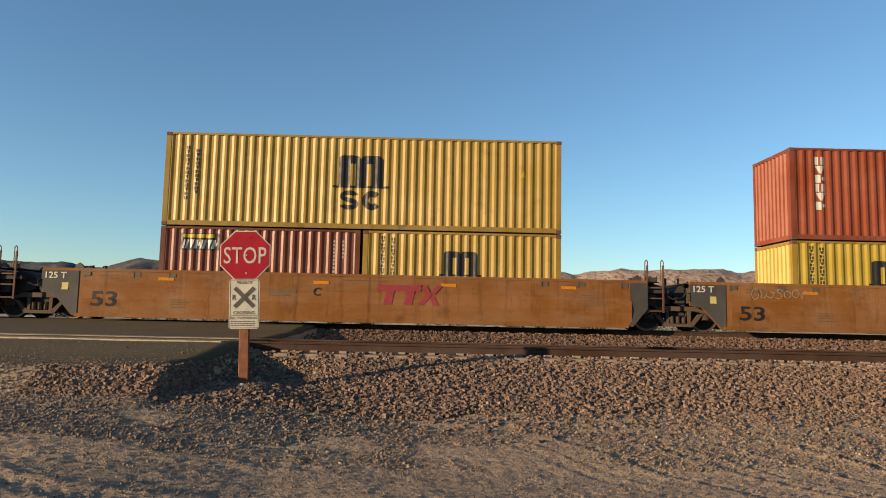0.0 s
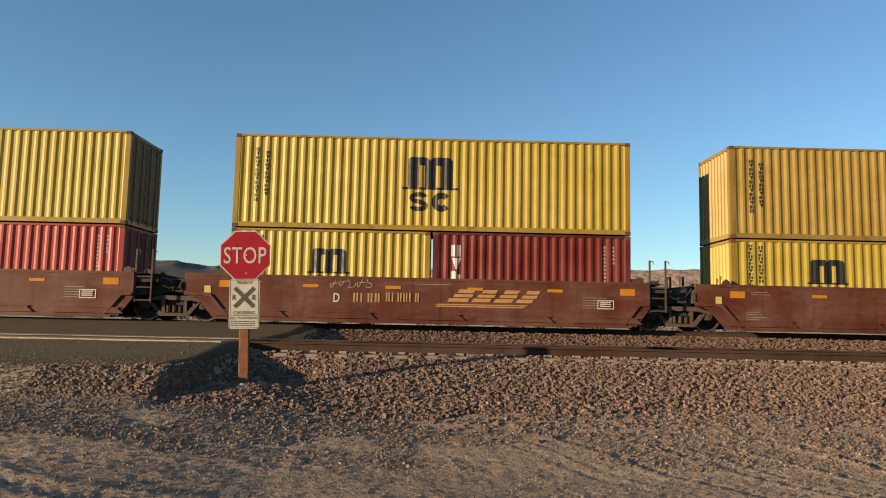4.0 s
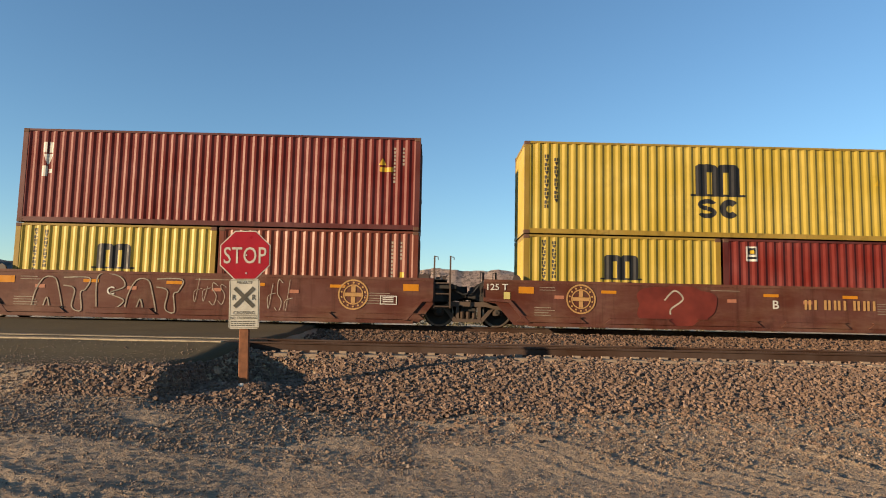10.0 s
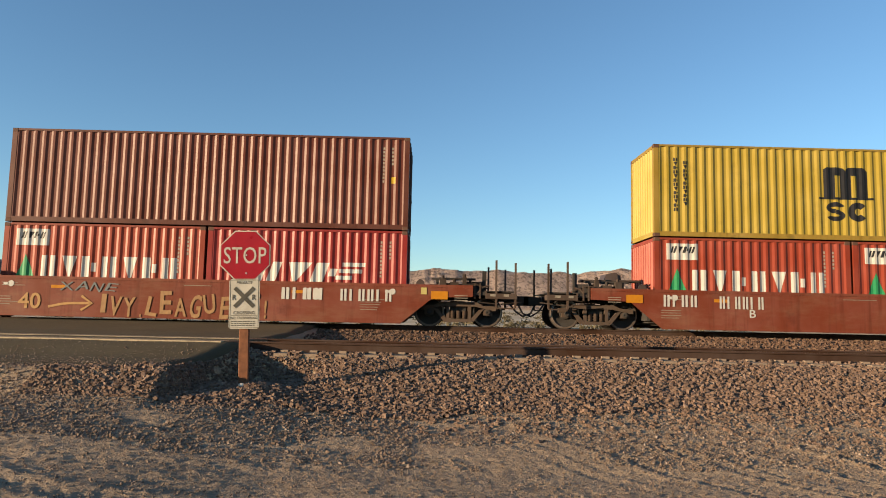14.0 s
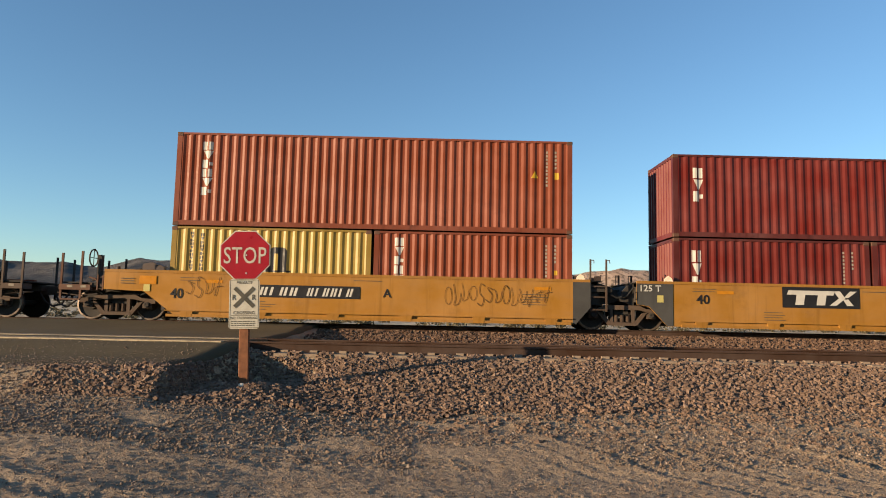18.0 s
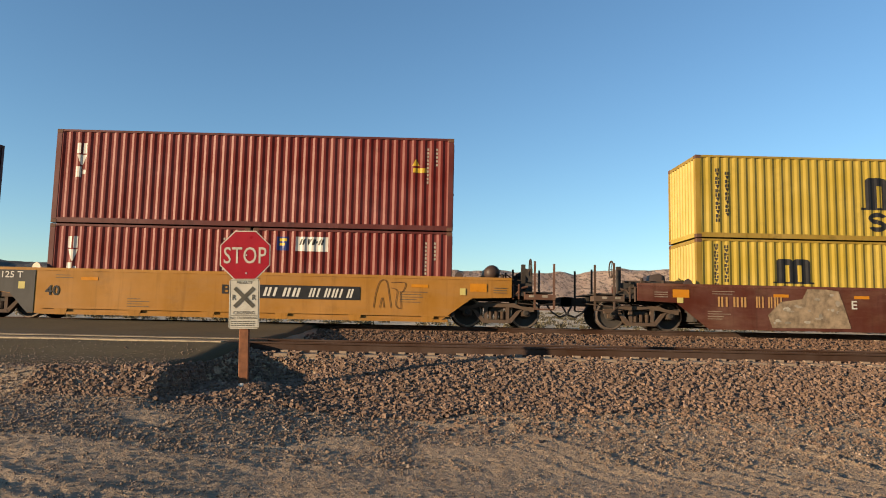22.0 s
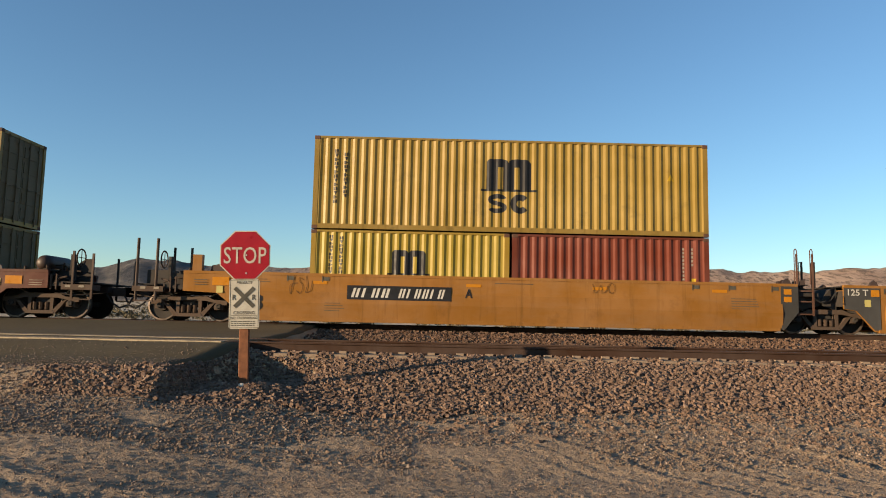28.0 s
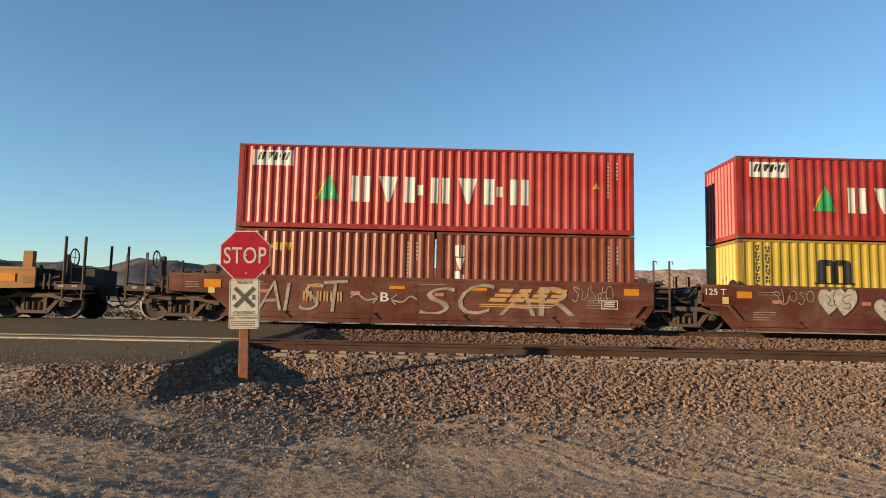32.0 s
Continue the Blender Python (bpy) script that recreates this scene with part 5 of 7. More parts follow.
def coupler_end(car, sgn, half, tc, top, mat, style):
    """Outer end: platform over the truck, posts, hand brake, tank and coupler."""
    f = lambda d: sgn * (half + d)
    steel = "rusty_casting" if style == "orange40" else "dusty_steel"

    def bx(bm, a, b, y0, y1, z0, z1):
        box(bm, min(f(a), f(b)), max(f(a), f(b)), y0, y1, z0, z1)

    bm = bmesh.new()
    bx(bm, 0.55, 3.05, -1.40, 1.40, 1.06, 1.10)
    part("platform", bm, "grime", car, "dark steel end platform")
    for y in (-SIDE, SIDE - 0.5):
        bm = bmesh.new()
        bx(bm, 2.2, 3.12, y, y + 0.5, 0.86, 1.02)
        part("step", bm, steel, car, "dusty steel end step")
    for d in (2.32, 2.72):
        bm = bmesh.new()
        bx(bm, d, d + 0.16, -SIDE - 0.006, -SIDE - 0.001, 0.93, 1.0)
        part("step_label", bm, "thin_spray", car, "small white label")
    for s in (-1, 1):
        for d, h in ((2.50, 2.02), (3.08, 1.95)) if not style.endswith("ochre53") else ((2.44, 2.45), (3.02, 2.45)) if style == "ochre53" else ((2.40, 1.98), (2.95, 1.98)):
            bm = bmesh.new()
            rod(bm, (f(d), 0, 0.60), (f(d), 0, h), 0.045, 8) if style.endswith("ochre53") else bx(bm, d - 0.03, d + 0.03, -0.025, 0.025, 0.60, h)
            part("grab_post", bm, steel if s < 0 else "grime", car, "tall dusty steel post", Matrix.Translation((0, s * (SIDE - 0.05), 0)))
        bm = bmesh.new()
        bx(bm, 2.50, 3.08, -0.03, 0.03, 0.56, 0.60)
        part("stirrup", bm, steel, car, "", Matrix.Translation((0, s * (SIDE - 0.05), 0)))
    if style == "old_ochre53":
        bm = bmesh.new()
        bx(bm, 1.64, 2.34, -1.38, 1.38, 0.92, top - 0.02)
        bx(bm, 2.34, 3.1, -0.8, 0.8, 0.9, top - 0.12)
        part("draft_housing", bm, "grime", car, "dark draft gear housing")
    elif style == "ochre53":
        bm = bmesh.new()
        bx(bm, 1.14, 1.42, -1.35, -1.15, 1.06, 2.0)
        part("corner_column", bm, mat, car, "ochre boxed corner column")
        bm = bmesh.new()
        bx(bm, 2.3, 3.0, -0.75, 0.75, 0.95, 1.55)
        part("draft_housing", bm, "grime", car, "dark draft gear housing")
    bm = bmesh.new()               # open framing under the platform, beyond the side
    for d in (1.86, 2.02, 2.2):
        bx(bm, d - 0.02, d + 0.02, -SIDE + 0.05, -SIDE + 0.1, 0.86, 1.32 if d < 2.1 else 1.08)
    path_rod(bm, [(f(1.7), -1.38, 0.95), (f(1.95), -1.4, 1.02), (f(2.1), -1.4, 1.2), (f(2.3), -1.38, 1.25)], 0.03)
    part("end_bracket", bm, steel, car, "dusty brackets beyond the side wall")
    # hand brake wheel on its stand, reservoir, valves
    if style == "red40":
        bm = bmesh.new()
        bx(bm, 2.12, 2.24, -0.95, -0.82, 1.1, 1.72)
        bx(bm, 1.55, 2.12, -0.98, -0.85, 1.1, 1.38)
        part("valve_stand", bm, "grime", car, "dark narrow valve stand")
    elif style != "old_ochre53":
        bm = bmesh.new()
        bx(bm, 2.16, 2.28, -0.98, -0.82, 1.1, 1.95)
        bx(bm, 1.55, 2.16, -0.98, -0.85, 1.1, 1.45)
        part("brake_stand", bm, "grime", car, "dark hand brake stand")
        bm = bmesh.new()
        n, rings = 18, []
        for i in range(n):
            a = 2 * math.pi * i / n
            hub = Vector((f(2.44), -0.9, 1.86))
            out = Vector((0, math.cos(a), math.sin(a)))
            rings.append([bm.verts.new(hub + out * (0.26 + 0.022 * math.cos(c)) + Vector((0.022 * math.sin(c), 0, 0))) for c in (0, 1.257, 2.513, 3.77, 5.027)])
        for i in range(n):
            u, v = rings[i], rings[(i + 1) % n]
            for j in range(5):
                bm.faces.new((u[j], u[(j + 1) % 5], v[(j + 1) % 5], v[j]))
        wheel = part("brake_wheel", bm, "iron", car, "spoked hand brake wheel")
        for dy, dz in ((0.25, 0.0), (0.0, 0.25)):
            bm = bmesh.new()
            rod(bm, (f(2.44), -0.9 - dy, 1.86 - dz), (f(2.44), -0.9 + dy, 1.86 + dz), 0.012, 5)
            part("spoke", bm, "iron", wheel)
    bm = bmesh.new()
    lathe(bm, [(-0.98, 0.03), (-0.96, 0.12), (-0.91, 0.19), (-0.82, 0.235), (-0.72, 0.25), (0.40, 0.25), (0.52, 0.22), (0.60, 0.12), (0.62, 0.03)], 20)
    bmesh.ops.translate(bm, verts=bm.verts, vec=(f(1.27), 0, 1.68))
    for y in (-0.6, 0.3):
        bx(bm, 1.12, 1.42, y - 0.04, y + 0.04, 1.1, 1.48)
    if sgn > 0 and style not in ("red40", "ochre53", "old_ochre53"):
        part("air_reservoir", bm, "tank", car, "dark round air reservoir tank", smooth=True)
        bm = bmesh.new()
        pts = [(f(1.55), 1.1), (f(2.58), 1.1), (f(2.58), 1.86), (f(2.34), 1.86), (f(1.86), 1.52), (f(1.62), 1.46)]
        prism(bm, pts, -0.42, -0.34)
        part("gusset_plate", bm, "grime", car, "dark sloping gusset plate")
        bm = bmesh.new()
        for d, h in ((1.72, 1.72), (1.95, 1.82), (2.08, 1.70)):
            rod(bm, (f(d), -0.5, 1.4), (f(d), -0.5, h), 0.03)
        path_rod(bm, [(f(1.45), -0.6, 1.62), (f(1.75), -0.6, 1.64), (f(1.95), -0.55, 1.5), (f(2.3), -0.6, 1.45)], 0.022)
        part("brake_pipework", bm, "iron", car, "dusty brake pipework")
    else:
        bm.free()
    bm = bmesh.new()
    bx(bm, 0.55, 1.9, -1.1, -0.95, 1.42, 1.48)
    bx(bm, 0.7, 0.78, -1.08, -0.98, 1.1, 1.42)
    bx(bm, 1.7, 1.78, -1.08, -0.98, 1.1, 1.42)
    part("pipe_rack", bm, "grime", car, "steel rack for pipes")
    if sgn < 0:                    # a bundle of pipes and a covered box lie over the left platform
        bm = bmesh.new()
        for i in range(4):
            rod(bm, (f(0.15), -0.9 + 0.16 * i, 1.50 + 0.02 * (i % 2)), (f(1.95), -0.85 + 0.16 * i, 1.50), 0.035)
        part("pipe_bundle", bm, "iron", car, "bundle of dusty pipes")
        bm = bmesh.new()
        prism(bm, [(f(0.9) - 0.30, 1.45), (f(0.9) + 0.30, 1.45), (f(0.9) + 0.26, 1.72), (f(0.9) + 0.08, 1.80), (f(0.9) - 0.20, 1.74)], -0.5, 0.2)
        part("equipment_cover", bm, "tank", car, "dark lumpy equipment cover")
    for a, b, h in ((0.8, 1.0, 0.35), (1.12, 1.38, 0.25), (1.5, 1.62, 0.4)):
        bm = bmesh.new()
        bx(bm, a, b, -1.25, -1.0, 1.1, 1.1 + h)
        rod(bm, (f(a), -1.1, 1.2 + h * 0.3), (f(b + 0.25), -1.15, 1.28), 0.03)
        rod(bm, (f((a + b) / 2), -1.12, 1.1 + h), (f((a + b) / 2), -1.12, 1.2 + h), 0.05, 8)
        part("valve", bm, "iron", car, "dusty air brake valve")
    bm = bmesh.new()
    path_rod(bm, [(f(0.5), -1.3, 1.25), (f(1.2), -1.32, 1.22), (f(1.9), -1.25, 1.3), (f(2.3), -1.2, 1.15)], 0.025)
    part("pipe", bm, "iron", car, "brake pipe")
    bm = bmesh.new()
    path_rod(bm, [(f(2.0), -1.42, 0.75), (f(2.6), -1.42, 0.70), (f(3.3), -1.2, 0.78)], 0.018)
    part("cut_lever", bm, "iron", car, "uncoupling lever")
    bm = bmesh.new()
    bx(bm, 2.9, 3.55, -0.16, 0.16, 0.72, 0.98)
    bx(bm, 3.50, 3.86, -0.20, 0.20, 0.70, 1.0)
    part("coupler", bm, "iron", car, "knuckle coupler", None)
    bm = bmesh.new()
    path_rod(bm, [(f(3.0), -0.35, 0.80), (f(3.2), -0.38, 0.52), (f(3.45), -0.36, 0.36), (f(3.7), -0.32, 0.45), (f(3.84), -0.28, 0.72)], 0.03)
    part("air_hose", bm, "seal", car, "hanging black air hose")
# ---------------------------------------------------------------- paint on the wagons' sides
def bulge(style, z):
    """How far the side of a wagon stands out at the height z."""
    if not style.endswith("ochre53") or z > 0.95:
        return 0.0
    return 0.05 * ((0.95 - z) / 0.33 if z > 0.62 else max(0.0, (z - 0.2) / 0.42))


LAYER = {}                        # coats of paint so far on each wagon


def paint_part(name, polys, mat, car, style, lift, label=""):
    """Flat paint on the near side of a wagon; polys in x and z from the wagon's middle."""
    LAYER[car.name] = LAYER.get(car.name, 0) + 1
    at_end = style in ("ochre53", "old_ochre53", "orange40") and abs(polys[0][0][0]) > STYLE[style]["half"] - 0.3
    lift = lift * 0.4 + (0.010 if at_end else 0.0) + 0.0003 * LAYER[car.name]
    bm = bmesh.new()
    for poly in polys:
        try:
            bm.faces.new([bm.verts.new((x, 0, z)) for x, z in poly])
        except ValueError:
            pass
    if style.endswith("ochre53"):
        for z in (0.95, 0.62):
            bmesh.ops.bisect_plane(bm, geom=bm.verts[:] + bm.edges[:] + bm.faces[:], plane_co=(0, 0, z), plane_no=(0, 0, 1))
    for v in bm.verts:
        v.co.y = -SIDE - 0.004 - lift - bulge(style, v.co.z)
    bmesh.ops.recalc_face_normals(bm, faces=bm.faces)
    me = bpy.data.meshes.new(name)
    bm.to_mesh(me)
    bm.free()
    me.materials.append(M[mat])
    ob = hang(name, me, car, label)
    if name in ("block_marking", "roundel_ring"):
        ob["kind"] = "stuff"
    return ob


def text_part(txt, x, z, w, h, mat, car, style, label, lift=0.004):
    """Flat lettering that follows the wagon's side."""
    flat, wide = letters(txt, h, mat, 0.0, 1.0, 0.015)
    bm = bmesh.new()
    bm.from_mesh(flat)
    for v in bm.verts:
        v.co = (x + v.co.x * w / wide, 0, z + v.co.z)
    if style.endswith("ochre53"):
        for c in (0.95, 0.62):
            bmesh.ops.bisect_plane(bm, geom=bm.verts[:] + bm.edges[:] + bm.faces[:], plane_co=(0, 0, c), plane_no=(0, 0, 1))
    LAYER[car.name] = LAYER.get(car.name, 0) + 1
    for v in bm.verts:
        v.co.y = -SIDE - lift - 0.0003 * LAYER[car.name] - bulge(style, v.co.z)
    me = bpy.data.meshes.new("lettering")
    bm.to_mesh(me)
    bm.free()
    me.materials.append(M[mat])
    return hang("lettering", me, car, label)


def quad(x, z, w, h, slant=0.0):
    return [(x, z), (x + w, z), (x + w + slant, z + h), (x + slant, z + h)]


def ribbon(pts, width):
    """A brush stroke through pts, in quads."""
    out, left, right = [], [], []
    for i, (x, z) in enumerate(pts):
        a, b = pts[max(0, i - 1)], pts[min(len(pts) - 1, i + 1)]
        dx, dz = b[0] - a[0], b[1] - a[1]
        d = math.hypot(dx, dz) or 1
        left.append((x - dz / d * width / 2, z + dx / d * width / 2))
        right.append((x + dz / d * width / 2, z - dx / d * width / 2))
    for i in range(len(pts) - 1):
        out.append([left[i], right[i], right[i + 1], left[i + 1]])
    return out


def curve_through(knots, n=6):
    """Points on a smooth curve through the knots."""
    out = []
    k = [knots[0]] + knots + [knots[-1]]
    for i in range(1, len(k) - 2):
        p0, p1, p2, p3 = k[i - 1:i + 3]
        for j in range(n):
            t = j / n
            out.append(tuple(0.5 * (2 * p1[c] + (p2[c] - p0[c]) * t + (2 * p0[c] - 5 * p1[c] + 4 * p2[c] - p3[c]) * t * t + (3 * p1[c] - p0[c] - 3 * p2[c] + p3[c]) * t ** 3) for c in (0, 1)))
    return out + [knots[-1]]


def scrawl(x, z, w, h, seed, strokes, width):
    """Spray-can scribble: loops and zigzags that lean to the right."""
    rng, out = random.Random(seed), []
    for s in range(strokes):
        x0, ww = x + w * s / strokes, w / strokes
        kind = rng.randrange(4)
        lo, hi = z + h * rng.uniform(0.0, 0.25), z + h * rng.uniform(0.7, 1.0)
        if kind == 0:               # a loop
            n = 9
            knots = [(x0 + ww * (0.5 + 0.42 * math.cos(0.9 * i + s)), (lo + hi) / 2 + (hi - lo) * 0.45 * math.sin(0.9 * i + s)) for i in range(n)]
        elif kind == 1:             # a hook
            knots = [(x0 + 0.1 * ww, hi), (x0 + 0.35 * ww, lo + 0.3 * h), (x0 + 0.2 * ww, lo), (x0 + 0.8 * ww, lo + 0.1 * h), (x0 + ww, lo + 0.5 * h)]
        elif kind == 2:             # a slash with a bar
            knots = [(x0 + 0.75 * ww, hi), (x0 + 0.3 * ww, lo), (x0 + 0.2 * ww, lo + 0.35 * h), (x0 + 1.1 * ww, lo + 0.45 * h)]
        else:                       # an S
            knots = [(x0 + 0.95 * ww, hi - 0.1 * h), (x0 + 0.4 * ww, hi), (x0 + 0.3 * ww, lo + 0.55 * h), (x0 + 0.8 * ww, lo + 0.3 * h), (x0 + 0.5 * ww, lo), (x0, lo + 0.12 * h)]
        out.append(ribbon(curve_through(knots), width * rng.uniform(0.7, 1.1)))
    return out


def hollow_letters(x, z, w, h, seed, count, width):
    """Outlined throw-up shapes: tall arches and hooks side by side."""
    rng, out = random.Random(seed), []
    for i in range(count):
        x0, ww = x + w * i / count, w / count * 1.02
        top, kind = z + h * rng.uniform(0.88, 1.0), i % 3
        if kind == 0:
            k = [(x0, z), (x0 + 0.1 * ww, z + 0.5 * h), (x0 + 0.35 * ww, top), (x0 + 0.7 * ww, top), (x0 + 0.85 * ww, z + 0.55 * h), (x0 + ww, z)]
            k2 = [(x0 + 0.35 * ww, z), (x0 + 0.48 * ww, z + 0.35 * h), (x0 + 0.6 * ww, z)]
            out.append(ribbon(curve_through(k2), width))
        elif kind == 1:
            k = [(x0, top), (x0 + 0.8 * ww, top), (x0 + 0.7 * ww, z + 0.6 * h), (x0 + 0.55 * ww, z + 0.5 * h), (x0 + 0.6 * ww, z), (x0 + 0.3 * ww, z + 0.1 * h), (x0 + 0.35 * ww, z + 0.6 * h), (x0, z + 0.7 * h)]
        else:
            k = [(x0 + 0.1 * ww, z), (x0 + 0.1 * ww, top), (x0 + 0.75 * ww, top), (x0 + 0.95 * ww, z + 0.7 * h), (x0 + 0.5 * ww, z + 0.5 * h), (x0 + 0.95 * ww, z + 0.3 * h), (x0 + 0.6 * ww, z)]
        out.append(ribbon(curve_through(k, 7), width))
    return out


def disc(x, z, r, n=28, r2=None):
    return [(x + r * math.cos(2 * math.pi * i / n), z + (r2 or r) * math.sin(2 * math.pi * i / n)) for i in range(n)]


def fat_shape(x, z, w, h, rng):
    """One swollen letter body: a drop that is wide at the foot or at the head."""
    n, out = 26, []
    foot = rng.random() < 0.6
    for i in range(n):
        a = 2 * math.pi * i / n
        c, s = math.cos(a), math.sin(a)
        k = 1 + 0.22 * (-s if foot else s) + rng.uniform(-0.03, 0.03)
        out.append((x + w / 2 + c * abs(c) ** -0.25 * w / 2 * k if abs(c) > 1e-6 else x + w / 2, z + h / 2 + s * abs(s) ** -0.3 * h / 2 if abs(s) > 1e-6 else z + h / 2))
    return out


def hoop(x, z, r0, r1, n=30):
    o, i = disc(x, z, r1, n), disc(x, z, r0, n)
    return [[o[k], o[(k + 1) % n], i[(k + 1) % n], i[k]] for k in range(n)]


# thrown-up words, in hundredths of their width and height: outline, inner lines
THROWUPS = {
    "fingers": (
        [(0, 45), (6, 50), (10, 85), (14, 100), (20, 90), (23, 72), (29, 95), (34, 90), (37, 70), (43, 99), (48, 95), (51, 74), (57, 96), (64, 92), (68, 68), (76, 88), (88, 95), (90, 72), (82, 62), (90, 55), (100, 42), (97, 22), (95, 2), (70, 0), (40, 3), (6, 2), (3, 22)],
        [[(12, 50), (17, 55), (17, 20)], [(29, 72), (31, 78), (26, 28)], [(43, 82), (46, 74), (43, 62), (41, 74), (43, 82)], [(40, 40), (44, 52), (46, 22)], [(57, 60), (63, 70), (58, 25)], [(72, 55), (78, 66), (86, 60)], [(72, 40), (76, 24), (82, 44)]]),
    "round_letters": (
        [(3, 86), (10, 98), (22, 100), (37, 96), (53, 100), (66, 96), (82, 99), (96, 92), (98, 66), (92, 50), (100, 28), (98, 4), (76, 2), (56, 4), (40, 0), (22, 5), (4, 3), (2, 18), (8, 36), (1, 52), (1, 72)],
        [[(24, 94), (28, 72), (20, 54), (28, 28), (26, 4)], [(39, 94), (37, 55), (42, 4)], [(55, 98), (60, 62), (54, 36), (60, 4)], [(74, 95), (71, 48), (75, 4)], [(23, 72), (12, 68), (10, 46), (20, 48)], [(30, 70), (34, 55), (31, 38)], [(44, 70), (49, 76), (50, 62), (45, 55)], [(63, 72), (68, 76), (68, 48)], [(94, 80), (84, 84), (82, 66), (94, 62)], [(78, 42), (92, 46), (94, 16), (79, 14), (78, 42)], [(80, 34), (86, 24), (84, 36), (91, 28)]]),
    "teal_word": (
        [(4, 78), (10, 97), (24, 99), (40, 97), (60, 100), (80, 97), (81, 70), (90, 52), (97, 24), (99, 3), (78, 0), (55, 2), (32, 2), (6, 4), (2, 20), (3, 38), (0, 58)],
        [[(20, 90), (10, 70), (8, 60), (20, 56), (25, 34), (18, 10), (6, 8)], [(24, 90), (30, 84), (25, 70), (22, 80), (24, 90)], [(27, 62), (31, 40), (35, 20), (29, 6)], [(38, 92), (43, 56), (42, 4)], [(48, 90), (52, 62), (58, 94)], [(57, 56), (60, 34), (54, 2)], [(67, 92), (66, 56), (73, 28), (69, 2)], [(81, 76), (70, 56), (84, 54), (95, 28)], [(74, 40), (78, 20), (79, 2)]]),
    "lime_word": (
        [(2, 90), (16, 100), (32, 92), (44, 100), (60, 98), (74, 90), (84, 98), (92, 90), (90, 72), (100, 52), (94, 32), (82, 2), (74, 16), (66, 20), (54, 0), (45, 22), (31, 0), (31, 16), (20, 8), (7, 32), (0, 62)],
        [[(16, 84), (24, 66), (16, 56)], [(6, 56), (20, 70), (30, 46)], [(34, 84), (36, 60), (32, 24)], [(42, 80), (46, 54), (40, 38)], [(54, 80), (60, 72), (56, 64), (53, 72), (54, 80)], [(64, 62), (70, 46), (58, 34)], [(76, 84), (74, 60), (88, 68), (94, 48), (82, 38), (74, 20)]]),
}
SPRAY = {"white": "white", "dark": "faint_spray", "navy": "navy_spray", "lime": "lime_spray", "green": "green_spray", "teal": "teal_spray", "cream": "cream_spray"}


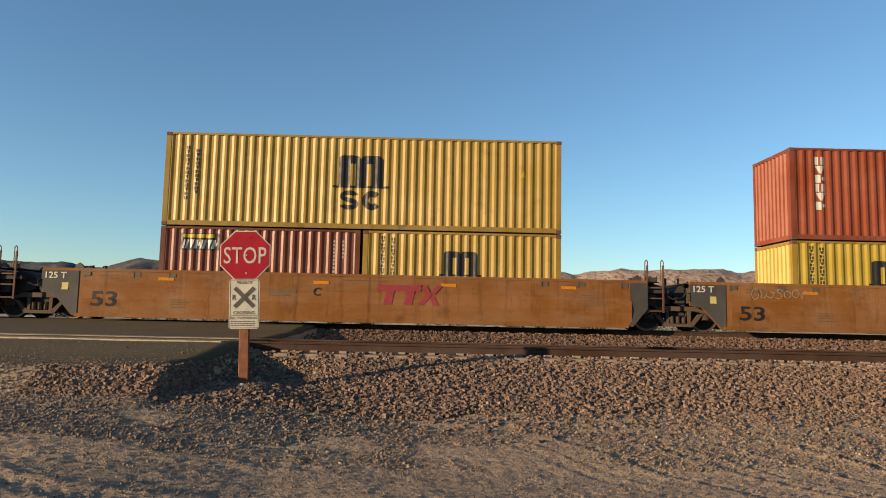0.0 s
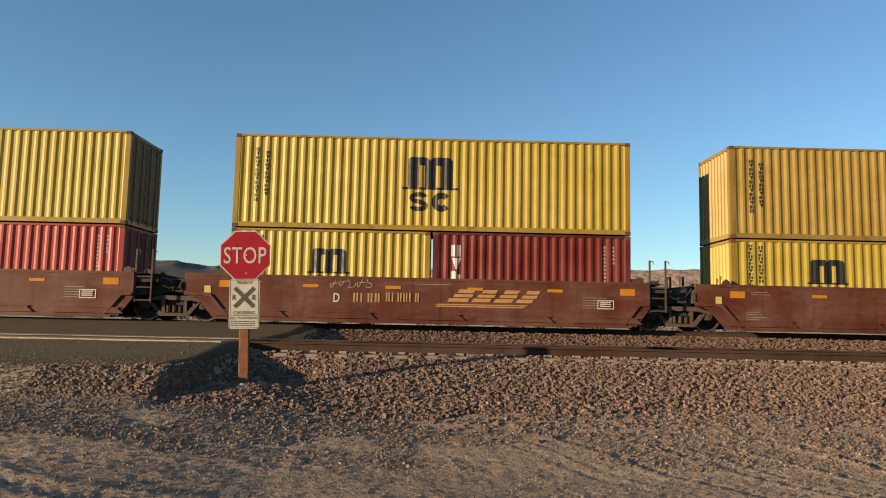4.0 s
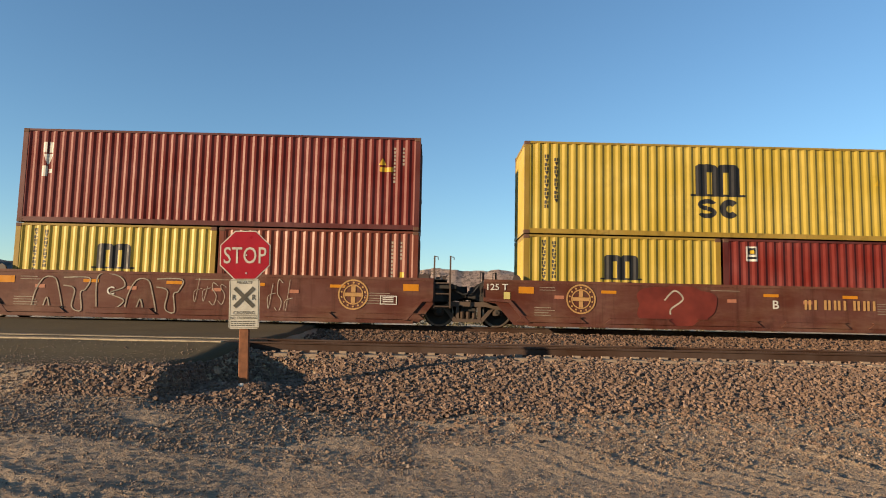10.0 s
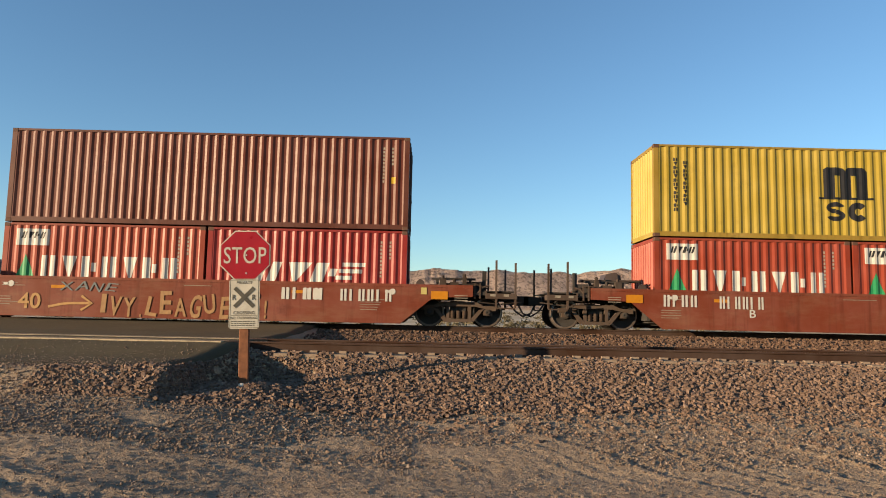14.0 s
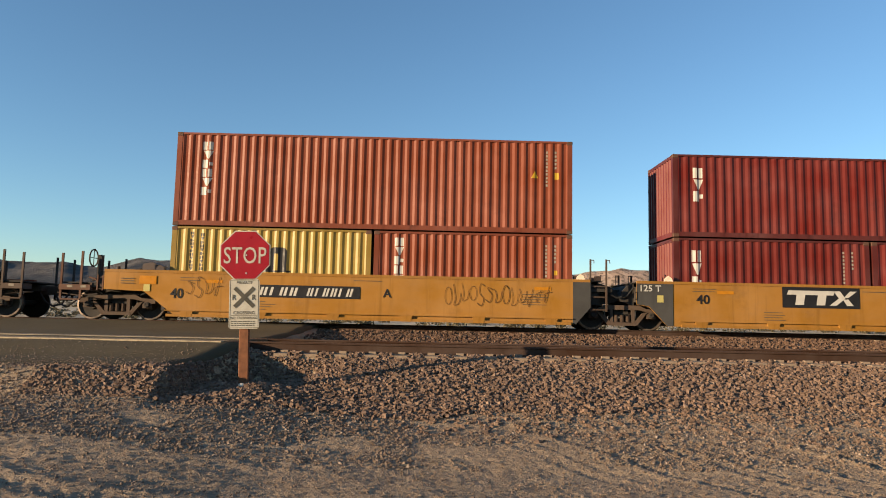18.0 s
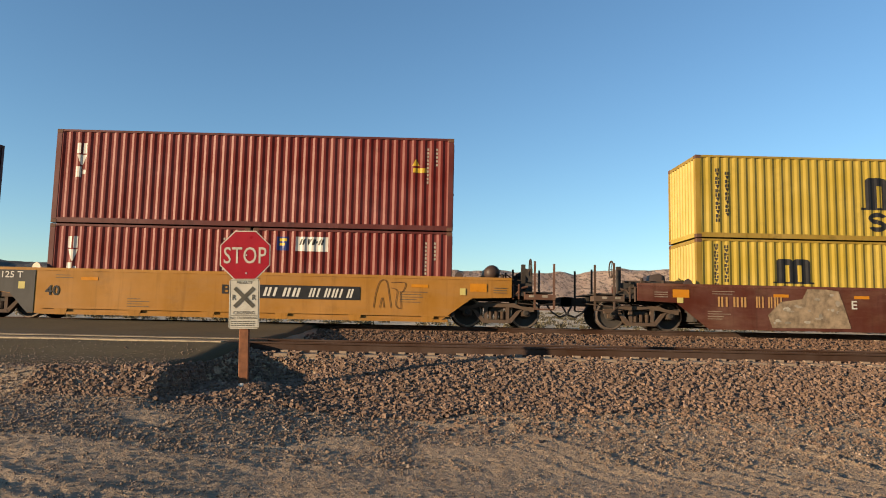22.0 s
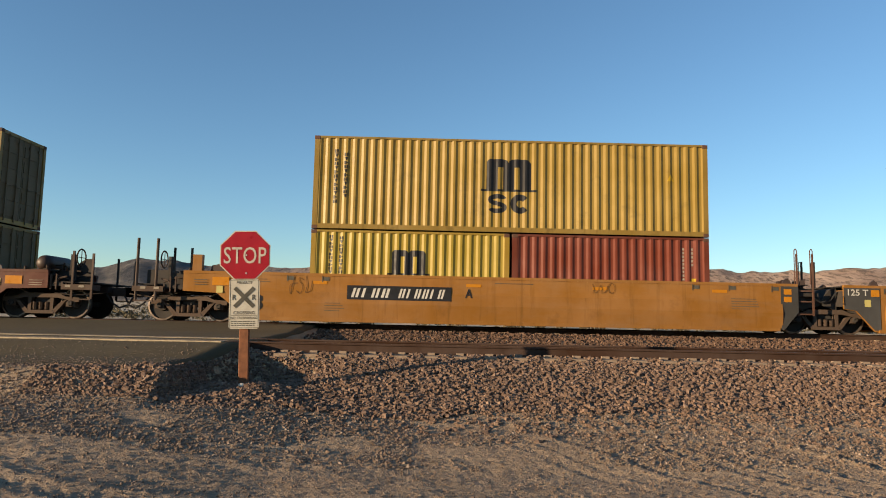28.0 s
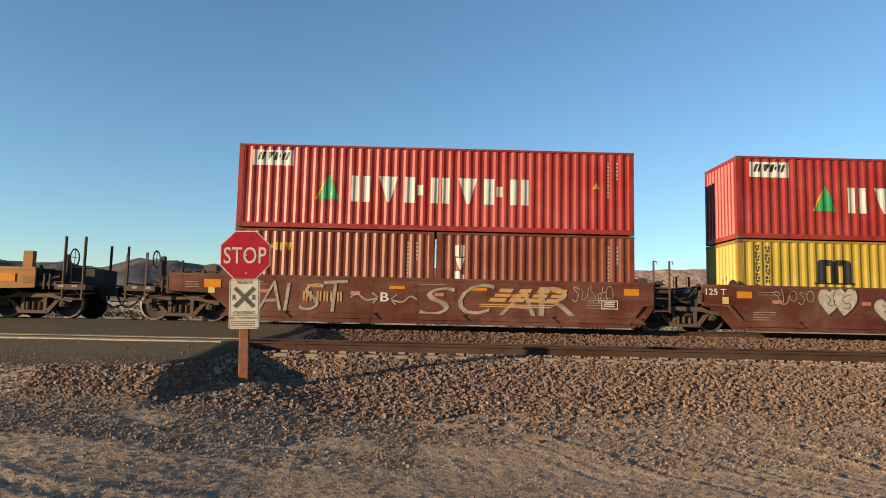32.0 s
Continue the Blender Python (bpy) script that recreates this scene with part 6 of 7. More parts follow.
def side_mark(car, style, kind, arg, x, z, w, h):
    """One painted mark on the side of a wagon."""
    seed = int(abs(x * 37 + z * 91 + w * 13) * 10)
    put = lambda name, polys, mat, lift=0.0, label="": paint_part(name, polys, mat, car, style, lift, label)
    if kind == "text":
        txt, mat = arg.split()
        text_part(txt, x, z, w, h, mat, car, style, f"painted {'number' if txt.isdigit() else 'letter'} {txt}")
    elif kind == "row":
        n, mat = arg.split()
        put("block_marking", blocks_up(x, z, w, h, int(n)), mat, 0, "row of plain painted blocks")
    elif kind == "print":
        put("stencil", [quad(x, z + h * 0.55, w * 0.95, h * 0.3), quad(x + 0.04, z, w * 0.7, h * 0.22)], "sign_dark", 0, "small stencilled print")
    elif kind == "plate":
        put("number_panel", [quad(x, z, w, h)], "black", 0, "black panel with white blocks")
        put("block_marking", blocks_up(x + 0.12 * w / 3, z + 0.16 * h, w * 0.38, h * 0.66, 4, 0.18 * h) + blocks_up(x + 0.49 * w, z + 0.16 * h, w * 0.45, h * 0.66, 6, 0.18 * h), "white", 0.003)
    elif kind in ("tlogo", "tpanel"):
        mat = arg or "white"
        if kind == "tpanel":
            put("emblem_panel", [quad(x, z, w, h)], "black", 0, "black emblem panel")
            x, z, w, h, mat = x + 0.06 * w, z + 0.14 * h, w * 0.86, h * 0.70, "white"
        b = h * 0.3
        sl = 0.12 * h
        polys = [quad(x, z + h - b, w * 0.70, b, sl), quad(x + 0.12 * w, z, 0.13 * w, h - b, sl), quad(x + 0.44 * w, z, 0.13 * w, h - b, sl)]
        polys += [[(x + 0.64 * w, z), (x + 0.74 * w, z), (x + 0.88 * w, z + 0.5 * h), (x + 0.78 * w, z + 0.5 * h)], [(x + 0.78 * w, z + 0.5 * h), (x + 0.88 * w, z + 0.5 * h), (x + 0.80 * w, z + h), (x + 0.70 * w, z + h)], [(x + 0.90 * w, z), (x + w, z), (x + 0.92 * w, z + 0.45 * h), (x + 0.84 * w, z + 0.42 * h)], [(x + 0.86 * w, z + 0.58 * h), (x + 0.92 * w, z + 0.54 * h), (x + 1.05 * w, z + h), (x + 0.95 * w, z + h)]]
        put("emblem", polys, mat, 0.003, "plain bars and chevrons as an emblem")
    elif kind == "swoosh":
        polys = [quad(x, z, w * 0.86, 0.07 * h, 0.1), quad(x - 0.0, z + 0.11 * h, w * 0.90, 0.06 * h, 0.1)]
        for i, (a, b) in enumerate(((0.12, 0.20), (0.36, 0.18), (0.58, 0.18), (0.80, 0.16))):
            polys += [quad(x + a * w, z + 0.30 * h, b * w, 0.20 * h, 0.12 * h), quad(x + (a + 0.02) * w + 0.2 * h, z + 0.56 * h, b * w * 0.95, 0.17 * h, 0.1 * h), quad(x + (a + 0.03) * w + 0.4 * h, z + 0.80 * h, b * w * 0.8, 0.20 * h, 0.12 * h)]
        put("swoosh_emblem", polys, arg, 0.0, "faded tan striped emblem")
    elif kind == "roundel":
        cx, cz, r = x + w / 2, z + h / 2, h / 2
        polys = hoop(cx, cz, r * 0.90, r) + hoop(cx, cz, r * 0.58, r * 0.66)
        polys += [quad(cx - 0.14 * r, cz - 0.56 * r, 0.28 * r, 0.42 * r), quad(cx - 0.14 * r, cz + 0.14 * r, 0.28 * r, 0.42 * r), quad(cx - 0.56 * r, cz - 0.12 * r, 1.12 * r, 0.24 * r)]
        put("roundel", polys, arg, 0.0, "faded round emblem with a cross")
        n = 14
        dots = []
        for i in range(n):
            a = 2 * math.pi * (i + 0.5) / n
            dots.append(disc(cx + 0.78 * r * math.cos(a), cz + 0.78 * r * math.sin(a), 0.07 * r, 6))
        put("roundel_ring", dots, arg)
    elif kind == "roundel_full":
        cx, cz, r = x + w / 2, z + h / 2, h / 2
        put("roundel", [disc(cx, cz, r)], "chalk_spray", 0.0, "pale round emblem with a brown cross")
        polys = [quad(cx + sx * 0.34 * r - 0.16 * r, cz + sz * 0.34 * r - 0.16 * r, 0.32 * r, 0.32 * r) for sx in (-1, 1) for sz in (-1, 1)]
        polys += hoop(cx, cz, 0.60 * r, 0.645 * r, 24)
        for i in range(16):
            a = 2 * math.pi * (i + 0.5) / 16
            polys.append(disc(cx + 0.80 * r * math.cos(a), cz + 0.80 * r * math.sin(a), 0.065 * r, 6))
        put("roundel_cross", polys, "car_brown", 0.003)
    elif kind == "scribble":
        for stroke in scrawl(x, z, w, h, seed, max(3, int(w / 0.24)), 0.018):
            put("graffiti", stroke, SPRAY[arg] if arg != "white" else "chalk_spray", 0.002, f"thin {arg} spray-painted scribble")
    elif kind == "outline":
        n = max(2, round(w / 0.85))
        for strokes in hollow_letters(x, z, w, h, seed, n, 0.035 if arg == "white" else 0.024):
            put("graffiti", strokes, "thin_spray" if arg == "white" else SPRAY[arg], 0.002, f"large {arg} spray-painted outline")
    elif kind == "loops":           # a row of thin drawn loops under a zigzag
        for i in range(3):
            cx, r = x + w * (0.2 + 0.3 * i), w * 0.16
            knots = [(cx + r * math.cos(0.8 * k + i), z + 0.32 * h + 0.3 * h * math.sin(0.8 * k + i)) for k in range(9)]
            put("graffiti", ribbon(curve_through(knots), 0.022), SPRAY[arg], 0.002, "thin dark spray-painted loop")
        put("graffiti", ribbon([(x + w * 0.12 * k, z + h * (0.72 if k % 2 else 1.0)) for k in range(8)], 0.022), SPRAY[arg], 0.002, "thin dark spray-painted zigzag")
    elif kind == "bubble":
        rng = random.Random(seed)
        body = "chalk_spray" if arg == "white" else SPRAY[arg]
        edge = "white" if arg == "teal" else "sign_dark"
        n = max(2, round(w / 0.62))
        for i in range(n):          # swollen bodies that taper to a point, with a hook drawn inside each
            bw = w / n * 1.22
            bx = x + (w - bw) * i / (n - 1)
            hh = h * rng.uniform(0.84, 1.0)
            bz = z + (h - hh) * rng.random()
            pts = curve_through([(bx + bw * u, bz + hh * v) for u, v in ((0.42, 0), (0.80, 0.30), (1.0, 0.62), (0.92, 0.92), (0.62, 0.98), (0.50, 0.86), (0.30, 1.0), (0.06, 0.86), (0.0, 0.55), (0.20, 0.24), (0.42, 0))], 4)[:-1]
            put("graffiti", [pts], body, 0.002 + 0.0015 * i, f"swollen {arg} spray-painted shape")
            put("graffiti_edge", ribbon(pts + pts[:2], 0.024), edge, 0.0027 + 0.0015 * i)
            hook = [(0.72, 0.78), (0.40, 0.66), (0.42, 0.48), (0.68, 0.44), (0.62, 0.28), (0.36, 0.30)] if i % 2 else [(0.30, 0.74), (0.52, 0.58), (0.40, 0.40), (0.62, 0.36), (0.70, 0.58)]
            put("graffiti_line", ribbon(curve_through([(bx + bw * u, bz + hh * v) for u, v in hook]), 0.024), edge, 0.012)
    elif kind == "throwup":         # one swollen silhouette with lines drawn inside it
        shape, body, edge = arg.split()
        outline, lines = THROWUPS[shape]
        at = lambda p: (x + p[0] * w / 100, z + p[1] * h / 100)
        pts = curve_through([at(p) for p in outline] + [at(outline[0])], 4)[:-1]
        rim = 0.05 if edge == "white" else 0.028
        put("graffiti", [pts], body, 0.004, "swollen spray-painted letters")
        put("graffiti_edge", ribbon(pts + pts[:2], rim), edge, 0.007, "outline of the sprayed letters")
        for line in lines:
            put("graffiti_line", ribbon(curve_through([at(p) for p in line]), rim * 0.85), edge, 0.010)
    elif kind == "tag":             # thin letters from a spray can
        txt, mat = arg.split()
        rng, cx = random.Random(seed), x
        for i, c in enumerate(txt):
            cw = w / len(txt)
            me, lw = letters(c, h * rng.uniform(0.85, 1.0), mat, rng.uniform(0.0, 0.3), 1.0, -0.012 if h > 0.5 else 0.0)
            hang("graffiti", me, car, "spray-painted letter " + c, Matrix.Translation((cx, -SIDE - 0.013 - 0.0004 * i, z + h * rng.uniform(-0.05, 0.05))) @ Matrix.Rotation(rng.uniform(-0.12, 0.12), 4, "Y") @ Matrix.Diagonal((cw * (0.35 if c == "I" else 0.94) / lw, 1, 1, 1)))
            cx += cw * (0.6 if c == "I" else 1.0)
    elif kind == "patch":
        rng = random.Random(seed)
        put("worn_patch", [[(x + 0.05 * w, z), (x + w, z + 0.02 * h), (x + 0.93 * w, z + 0.5 * h), (x + 0.86 * w, z + 0.9 * h), (x + 0.5 * w, z + h), (x + 0.42 * w, z + 0.7 * h), (x + 0.16 * w, z + 0.62 * h), (x, z + 0.3 * h)]], "buffed", 0, "scuffed pale buffed patch")
        for i in range(30):
            px, pz = x + rng.uniform(0.06, 0.86) * w, z + rng.uniform(0.04, 0.52 if i % 2 else 0.8) * h
            if pz > z + 0.55 * h and px < x + 0.45 * w:
                continue
            put("worn_patch", [fat_shape(px, pz, w * rng.uniform(0.02, 0.09), h * rng.uniform(0.03, 0.10), rng)], ("thin_spray", "chalk_spray", "buffed", "thin_spray")[i % 4], 0, "scuffed pale paint fleck")
    elif kind == "spray":
        rng = random.Random(seed)
        for i in range(5):
            a = 1.257 * i
            put("graffiti", [fat_shape(x + w * (0.18 + 0.16 * math.cos(a)), z + h * (0.12 + 0.12 * math.sin(a)), w * 0.64, h * 0.76, rng)], "red_spray", 0.0, "dull red spray-painted patch")
        put("graffiti_line", ribbon(curve_through([(x + 0.36 * w, z + 0.62 * h), (x + 0.48 * w, z + 0.86 * h), (x + 0.58 * w, z + 0.66 * h), (x + 0.44 * w, z + 0.42 * h), (x + 0.43 * w, z + 0.28 * h)]), 0.05), "chalk_spray", 0.004, "pale spray-painted hook")
    elif kind == "arrow":
        put("graffiti", ribbon(curve_through([(x, z + 0.2 * h), (x + 0.4 * w, z + 0.45 * h), (x + 0.95 * w, z + 0.5 * h)]), 0.07) + ribbon([(x + 0.75 * w, z + h), (x + w, z + 0.5 * h), (x + 0.75 * w, z)], 0.07), "tan_mark", 0.002, "tan spray-painted arrow")
    elif kind == "wave":
        k = 1 if arg == "right" else -1
        at = lambda u, v: (x + (u if k > 0 else 1 - u) * w, z + v * h)
        put("graffiti", ribbon(curve_through([at(0, 0.55), at(0.25, 0.85), at(0.55, 0.3), at(1.0, 0.5)]), 0.05) + ribbon([at(0.75, 1.0), at(1.0, 0.5), at(0.78, 0.0)], 0.05), "thin_spray", 0.002, "pale spray-painted wavy arrow")
    elif kind == "graf":
        rng, cx = random.Random(seed), x
        for c in arg:
            if c == " ":
                cx += w * 0.13
                continue
            me, wide = letters(c, h * (0.14 if c == "." else rng.uniform(0.8, 1.05)), "tan_spray", rng.uniform(-0.1, 0.25), 1.05, 0.02)
            cw = w / (len(arg) + 0.3) * (0.5 if c == "I" else 0.3 if c == "!" else 0.14 if c == "." else 0.95)
            hang("graffiti", me, car, "tan spray-painted letter " + c, Matrix.Translation((cx, -SIDE - 0.014, z + h * rng.uniform(-0.12, 0.1))) @ Matrix.Rotation(rng.uniform(-0.16, 0.16), 4, "Y") @ Matrix.Diagonal((cw / wide, 1, 1, 1)))
            cx += cw + w * 0.02
    elif kind == "word":
        rng = random.Random(seed)
        for i, (a, dz, b, hh) in enumerate(((-1.85, 0.35, 0.45, 0.5), (-1.0, 0.05, 0.85, 0.95), (-0.45, 0.0, 0.6, 0.8), (8.35, 0.05, 0.55, 0.9), (8.75, 0.55, 0.45, 0.6), (9.45, 0.0, 0.5, 0.4), (9.75, 0.75, 0.4, 0.4), (10.75, 0.3, 0.6, 0.45))):
            put("graffiti", [fat_shape(x + a, z + dz, b, hh, rng)], "peach_spray", 0.14 + 0.002 * i, "peach spray-painted cloud")
        for mat, dx, dz, k, lift, label in (("teal_shadow", -0.13, -0.01, 1.0, 0.016, "dark outline of the large word"), ("teal_shadow", -0.02, -0.01, 1.0, 0.0163, ""), ("cream_spray", 0.02, 0.0, 1.0, 0.018, "cream edge of the large word"), ("cream_spray", 0.21, 0.0, 1.0, 0.0183, ""), ("mint_spray", 0.06, 0.03, 0.95, 0.020, "large mint-green spray-painted word"), ("mint_spray", 0.11, 0.03, 0.95, 0.0203, ""), ("mint_spray", 0.16, 0.03, 0.95, 0.0206, "")):
            me, wide = letters(arg, h * k, mat, 0.0, 1.1, 0.0)
            hang("graffiti", me, car, label, Matrix.Translation((x + dx, -SIDE - 0.070 - lift * 0.5, z + dz)) @ Matrix.Diagonal((w * 0.97 / wide, 1, 1, 1)))


def blocks_up(x, z, w, h, n, slant=0.0):
    """A row of plain bars, z upward."""
    out = []
    for i in range(n):
        bx, bw = x + i * w / n, w / n
        out.append(quad(bx, z, bw * 0.26, h, slant))
        if i % 3 != 1:
            out.append(quad(bx + bw * 0.42, z, bw * 0.26, h, slant))
    return out


def common_marks(car, index, style, half):
    """Reflectors, placards and stencils that the wagons of a kind share; x from the left end of the container."""
    put = lambda name, polys, mat, label="": paint_part(name, polys, mat, car, style, 0.0, label)
    st = STYLE[style]
    a, top = -half, st["top"]
    zr = top - 0.30
    if style in ("brown40", "plain_brown40", "red40"):
        for x in [x for x, end in ((a - 0.18, "left_end"), (half - 0.42, "right_end")) if car[end] == "joint"]:
            put("end_reflector", [quad(x, zr - 0.02, 0.46, 0.20)], "reflector", "amber reflector plate")
        for x in (2.3, 4.75, 7.2, 9.6) if style != "red40" else (1.9, 9.0):
            put("reflector", [quad(a + x, zr + 0.03, 0.46, 0.09)], "reflector", "amber reflector strip")
        if style == "brown40" and index > 7:
            for x in (0.9, 3.6, 6.1, 8.4):
                put("faded_reflector", [quad(a + x, zr - 0.16, 0.28, 0.10)], "salmon", "faded reflector strip")
    elif style == "orange40":
        for x in (1.2, 11.0):
            put("reflector", [quad(a + x, zr + 0.03, 0.5, 0.09)], "reflector", "amber reflector strip")
    else:
        for x in (2.2, 6.8, 10.6, 14.2):
            put("reflector", [quad(a + x, zr + 0.06, 0.46, 0.09)], "reflector", "amber reflector strip")
        for k, x in enumerate((-0.02, 1.45, 2.5, 13.6, 14.7, 16.0)):
            put("height_mark", [quad(a + x, zr + 0.12, 0.03, 0.17), quad(a + x + 0.05, zr + 0.16, 0.17, 0.11)], "sign_dark", "small dark painted mark")
    put("placard", [quad(a - 0.62, 0.86, 0.19, 0.21)], "pale_yellow" if style != "red40" else "white", "pale square placard")
    ink = "sign_dark" if style in ("ochre53", "old_ochre53", "orange40") else "thin_spray"
    rng = random.Random(index * 7 + 3)
    for x, z, n, w in ((0.45, top - 0.14, 2, 0.75), (half * 2 - 1.55, top - 0.42, 5, 0.85), (0.30 if ink != "sign_dark" else 2.6, 0.62, 4, 0.7), (half - 0.5, top - 0.12, 1, 1.3)):
        for i in range(n):
            put("stencil", [quad(a + x, z - i * 0.075, w * rng.uniform(0.55, 1), 0.017)], ink, "line of small stencilled print")
    if style in ("brown40", "plain_brown40"):
        put("stencil_frame", [quad(half - 1.1, 0.62, 0.5, 0.025), quad(half - 1.1, 0.86, 0.5, 0.025), quad(half - 1.1, 0.645, 0.025, 0.215), quad(half - 0.625, 0.645, 0.025, 0.215)], "white", "framed stencil")
        put("stencil", [quad(half - 1.02, 0.69 + 0.06 * i, 0.32, 0.03) for i in range(3)], "white")
    if car["left_end"] == "joint" and style != "red40" and (style != "brown40" or index > 7):
        text_part("125 T", a - 1.12, top - 0.24, 0.62, 0.19, "white", car, style, "painted 125 T", 0.014 if style in ("ochre53", "old_ochre53", "orange40") else 0.004)
        if style == "ochre53":
            put("end_reflector", [quad(a - 0.42, top - 0.26, 0.26, 0.2)], "reflector", "amber reflector plate")
    if style == "red40":
        for x in (a + 0.72, half - 0.6):
            put("painted_mark", [disc(x, top - 0.16, 0.09, 12), quad(x - 0.22, top - 0.20, 0.16, 0.07)], "white", "small white painted mark")
    if car["left_end"] != "joint":
        put("end_reflector", [quad(a - 0.75, top - 0.34, 0.5, 0.24)], "reflector", "amber reflector plate")
        put("stencil", [quad(a - 1.30, top - 0.2 - 0.07 * i, 0.40, 0.02) for i in range(3)], ink)
    if car["right_end"] != "joint":
        put("end_reflector", [quad(half + 0.55, top - 0.36, 0.5, 0.24)], "reflector", "amber reflector plate")
        put("stencil", [quad(half + 1.25, top - 0.25 - 0.07 * i, 0.40, 0.02) for i in range(3)], ink)
        put("placard", [quad(half + 0.25, 0.95, 0.17, 0.2)], "pale_yellow", "pale square placard")


SIDE_MARKS = {}
SIDE_MARKS[1] = [
    ("text", "53 black", -1.8, 0.39, 0.76, 0.45),
    ("tlogo", "maroon_mark", 6.61, 0.62, 1.89, 0.59),
    ("text", "C black", 4.74, 0.83, 0.23, 0.25),
    ("print", "x", 3.43, 0.81, 0.84, 0.18),
]
SIDE_MARKS[2] = [
    ("text", "53 black", -1.81, 0.37, 0.75, 0.43),
    ("plate", "2", 7.79, 0.72, 3.13, 0.42),
    ("text", "A black", 7.11, 0.86, 0.22, 0.25),
    ("print", "x", 4.82, 0.72, 1.28, 0.24),
    ("scribble", "white", -1.44, 0.99, 1.72, 0.37),
]
SIDE_MARKS[3] = [
    ("row", "4 tan_mark", 1.05, 0.72, 0.84, 0.27),
    ("row", "6 tan_mark", 2.14, 0.7, 1.08, 0.29),
    ("text", "A white", 4.46, 0.67, 0.2, 0.25),
    ("swoosh", "tan_mark", 6.29, 0.59, 3.03, 0.57),
    ("scribble", "white", -0.27, 1.01, 1.97, 0.4),
]
SIDE_MARKS[4] = [
    ("row", "4 tan_mark", 4.11, 0.69, 0.88, 0.27),
    ("row", "6 tan_mark", 5.36, 0.72, 1.0, 0.27),
    ("text", "E white", 3.3, 0.72, 0.19, 0.25),
    ("tag", "ZENKO chalk_spray", 3.28, 1.04, 1.22, 0.32),
]
SIDE_MARKS[5] = [
    ("row", "4 tan_mark", 3.8, 0.68, 0.85, 0.27),
    ("row", "6 tan_mark", 4.77, 0.71, 1.04, 0.27),
    ("text", "D white", 3.21, 0.66, 0.19, 0.27),
    ("swoosh", "tan_mark", 6.24, 0.59, 3.0, 0.53),
    ("scribble", "white", 3.07, 1.08, 1.33, 0.32),
]
SIDE_MARKS[6] = [
    ("row", "4 tan_mark", 4.6, 0.69, 0.83, 0.27),
    ("row", "6 tan_mark", 5.8, 0.68, 1.01, 0.27),
]
SIDE_MARKS[7] = [
    ("row", "4 tan_mark", 1.36, 0.7, 0.84, 0.25),
    ("row", "6 tan_mark", 2.48, 0.7, 1.08, 0.27),
    ("text", "B white", 4.42, 0.7, 0.2, 0.25),
    ("swoosh", "tan_mark", 6.3, 0.6, 2.98, 0.54),
    ("tag", "ZENKO-ONESOCK chalk_spray", 1.28, 1.05, 2.85, 0.30),
]
SIDE_MARKS[8] = [
    ("row", "4 tan_mark", 1.09, 0.77, 1.25, 0.27),
    ("row", "5 white", 2.68, 0.75, 1.12, 0.27),
    ("text", "A white", 4.34, 0.76, 0.22, 0.25),
    ("roundel", "tan_mark", 9.82, 0.45, 0.93, 0.93),
]
SIDE_MARKS[9] = [
    ("text", "E white", 3.26, 0.75, 0.15, 0.27),
    ("roundel", "tan_mark", 9.86, 0.47, 0.84, 0.89),
]
SIDE_MARKS[10] = [
    ("word", "PALMRENLA", 1.12, 0.21, 8.42, 1.24),
    ("roundel", "tan_mark", 9.84, 0.45, 0.93, 0.98),
]
SIDE_MARKS[11] = [
    ("text", "C white", 3.01, 0.73, 0.22, 0.25),
    ("roundel", "tan_mark", 9.84, 0.44, 0.91, 0.91),
    ("outline", "white", 0.81, 0.26, 4.57, 1.04),
    ("scribble", "white", 5.54, 0.41, 1.0, 0.89),
    ("scribble", "white", 7.72, 0.29, 0.75, 1.01),
]
SIDE_MARKS[12] = [
    ("roundel", "tan_mark", 1.24, 0.46, 0.9, 0.89),
    ("spray", "", 3.28, 0.16, 2.55, 1.23),
    ("text", "B white", 7.47, 0.74, 0.19, 0.25),
    ("row", "8 tan_mark", 8.43, 0.74, 2.37, 0.29),
]
SIDE_MARKS[13] = [
    ("row", "4 white", 0.14, 0.71, 1.29, 0.35),
    ("row", "6 white", 1.94, 0.7, 1.33, 0.38),
    ("text", "40 tan_mark", 9.99, 0.28, 0.74, 0.47),
    ("graf", "IVY LEAGUE", 1.09, 0.18, 3.99, 0.65),
]
SIDE_MARKS[14] = [
    ("text", "40 tan_mark", 0.83, 0.3, 0.65, 0.45),
    ("throwup", "fingers cream_spray sign_dark", 1.80, 0.15, 2.42, 0.97),
    ("throwup", "round_letters cream_spray sign_dark", 7.42, 0.15, 2.31, 0.97),
]
SIDE_MARKS[15] = [
    ("text", "40 tan_mark", 0.76, 0.28, 0.66, 0.47),
    ("graf", "IVY.LEAGUERS!", 3.19, 0.16, 4.81, 0.66),
    ("arrow", "", 1.66, 0.26, 1.27, 0.42),
    ("tag", "XANE pale_blue_spray", 1.95, 0.84, 1.75, 0.28),
    ("row", "4 white", 8.52, 0.73, 1.22, 0.32),
    ("row", "4 white", 8.5, 0.72, 1.31, 0.35),
    ("row", "6 white", 10.25, 0.71, 1.6, 0.35),
]
SIDE_MARKS[16] = [
    ("row", "4 white", 0.17, 0.74, 1.09, 0.35),
    ("row", "6 white", 1.86, 0.71, 1.4, 0.37),
    ("text", "B white", 2.76, 0.46, 0.19, 0.24),
    ("text", "40 tan_mark", 9.8, 0.3, 0.75, 0.47),
]
SIDE_MARKS[17] = [
    ("scribble", "white", 7.51, 0.84, 2.62, 0.37),
]
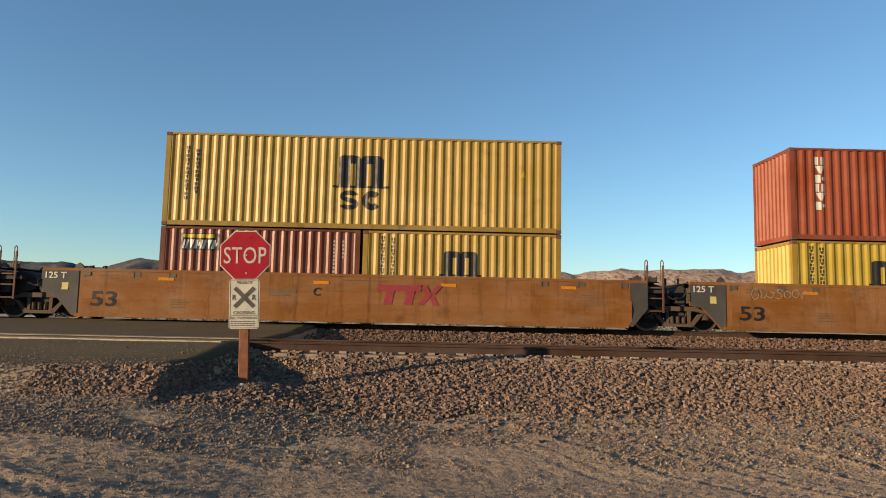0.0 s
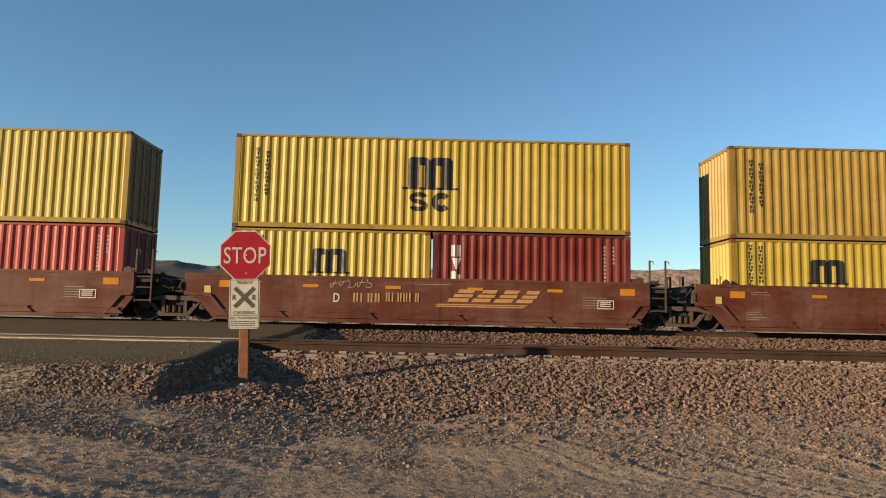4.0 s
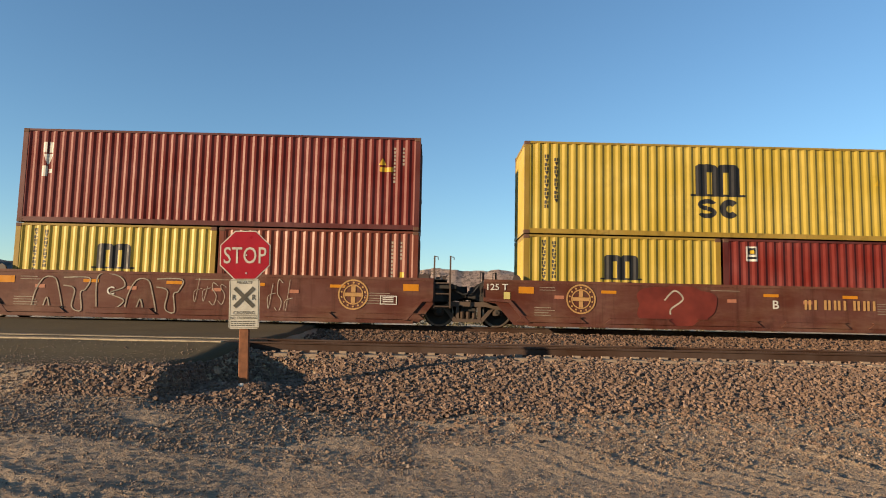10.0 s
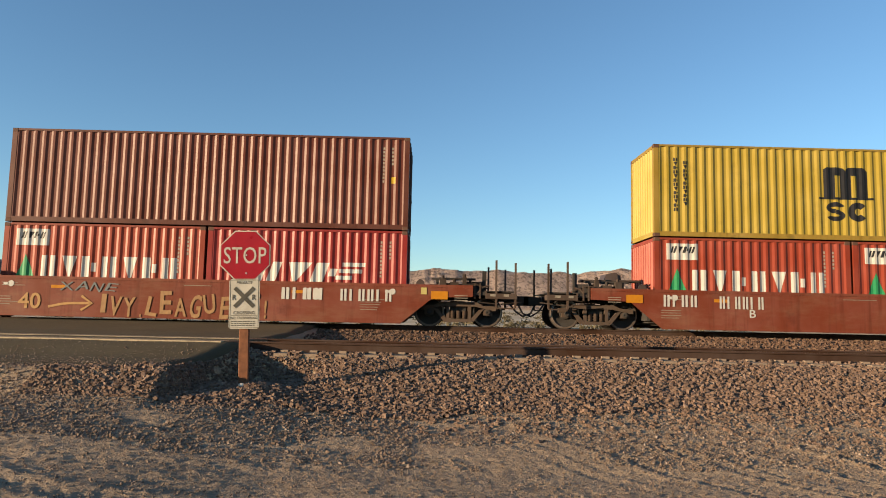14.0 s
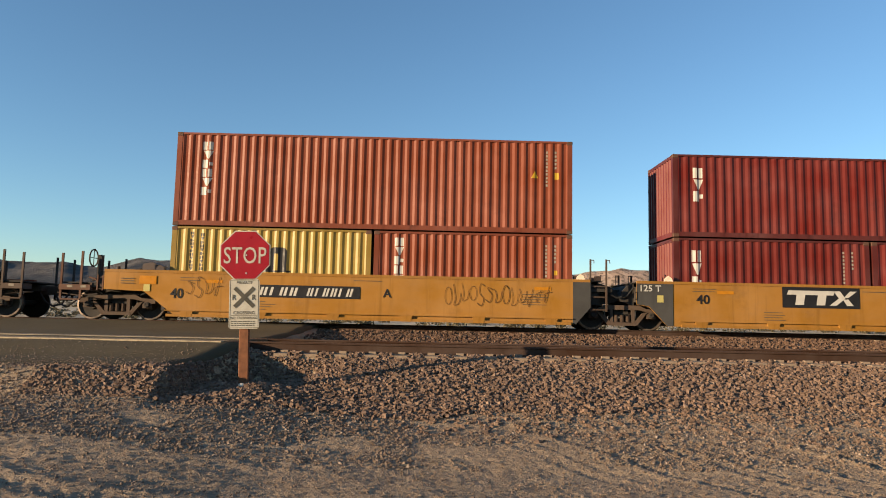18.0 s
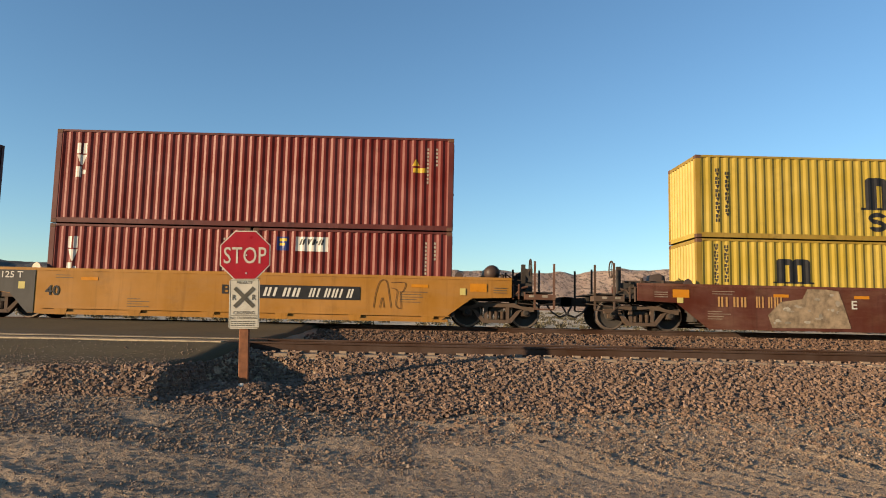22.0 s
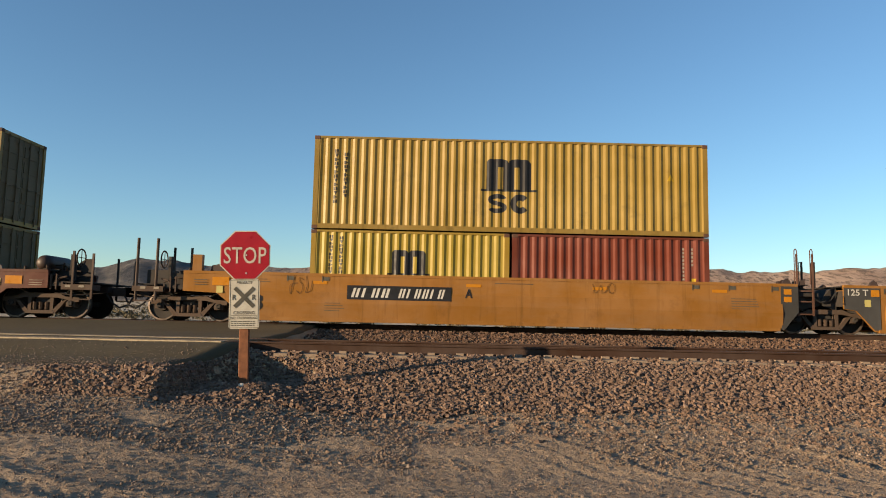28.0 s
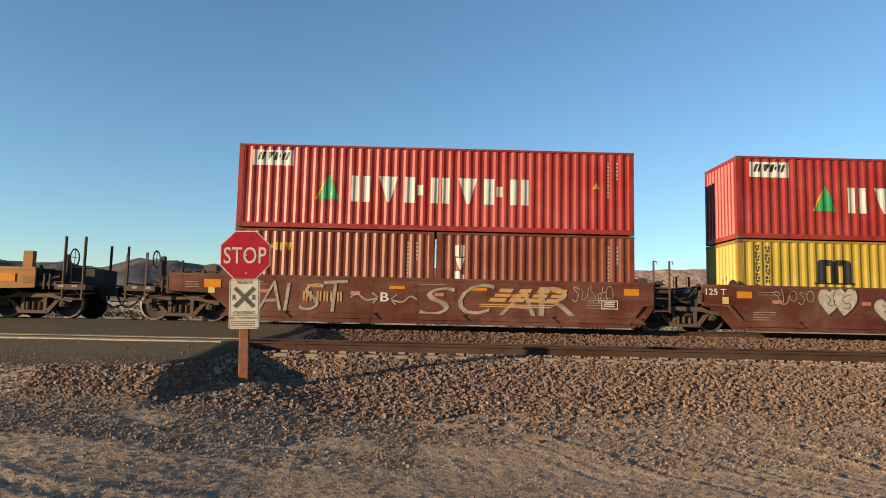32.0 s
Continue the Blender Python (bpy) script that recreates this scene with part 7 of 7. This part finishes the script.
SIDE_MARKS[18] = [
    ("text", "40 tan_mark", 0.87, 0.33, 0.69, 0.49),
    ("text", "A white", 2.73, 0.48, 0.24, 0.25),
    ("scribble", "navy", 0.75, 0.8, 4.21, 0.37),
    ("scribble", "navy", 7.43, 0.63, 2.72, 0.61),
    ("row", "4 white", 8.16, 0.72, 1.07, 0.35),
    ("row", "6 tan_mark", 9.89, 0.71, 1.33, 0.39),
]
SIDE_MARKS[19] = [
    ("text", "40 black", 0.17, 0.67, 0.38, 0.3),
    ("plate", "2", 2.67, 0.76, 3.12, 0.37),
    ("text", "A black", 6.47, 0.83, 0.25, 0.25),
    ("scribble", "dark", 8.3, 0.62, 3.2, 0.7),
    ("scribble", "dark", 0.62, 0.69, 1.07, 0.64),
]
SIDE_MARKS[20] = [
    ("text", "40 black", 0.56, 0.84, 0.4, 0.28),
    ("tpanel", "", 3.16, 0.79, 2.35, 0.62),
    ("text", "E black", 8.38, 0.85, 0.2, 0.25),
]
SIDE_MARKS[21] = [
    ("text", "40 black", 0.11, 0.65, 0.4, 0.3),
    ("text", "D black", 3.47, 0.84, 0.25, 0.25),
    ("tpanel", "", 6.57, 0.76, 2.56, 0.61),
]
SIDE_MARKS[22] = [
    ("text", "40 black", 0.16, 0.68, 0.4, 0.3),
    ("text", "C black", 3.58, 0.83, 0.23, 0.25),
    ("tpanel", "", 6.62, 0.79, 2.6, 0.61),
]
SIDE_MARKS[23] = [
    ("text", "40 black", 0.17, 0.68, 0.42, 0.3),
    ("text", "B black", 5.37, 0.84, 0.27, 0.27),
    ("plate", "2", 6.47, 0.73, 3.0, 0.4),
    ("outline", "dark", 9.88, 0.53, 1.01, 0.84),
]
SIDE_MARKS[24] = [
    ("row", "4 tan_mark", 0.51, 0.77, 0.93, 0.3),
    ("row", "5 tan_mark", 1.66, 0.76, 0.92, 0.34),
    ("patch", "", 2.01, 0.17, 2.51, 1.26),
    ("text", "E white", 4.55, 0.78, 0.17, 0.25),
    ("throwup", "lime_word lime_spray sign_dark", 6.80, 0.25, 2.56, 1.14),
    ("roundel", "white", 9.31, 0.49, 0.9, 0.93),
]
SIDE_MARKS[25] = [
    ("throwup", "teal_word teal_spray white", 3.38, 0.15, 3.0, 1.24),
    ("roundel_full", "", 9.26, 0.44, 0.93, 0.93),
    ("scribble", "white", 0.92, 0.79, 1.5, 0.54),
]
SIDE_MARKS[26] = [
    ("text", "D white", 3.26, 0.76, 0.17, 0.27),
    ("scribble", "white", 2.42, 0.67, 3.0, 0.75),
    ("scribble", "white", 7.22, 0.42, 1.85, 0.96),
    ("roundel_full", "", 9.22, 0.45, 0.93, 0.93),
]
SIDE_MARKS[27] = [
    ("text", "C white", 3.22, 0.73, 0.17, 0.25),
    ("scribble", "lime", 0.92, 0.65, 2.19, 0.67),
    ("scribble", "white", 3.37, 0.62, 2.12, 0.71),
    ("scribble", "green", 8.09, 0.59, 0.89, 0.37),
    ("scribble", "green", 11.53, 0.4, 1.15, 0.64),
    ("roundel_full", "", 9.19, 0.45, 0.94, 0.91),
]
SIDE_MARKS[28] = [
    ("text", "A white", 7.66, 0.72, 0.2, 0.25),
    ("scribble", "green", 6.87, 0.91, 0.7, 0.42),
    ("scribble", "teal", 8.42, 0.99, 1.57, 0.44),
    ("row", "4 tan_mark", 9.06, 0.77, 1.25, 0.25),
    ("row", "5 white", 10.53, 0.76, 0.98, 0.27),
]
SIDE_MARKS[29] = [
    ("text", "53 black", -2.06, 0.37, 0.78, 0.47),
    ("plate", "2", 1.19, 0.75, 3.11, 0.42),
    ("text", "A black", 4.71, 0.86, 0.22, 0.27),
    ("scribble", "dark", -0.55, 0.8, 0.7, 0.71),
    ("scribble", "dark", 8.49, 1.02, 0.73, 0.41),
]
SIDE_MARKS[30] = [
    ("text", "53 black", -1.74, 0.39, 0.77, 0.45),
    ("tlogo", "maroon_mark", 6.59, 0.61, 1.88, 0.59),
    ("text", "C black", 4.7, 0.87, 0.2, 0.25),
    ("scribble", "green", 5.2, 1.04, 0.78, 0.3),
    ("loops", "dark", 9.81, 0.28, 1.95, 1.1),
    ("scribble", "dark", 0.74, 0.91, 1.0, 0.56),
]
SIDE_MARKS[31] = [
    ("text", "53 black", -1.85, 0.35, 0.78, 0.47),
    ("plate", "2", 7.73, 0.75, 2.92, 0.39),
    ("text", "B black", 7.06, 0.86, 0.24, 0.25),
    ("scribble", "dark", 0.64, 1.04, 0.68, 0.46),
]
SIDE_MARKS[32] = [
    ("tag", "LAIST thin_spray", 0.05, 0.36, 3.9, 0.92),
    ("wave", "right", 3.60, 0.66, 0.85, 0.30),
    ("wave", "left", 4.78, 0.62, 0.80, 0.30),
    ("tag", "SCAR thin_spray", 5.65, 0.34, 4.75, 0.92),
    ("scribble", "white", 10.2, 0.74, 1.27, 0.68),
    ("text", "B white", 4.49, 0.71, 0.25, 0.27),
    ("swoosh", "tan_mark", 7.41, 0.61, 2.49, 0.56),
    ("row", "6 tan_mark", 2.19, 0.68, 1.22, 0.29),
]
SIDE_MARKS[33] = [
    ("scribble", "white", 0.88, 0.84, 1.29, 0.54),
    ("bubble", "white", 2.27, 0.53, 1.2, 0.95),
    ("bubble", "white", 3.96, 0.43, 1.29, 0.68),
]
# ---------------------------------------------------------------- the train
Y, YD = "yellow", "yellow_dull"
# left end of the upper container at t = 0, wagon style, left end, right end,
# upper (height, colour, marks), lower pair (colour, marks)
TRAIN = [
    (-27.65, "old_ochre53", "joint", "joint", (HIGH, "rust_red", "bare"), [(Y, "emblem20"), (Y, "emblem20")]),
    (-8.285, "old_ochre53", "joint", "joint", (HIGH, YD, "emblem40"), [("brown_red", "label_wide"), (YD, "emblem20")]),
    (11.02, "old_ochre53", "joint", "coupler", (HIGH, "orange_red", "stack6"), [(Y, "emblem20"), (Y, "emblem20")]),
    (32.50, "brown40", "coupler", "joint", (HIGH, Y, "emblem40"), [(Y, "emblem20"), (YD, "emblem20")]),
    (47.75, "brown40", "joint", "joint", (HIGH, Y, "emblem40"), [("orange_red", "square"), ("bright_red", "row3_20")]),
    (63.15, "brown40", "joint", "joint", (HIGH, Y, "emblem40"), [(Y, "emblem20"), ("dark_red", "stack3_20")]),
    (78.43, "brown40", "joint", "joint", (HIGH, YD, "emblem40"), [(Y, "emblem20"), (Y, "emblem20")]),
    (93.83, "brown40", "joint", "coupler", (LOW, YD, "emblem40"), [("gloss_red", "stack6_20"), ("gloss_red", "stack6_20")]),
    (113.40, "brown40", "coupler", "joint", (HIGH, "gloss_red", "stack6"), [("gloss_red", "stack2_lemon"), ("gloss_red", "stack6_20")]),
    (128.70, "brown40", "joint", "joint", (HIGH, "rust_red", "bare"), [(YD, "emblem20"), (YD, "emblem20")]),
    (144.05, "brown40", "joint", "joint", (HIGH, Y, "emblem40"), [("rust_red", "square"), ("mint", "column_panel_20")]),
    (159.33, "brown40", "joint", "joint", (HIGH, "dark_red", "stack3"), [(Y, "emblem20"), ("rust_red", "bare")]),
    (174.74, "brown40", "joint", "coupler", (HIGH, Y, "emblem40"), [(Y, "emblem20"), ("dark_red", "square")]),
    (194.32, "red40", "coupler", "joint", (LOW, "dark_green", "serif7"), [("dark_red", "bare"), (YD, "emblem20")]),
    (210.03, "red40", "joint", "joint", (LOW, "orange_red", "stack6"), [(Y, "emblem20"), (Y, "emblem20")]),
    (225.77, "red40", "joint", "coupler", (HIGH, "brown_red", "bare"), [("orange", "wide7_20"), ("bright_red", "slant3_20")]),
    (245.52, "red40", "coupler", "joint", (HIGH, Y, "emblem40"), [("orange", "wide7_20"), ("orange", "wide7_20")]),
    (261.13, "red40", "joint", "joint", (HIGH, YD, "emblem40"), [(Y, "emblem20"), ("orange_red", "row3_20")]),
    (276.92, "red40", "joint", "coupler", (HIGH, "bright_red", "row3"), [(Y, "emblem20"), ("brown_red", "stack3_20")]),
    (296.64, "orange40", "coupler", "joint", (HIGH, "orange_red", "stack6"), [(YD, "emblem20"), ("orange_red", "stack6_20")]),
    (311.95, "orange40", "joint", "joint", (LOW, "dark_red", "stack3"), [("dark_red", "stack3_20"), ("dark_red", "label_wide")]),
    (327.32, "orange40", "joint", "joint", (HIGH, Y, "emblem40"), [(Y, "emblem20"), ("bright_red", "row3_20")]),
    (342.58, "orange40", "joint", "joint", (HIGH, "dark_red", "stack4"), [("dark_red", "square"), ("dark_red", "emblem20_lemon")]),
    (357.88, "orange40", "joint", "coupler", (HIGH, "dark_red", "stack3"), [("dark_red", "stack3_20"), ("dark_red", "square_label")]),
    (377.57, "plain_brown40", "coupler", "joint", (LOW, Y, "emblem40"), [(Y, "emblem20"), ("dark_red", "square")]),
    (393.09, "plain_brown40", "joint", "joint", (LOW, "gloss_red", "bare"), [(YD, "emblem20"), (Y, "emblem20")]),
    (408.66, "plain_brown40", "joint", "joint", (HIGH, "rust_red", "square"), [("rust_red", "bare"), (Y, "emblem20")]),
    (424.28, "plain_brown40", "joint", "joint", (HIGH, "jade", "column_panel"), [("orange_red", "stack6_20"), (Y, "emblem20")]),
    (439.78, "plain_brown40", "joint", "coupler", (HIGH, YD, "emblem40"), [("dark_red", "stack3_20"), (YD, "emblem20")]),
    (461.55, "ochre53", "coupler", "joint", (HIGH, YD, "emblem40"), [(Y, "emblem20"), ("rust_red", "bare")]),
    (480.98, "ochre53", "joint", "joint", (HIGH, "brown_red", "bare"), [(YD, "emblem20"), ("bright_red", "row3_20")]),
    (500.50, "ochre53", "joint", "coupler", (LOW, "scarlet", "wide7_spread"), [("brown_red", "label_wide"), ("dark_red", "emblem20_lemon")]),
    (522.13, "brown40", "coupler", "joint", (LOW, "bright_red", "wide7"), [("rust_red", "lemon_row"), ("rust_red", "stack3_20")]),
    (537.50, "brown40", "joint", "joint", (LOW, "bright_red", "wide7"), [(Y, "emblem20"), (YD, "emblem20")]),
]
ROLLING = []                      # thing, its place on the train, height
for index, (s0, style, le, ri, up, low) in enumerate(TRAIN):
    mid = s0 + L40 / 2
    marks = SIDE_MARKS.get(index, [])
    sprayed = any(k in ("scribble", "outline", "loops", "bubble", "throwup", "tag", "word", "graf", "patch", "spray") for k, *_ in marks)
    car = well_wagon(style, le, ri, ", with graffiti" if sprayed else "")
    common_marks(car, index, style, STYLE[style]["half"])
    for kind, arg, x, z, w, h in marks:
        side_mark(car, style, kind, arg, x - L40 / 2, z, w, h)
    del car["left_end"], car["right_end"]
    ROLLING.append((car, mid, 0.0))
    for side, (mat, kind) in zip((-1, 1), low):
        c = container(L20, LOW, mat, kind, "in the well of a wagon")
        ROLLING.append((c, mid + side * (L20 / 2 + 0.038), WELL_FLOOR))
    c = container(L40, up[0], up[1], up[2], "stacked on two shorter ones")
    ROLLING.append((c, mid, WELL_FLOOR + LOW + 0.026))


def motions():
    """The train rolls to the left; every wheelset turns with it."""
    times = [i * 0.5 for i in range(65)]
    for ob, place, z in ROLLING:
        walk(ob, [(t, pose(place - travelled(t), TRAIN_Y, z)) for t in times])
    turns = [(i / FPS, math.degrees(travelled(i / FPS) / WHEEL_R)) for i in range(32 * FPS + 1)]
    first = {}
    for w, s in WHEELS:
        if s not in first:
            walk(w, [(t, pose(s * 0.89, 0, WHEEL_R, 0, -a, 0)) for t, a in turns])
            first[s] = w.animation_data
        else:                     # all wheels of a size turn alike
            w.rotation_mode = "QUATERNION"
            w.animation_data_create()
            w.animation_data.action = first[s].action
            w.animation_data.action_slot = first[s].action_slot


motions()
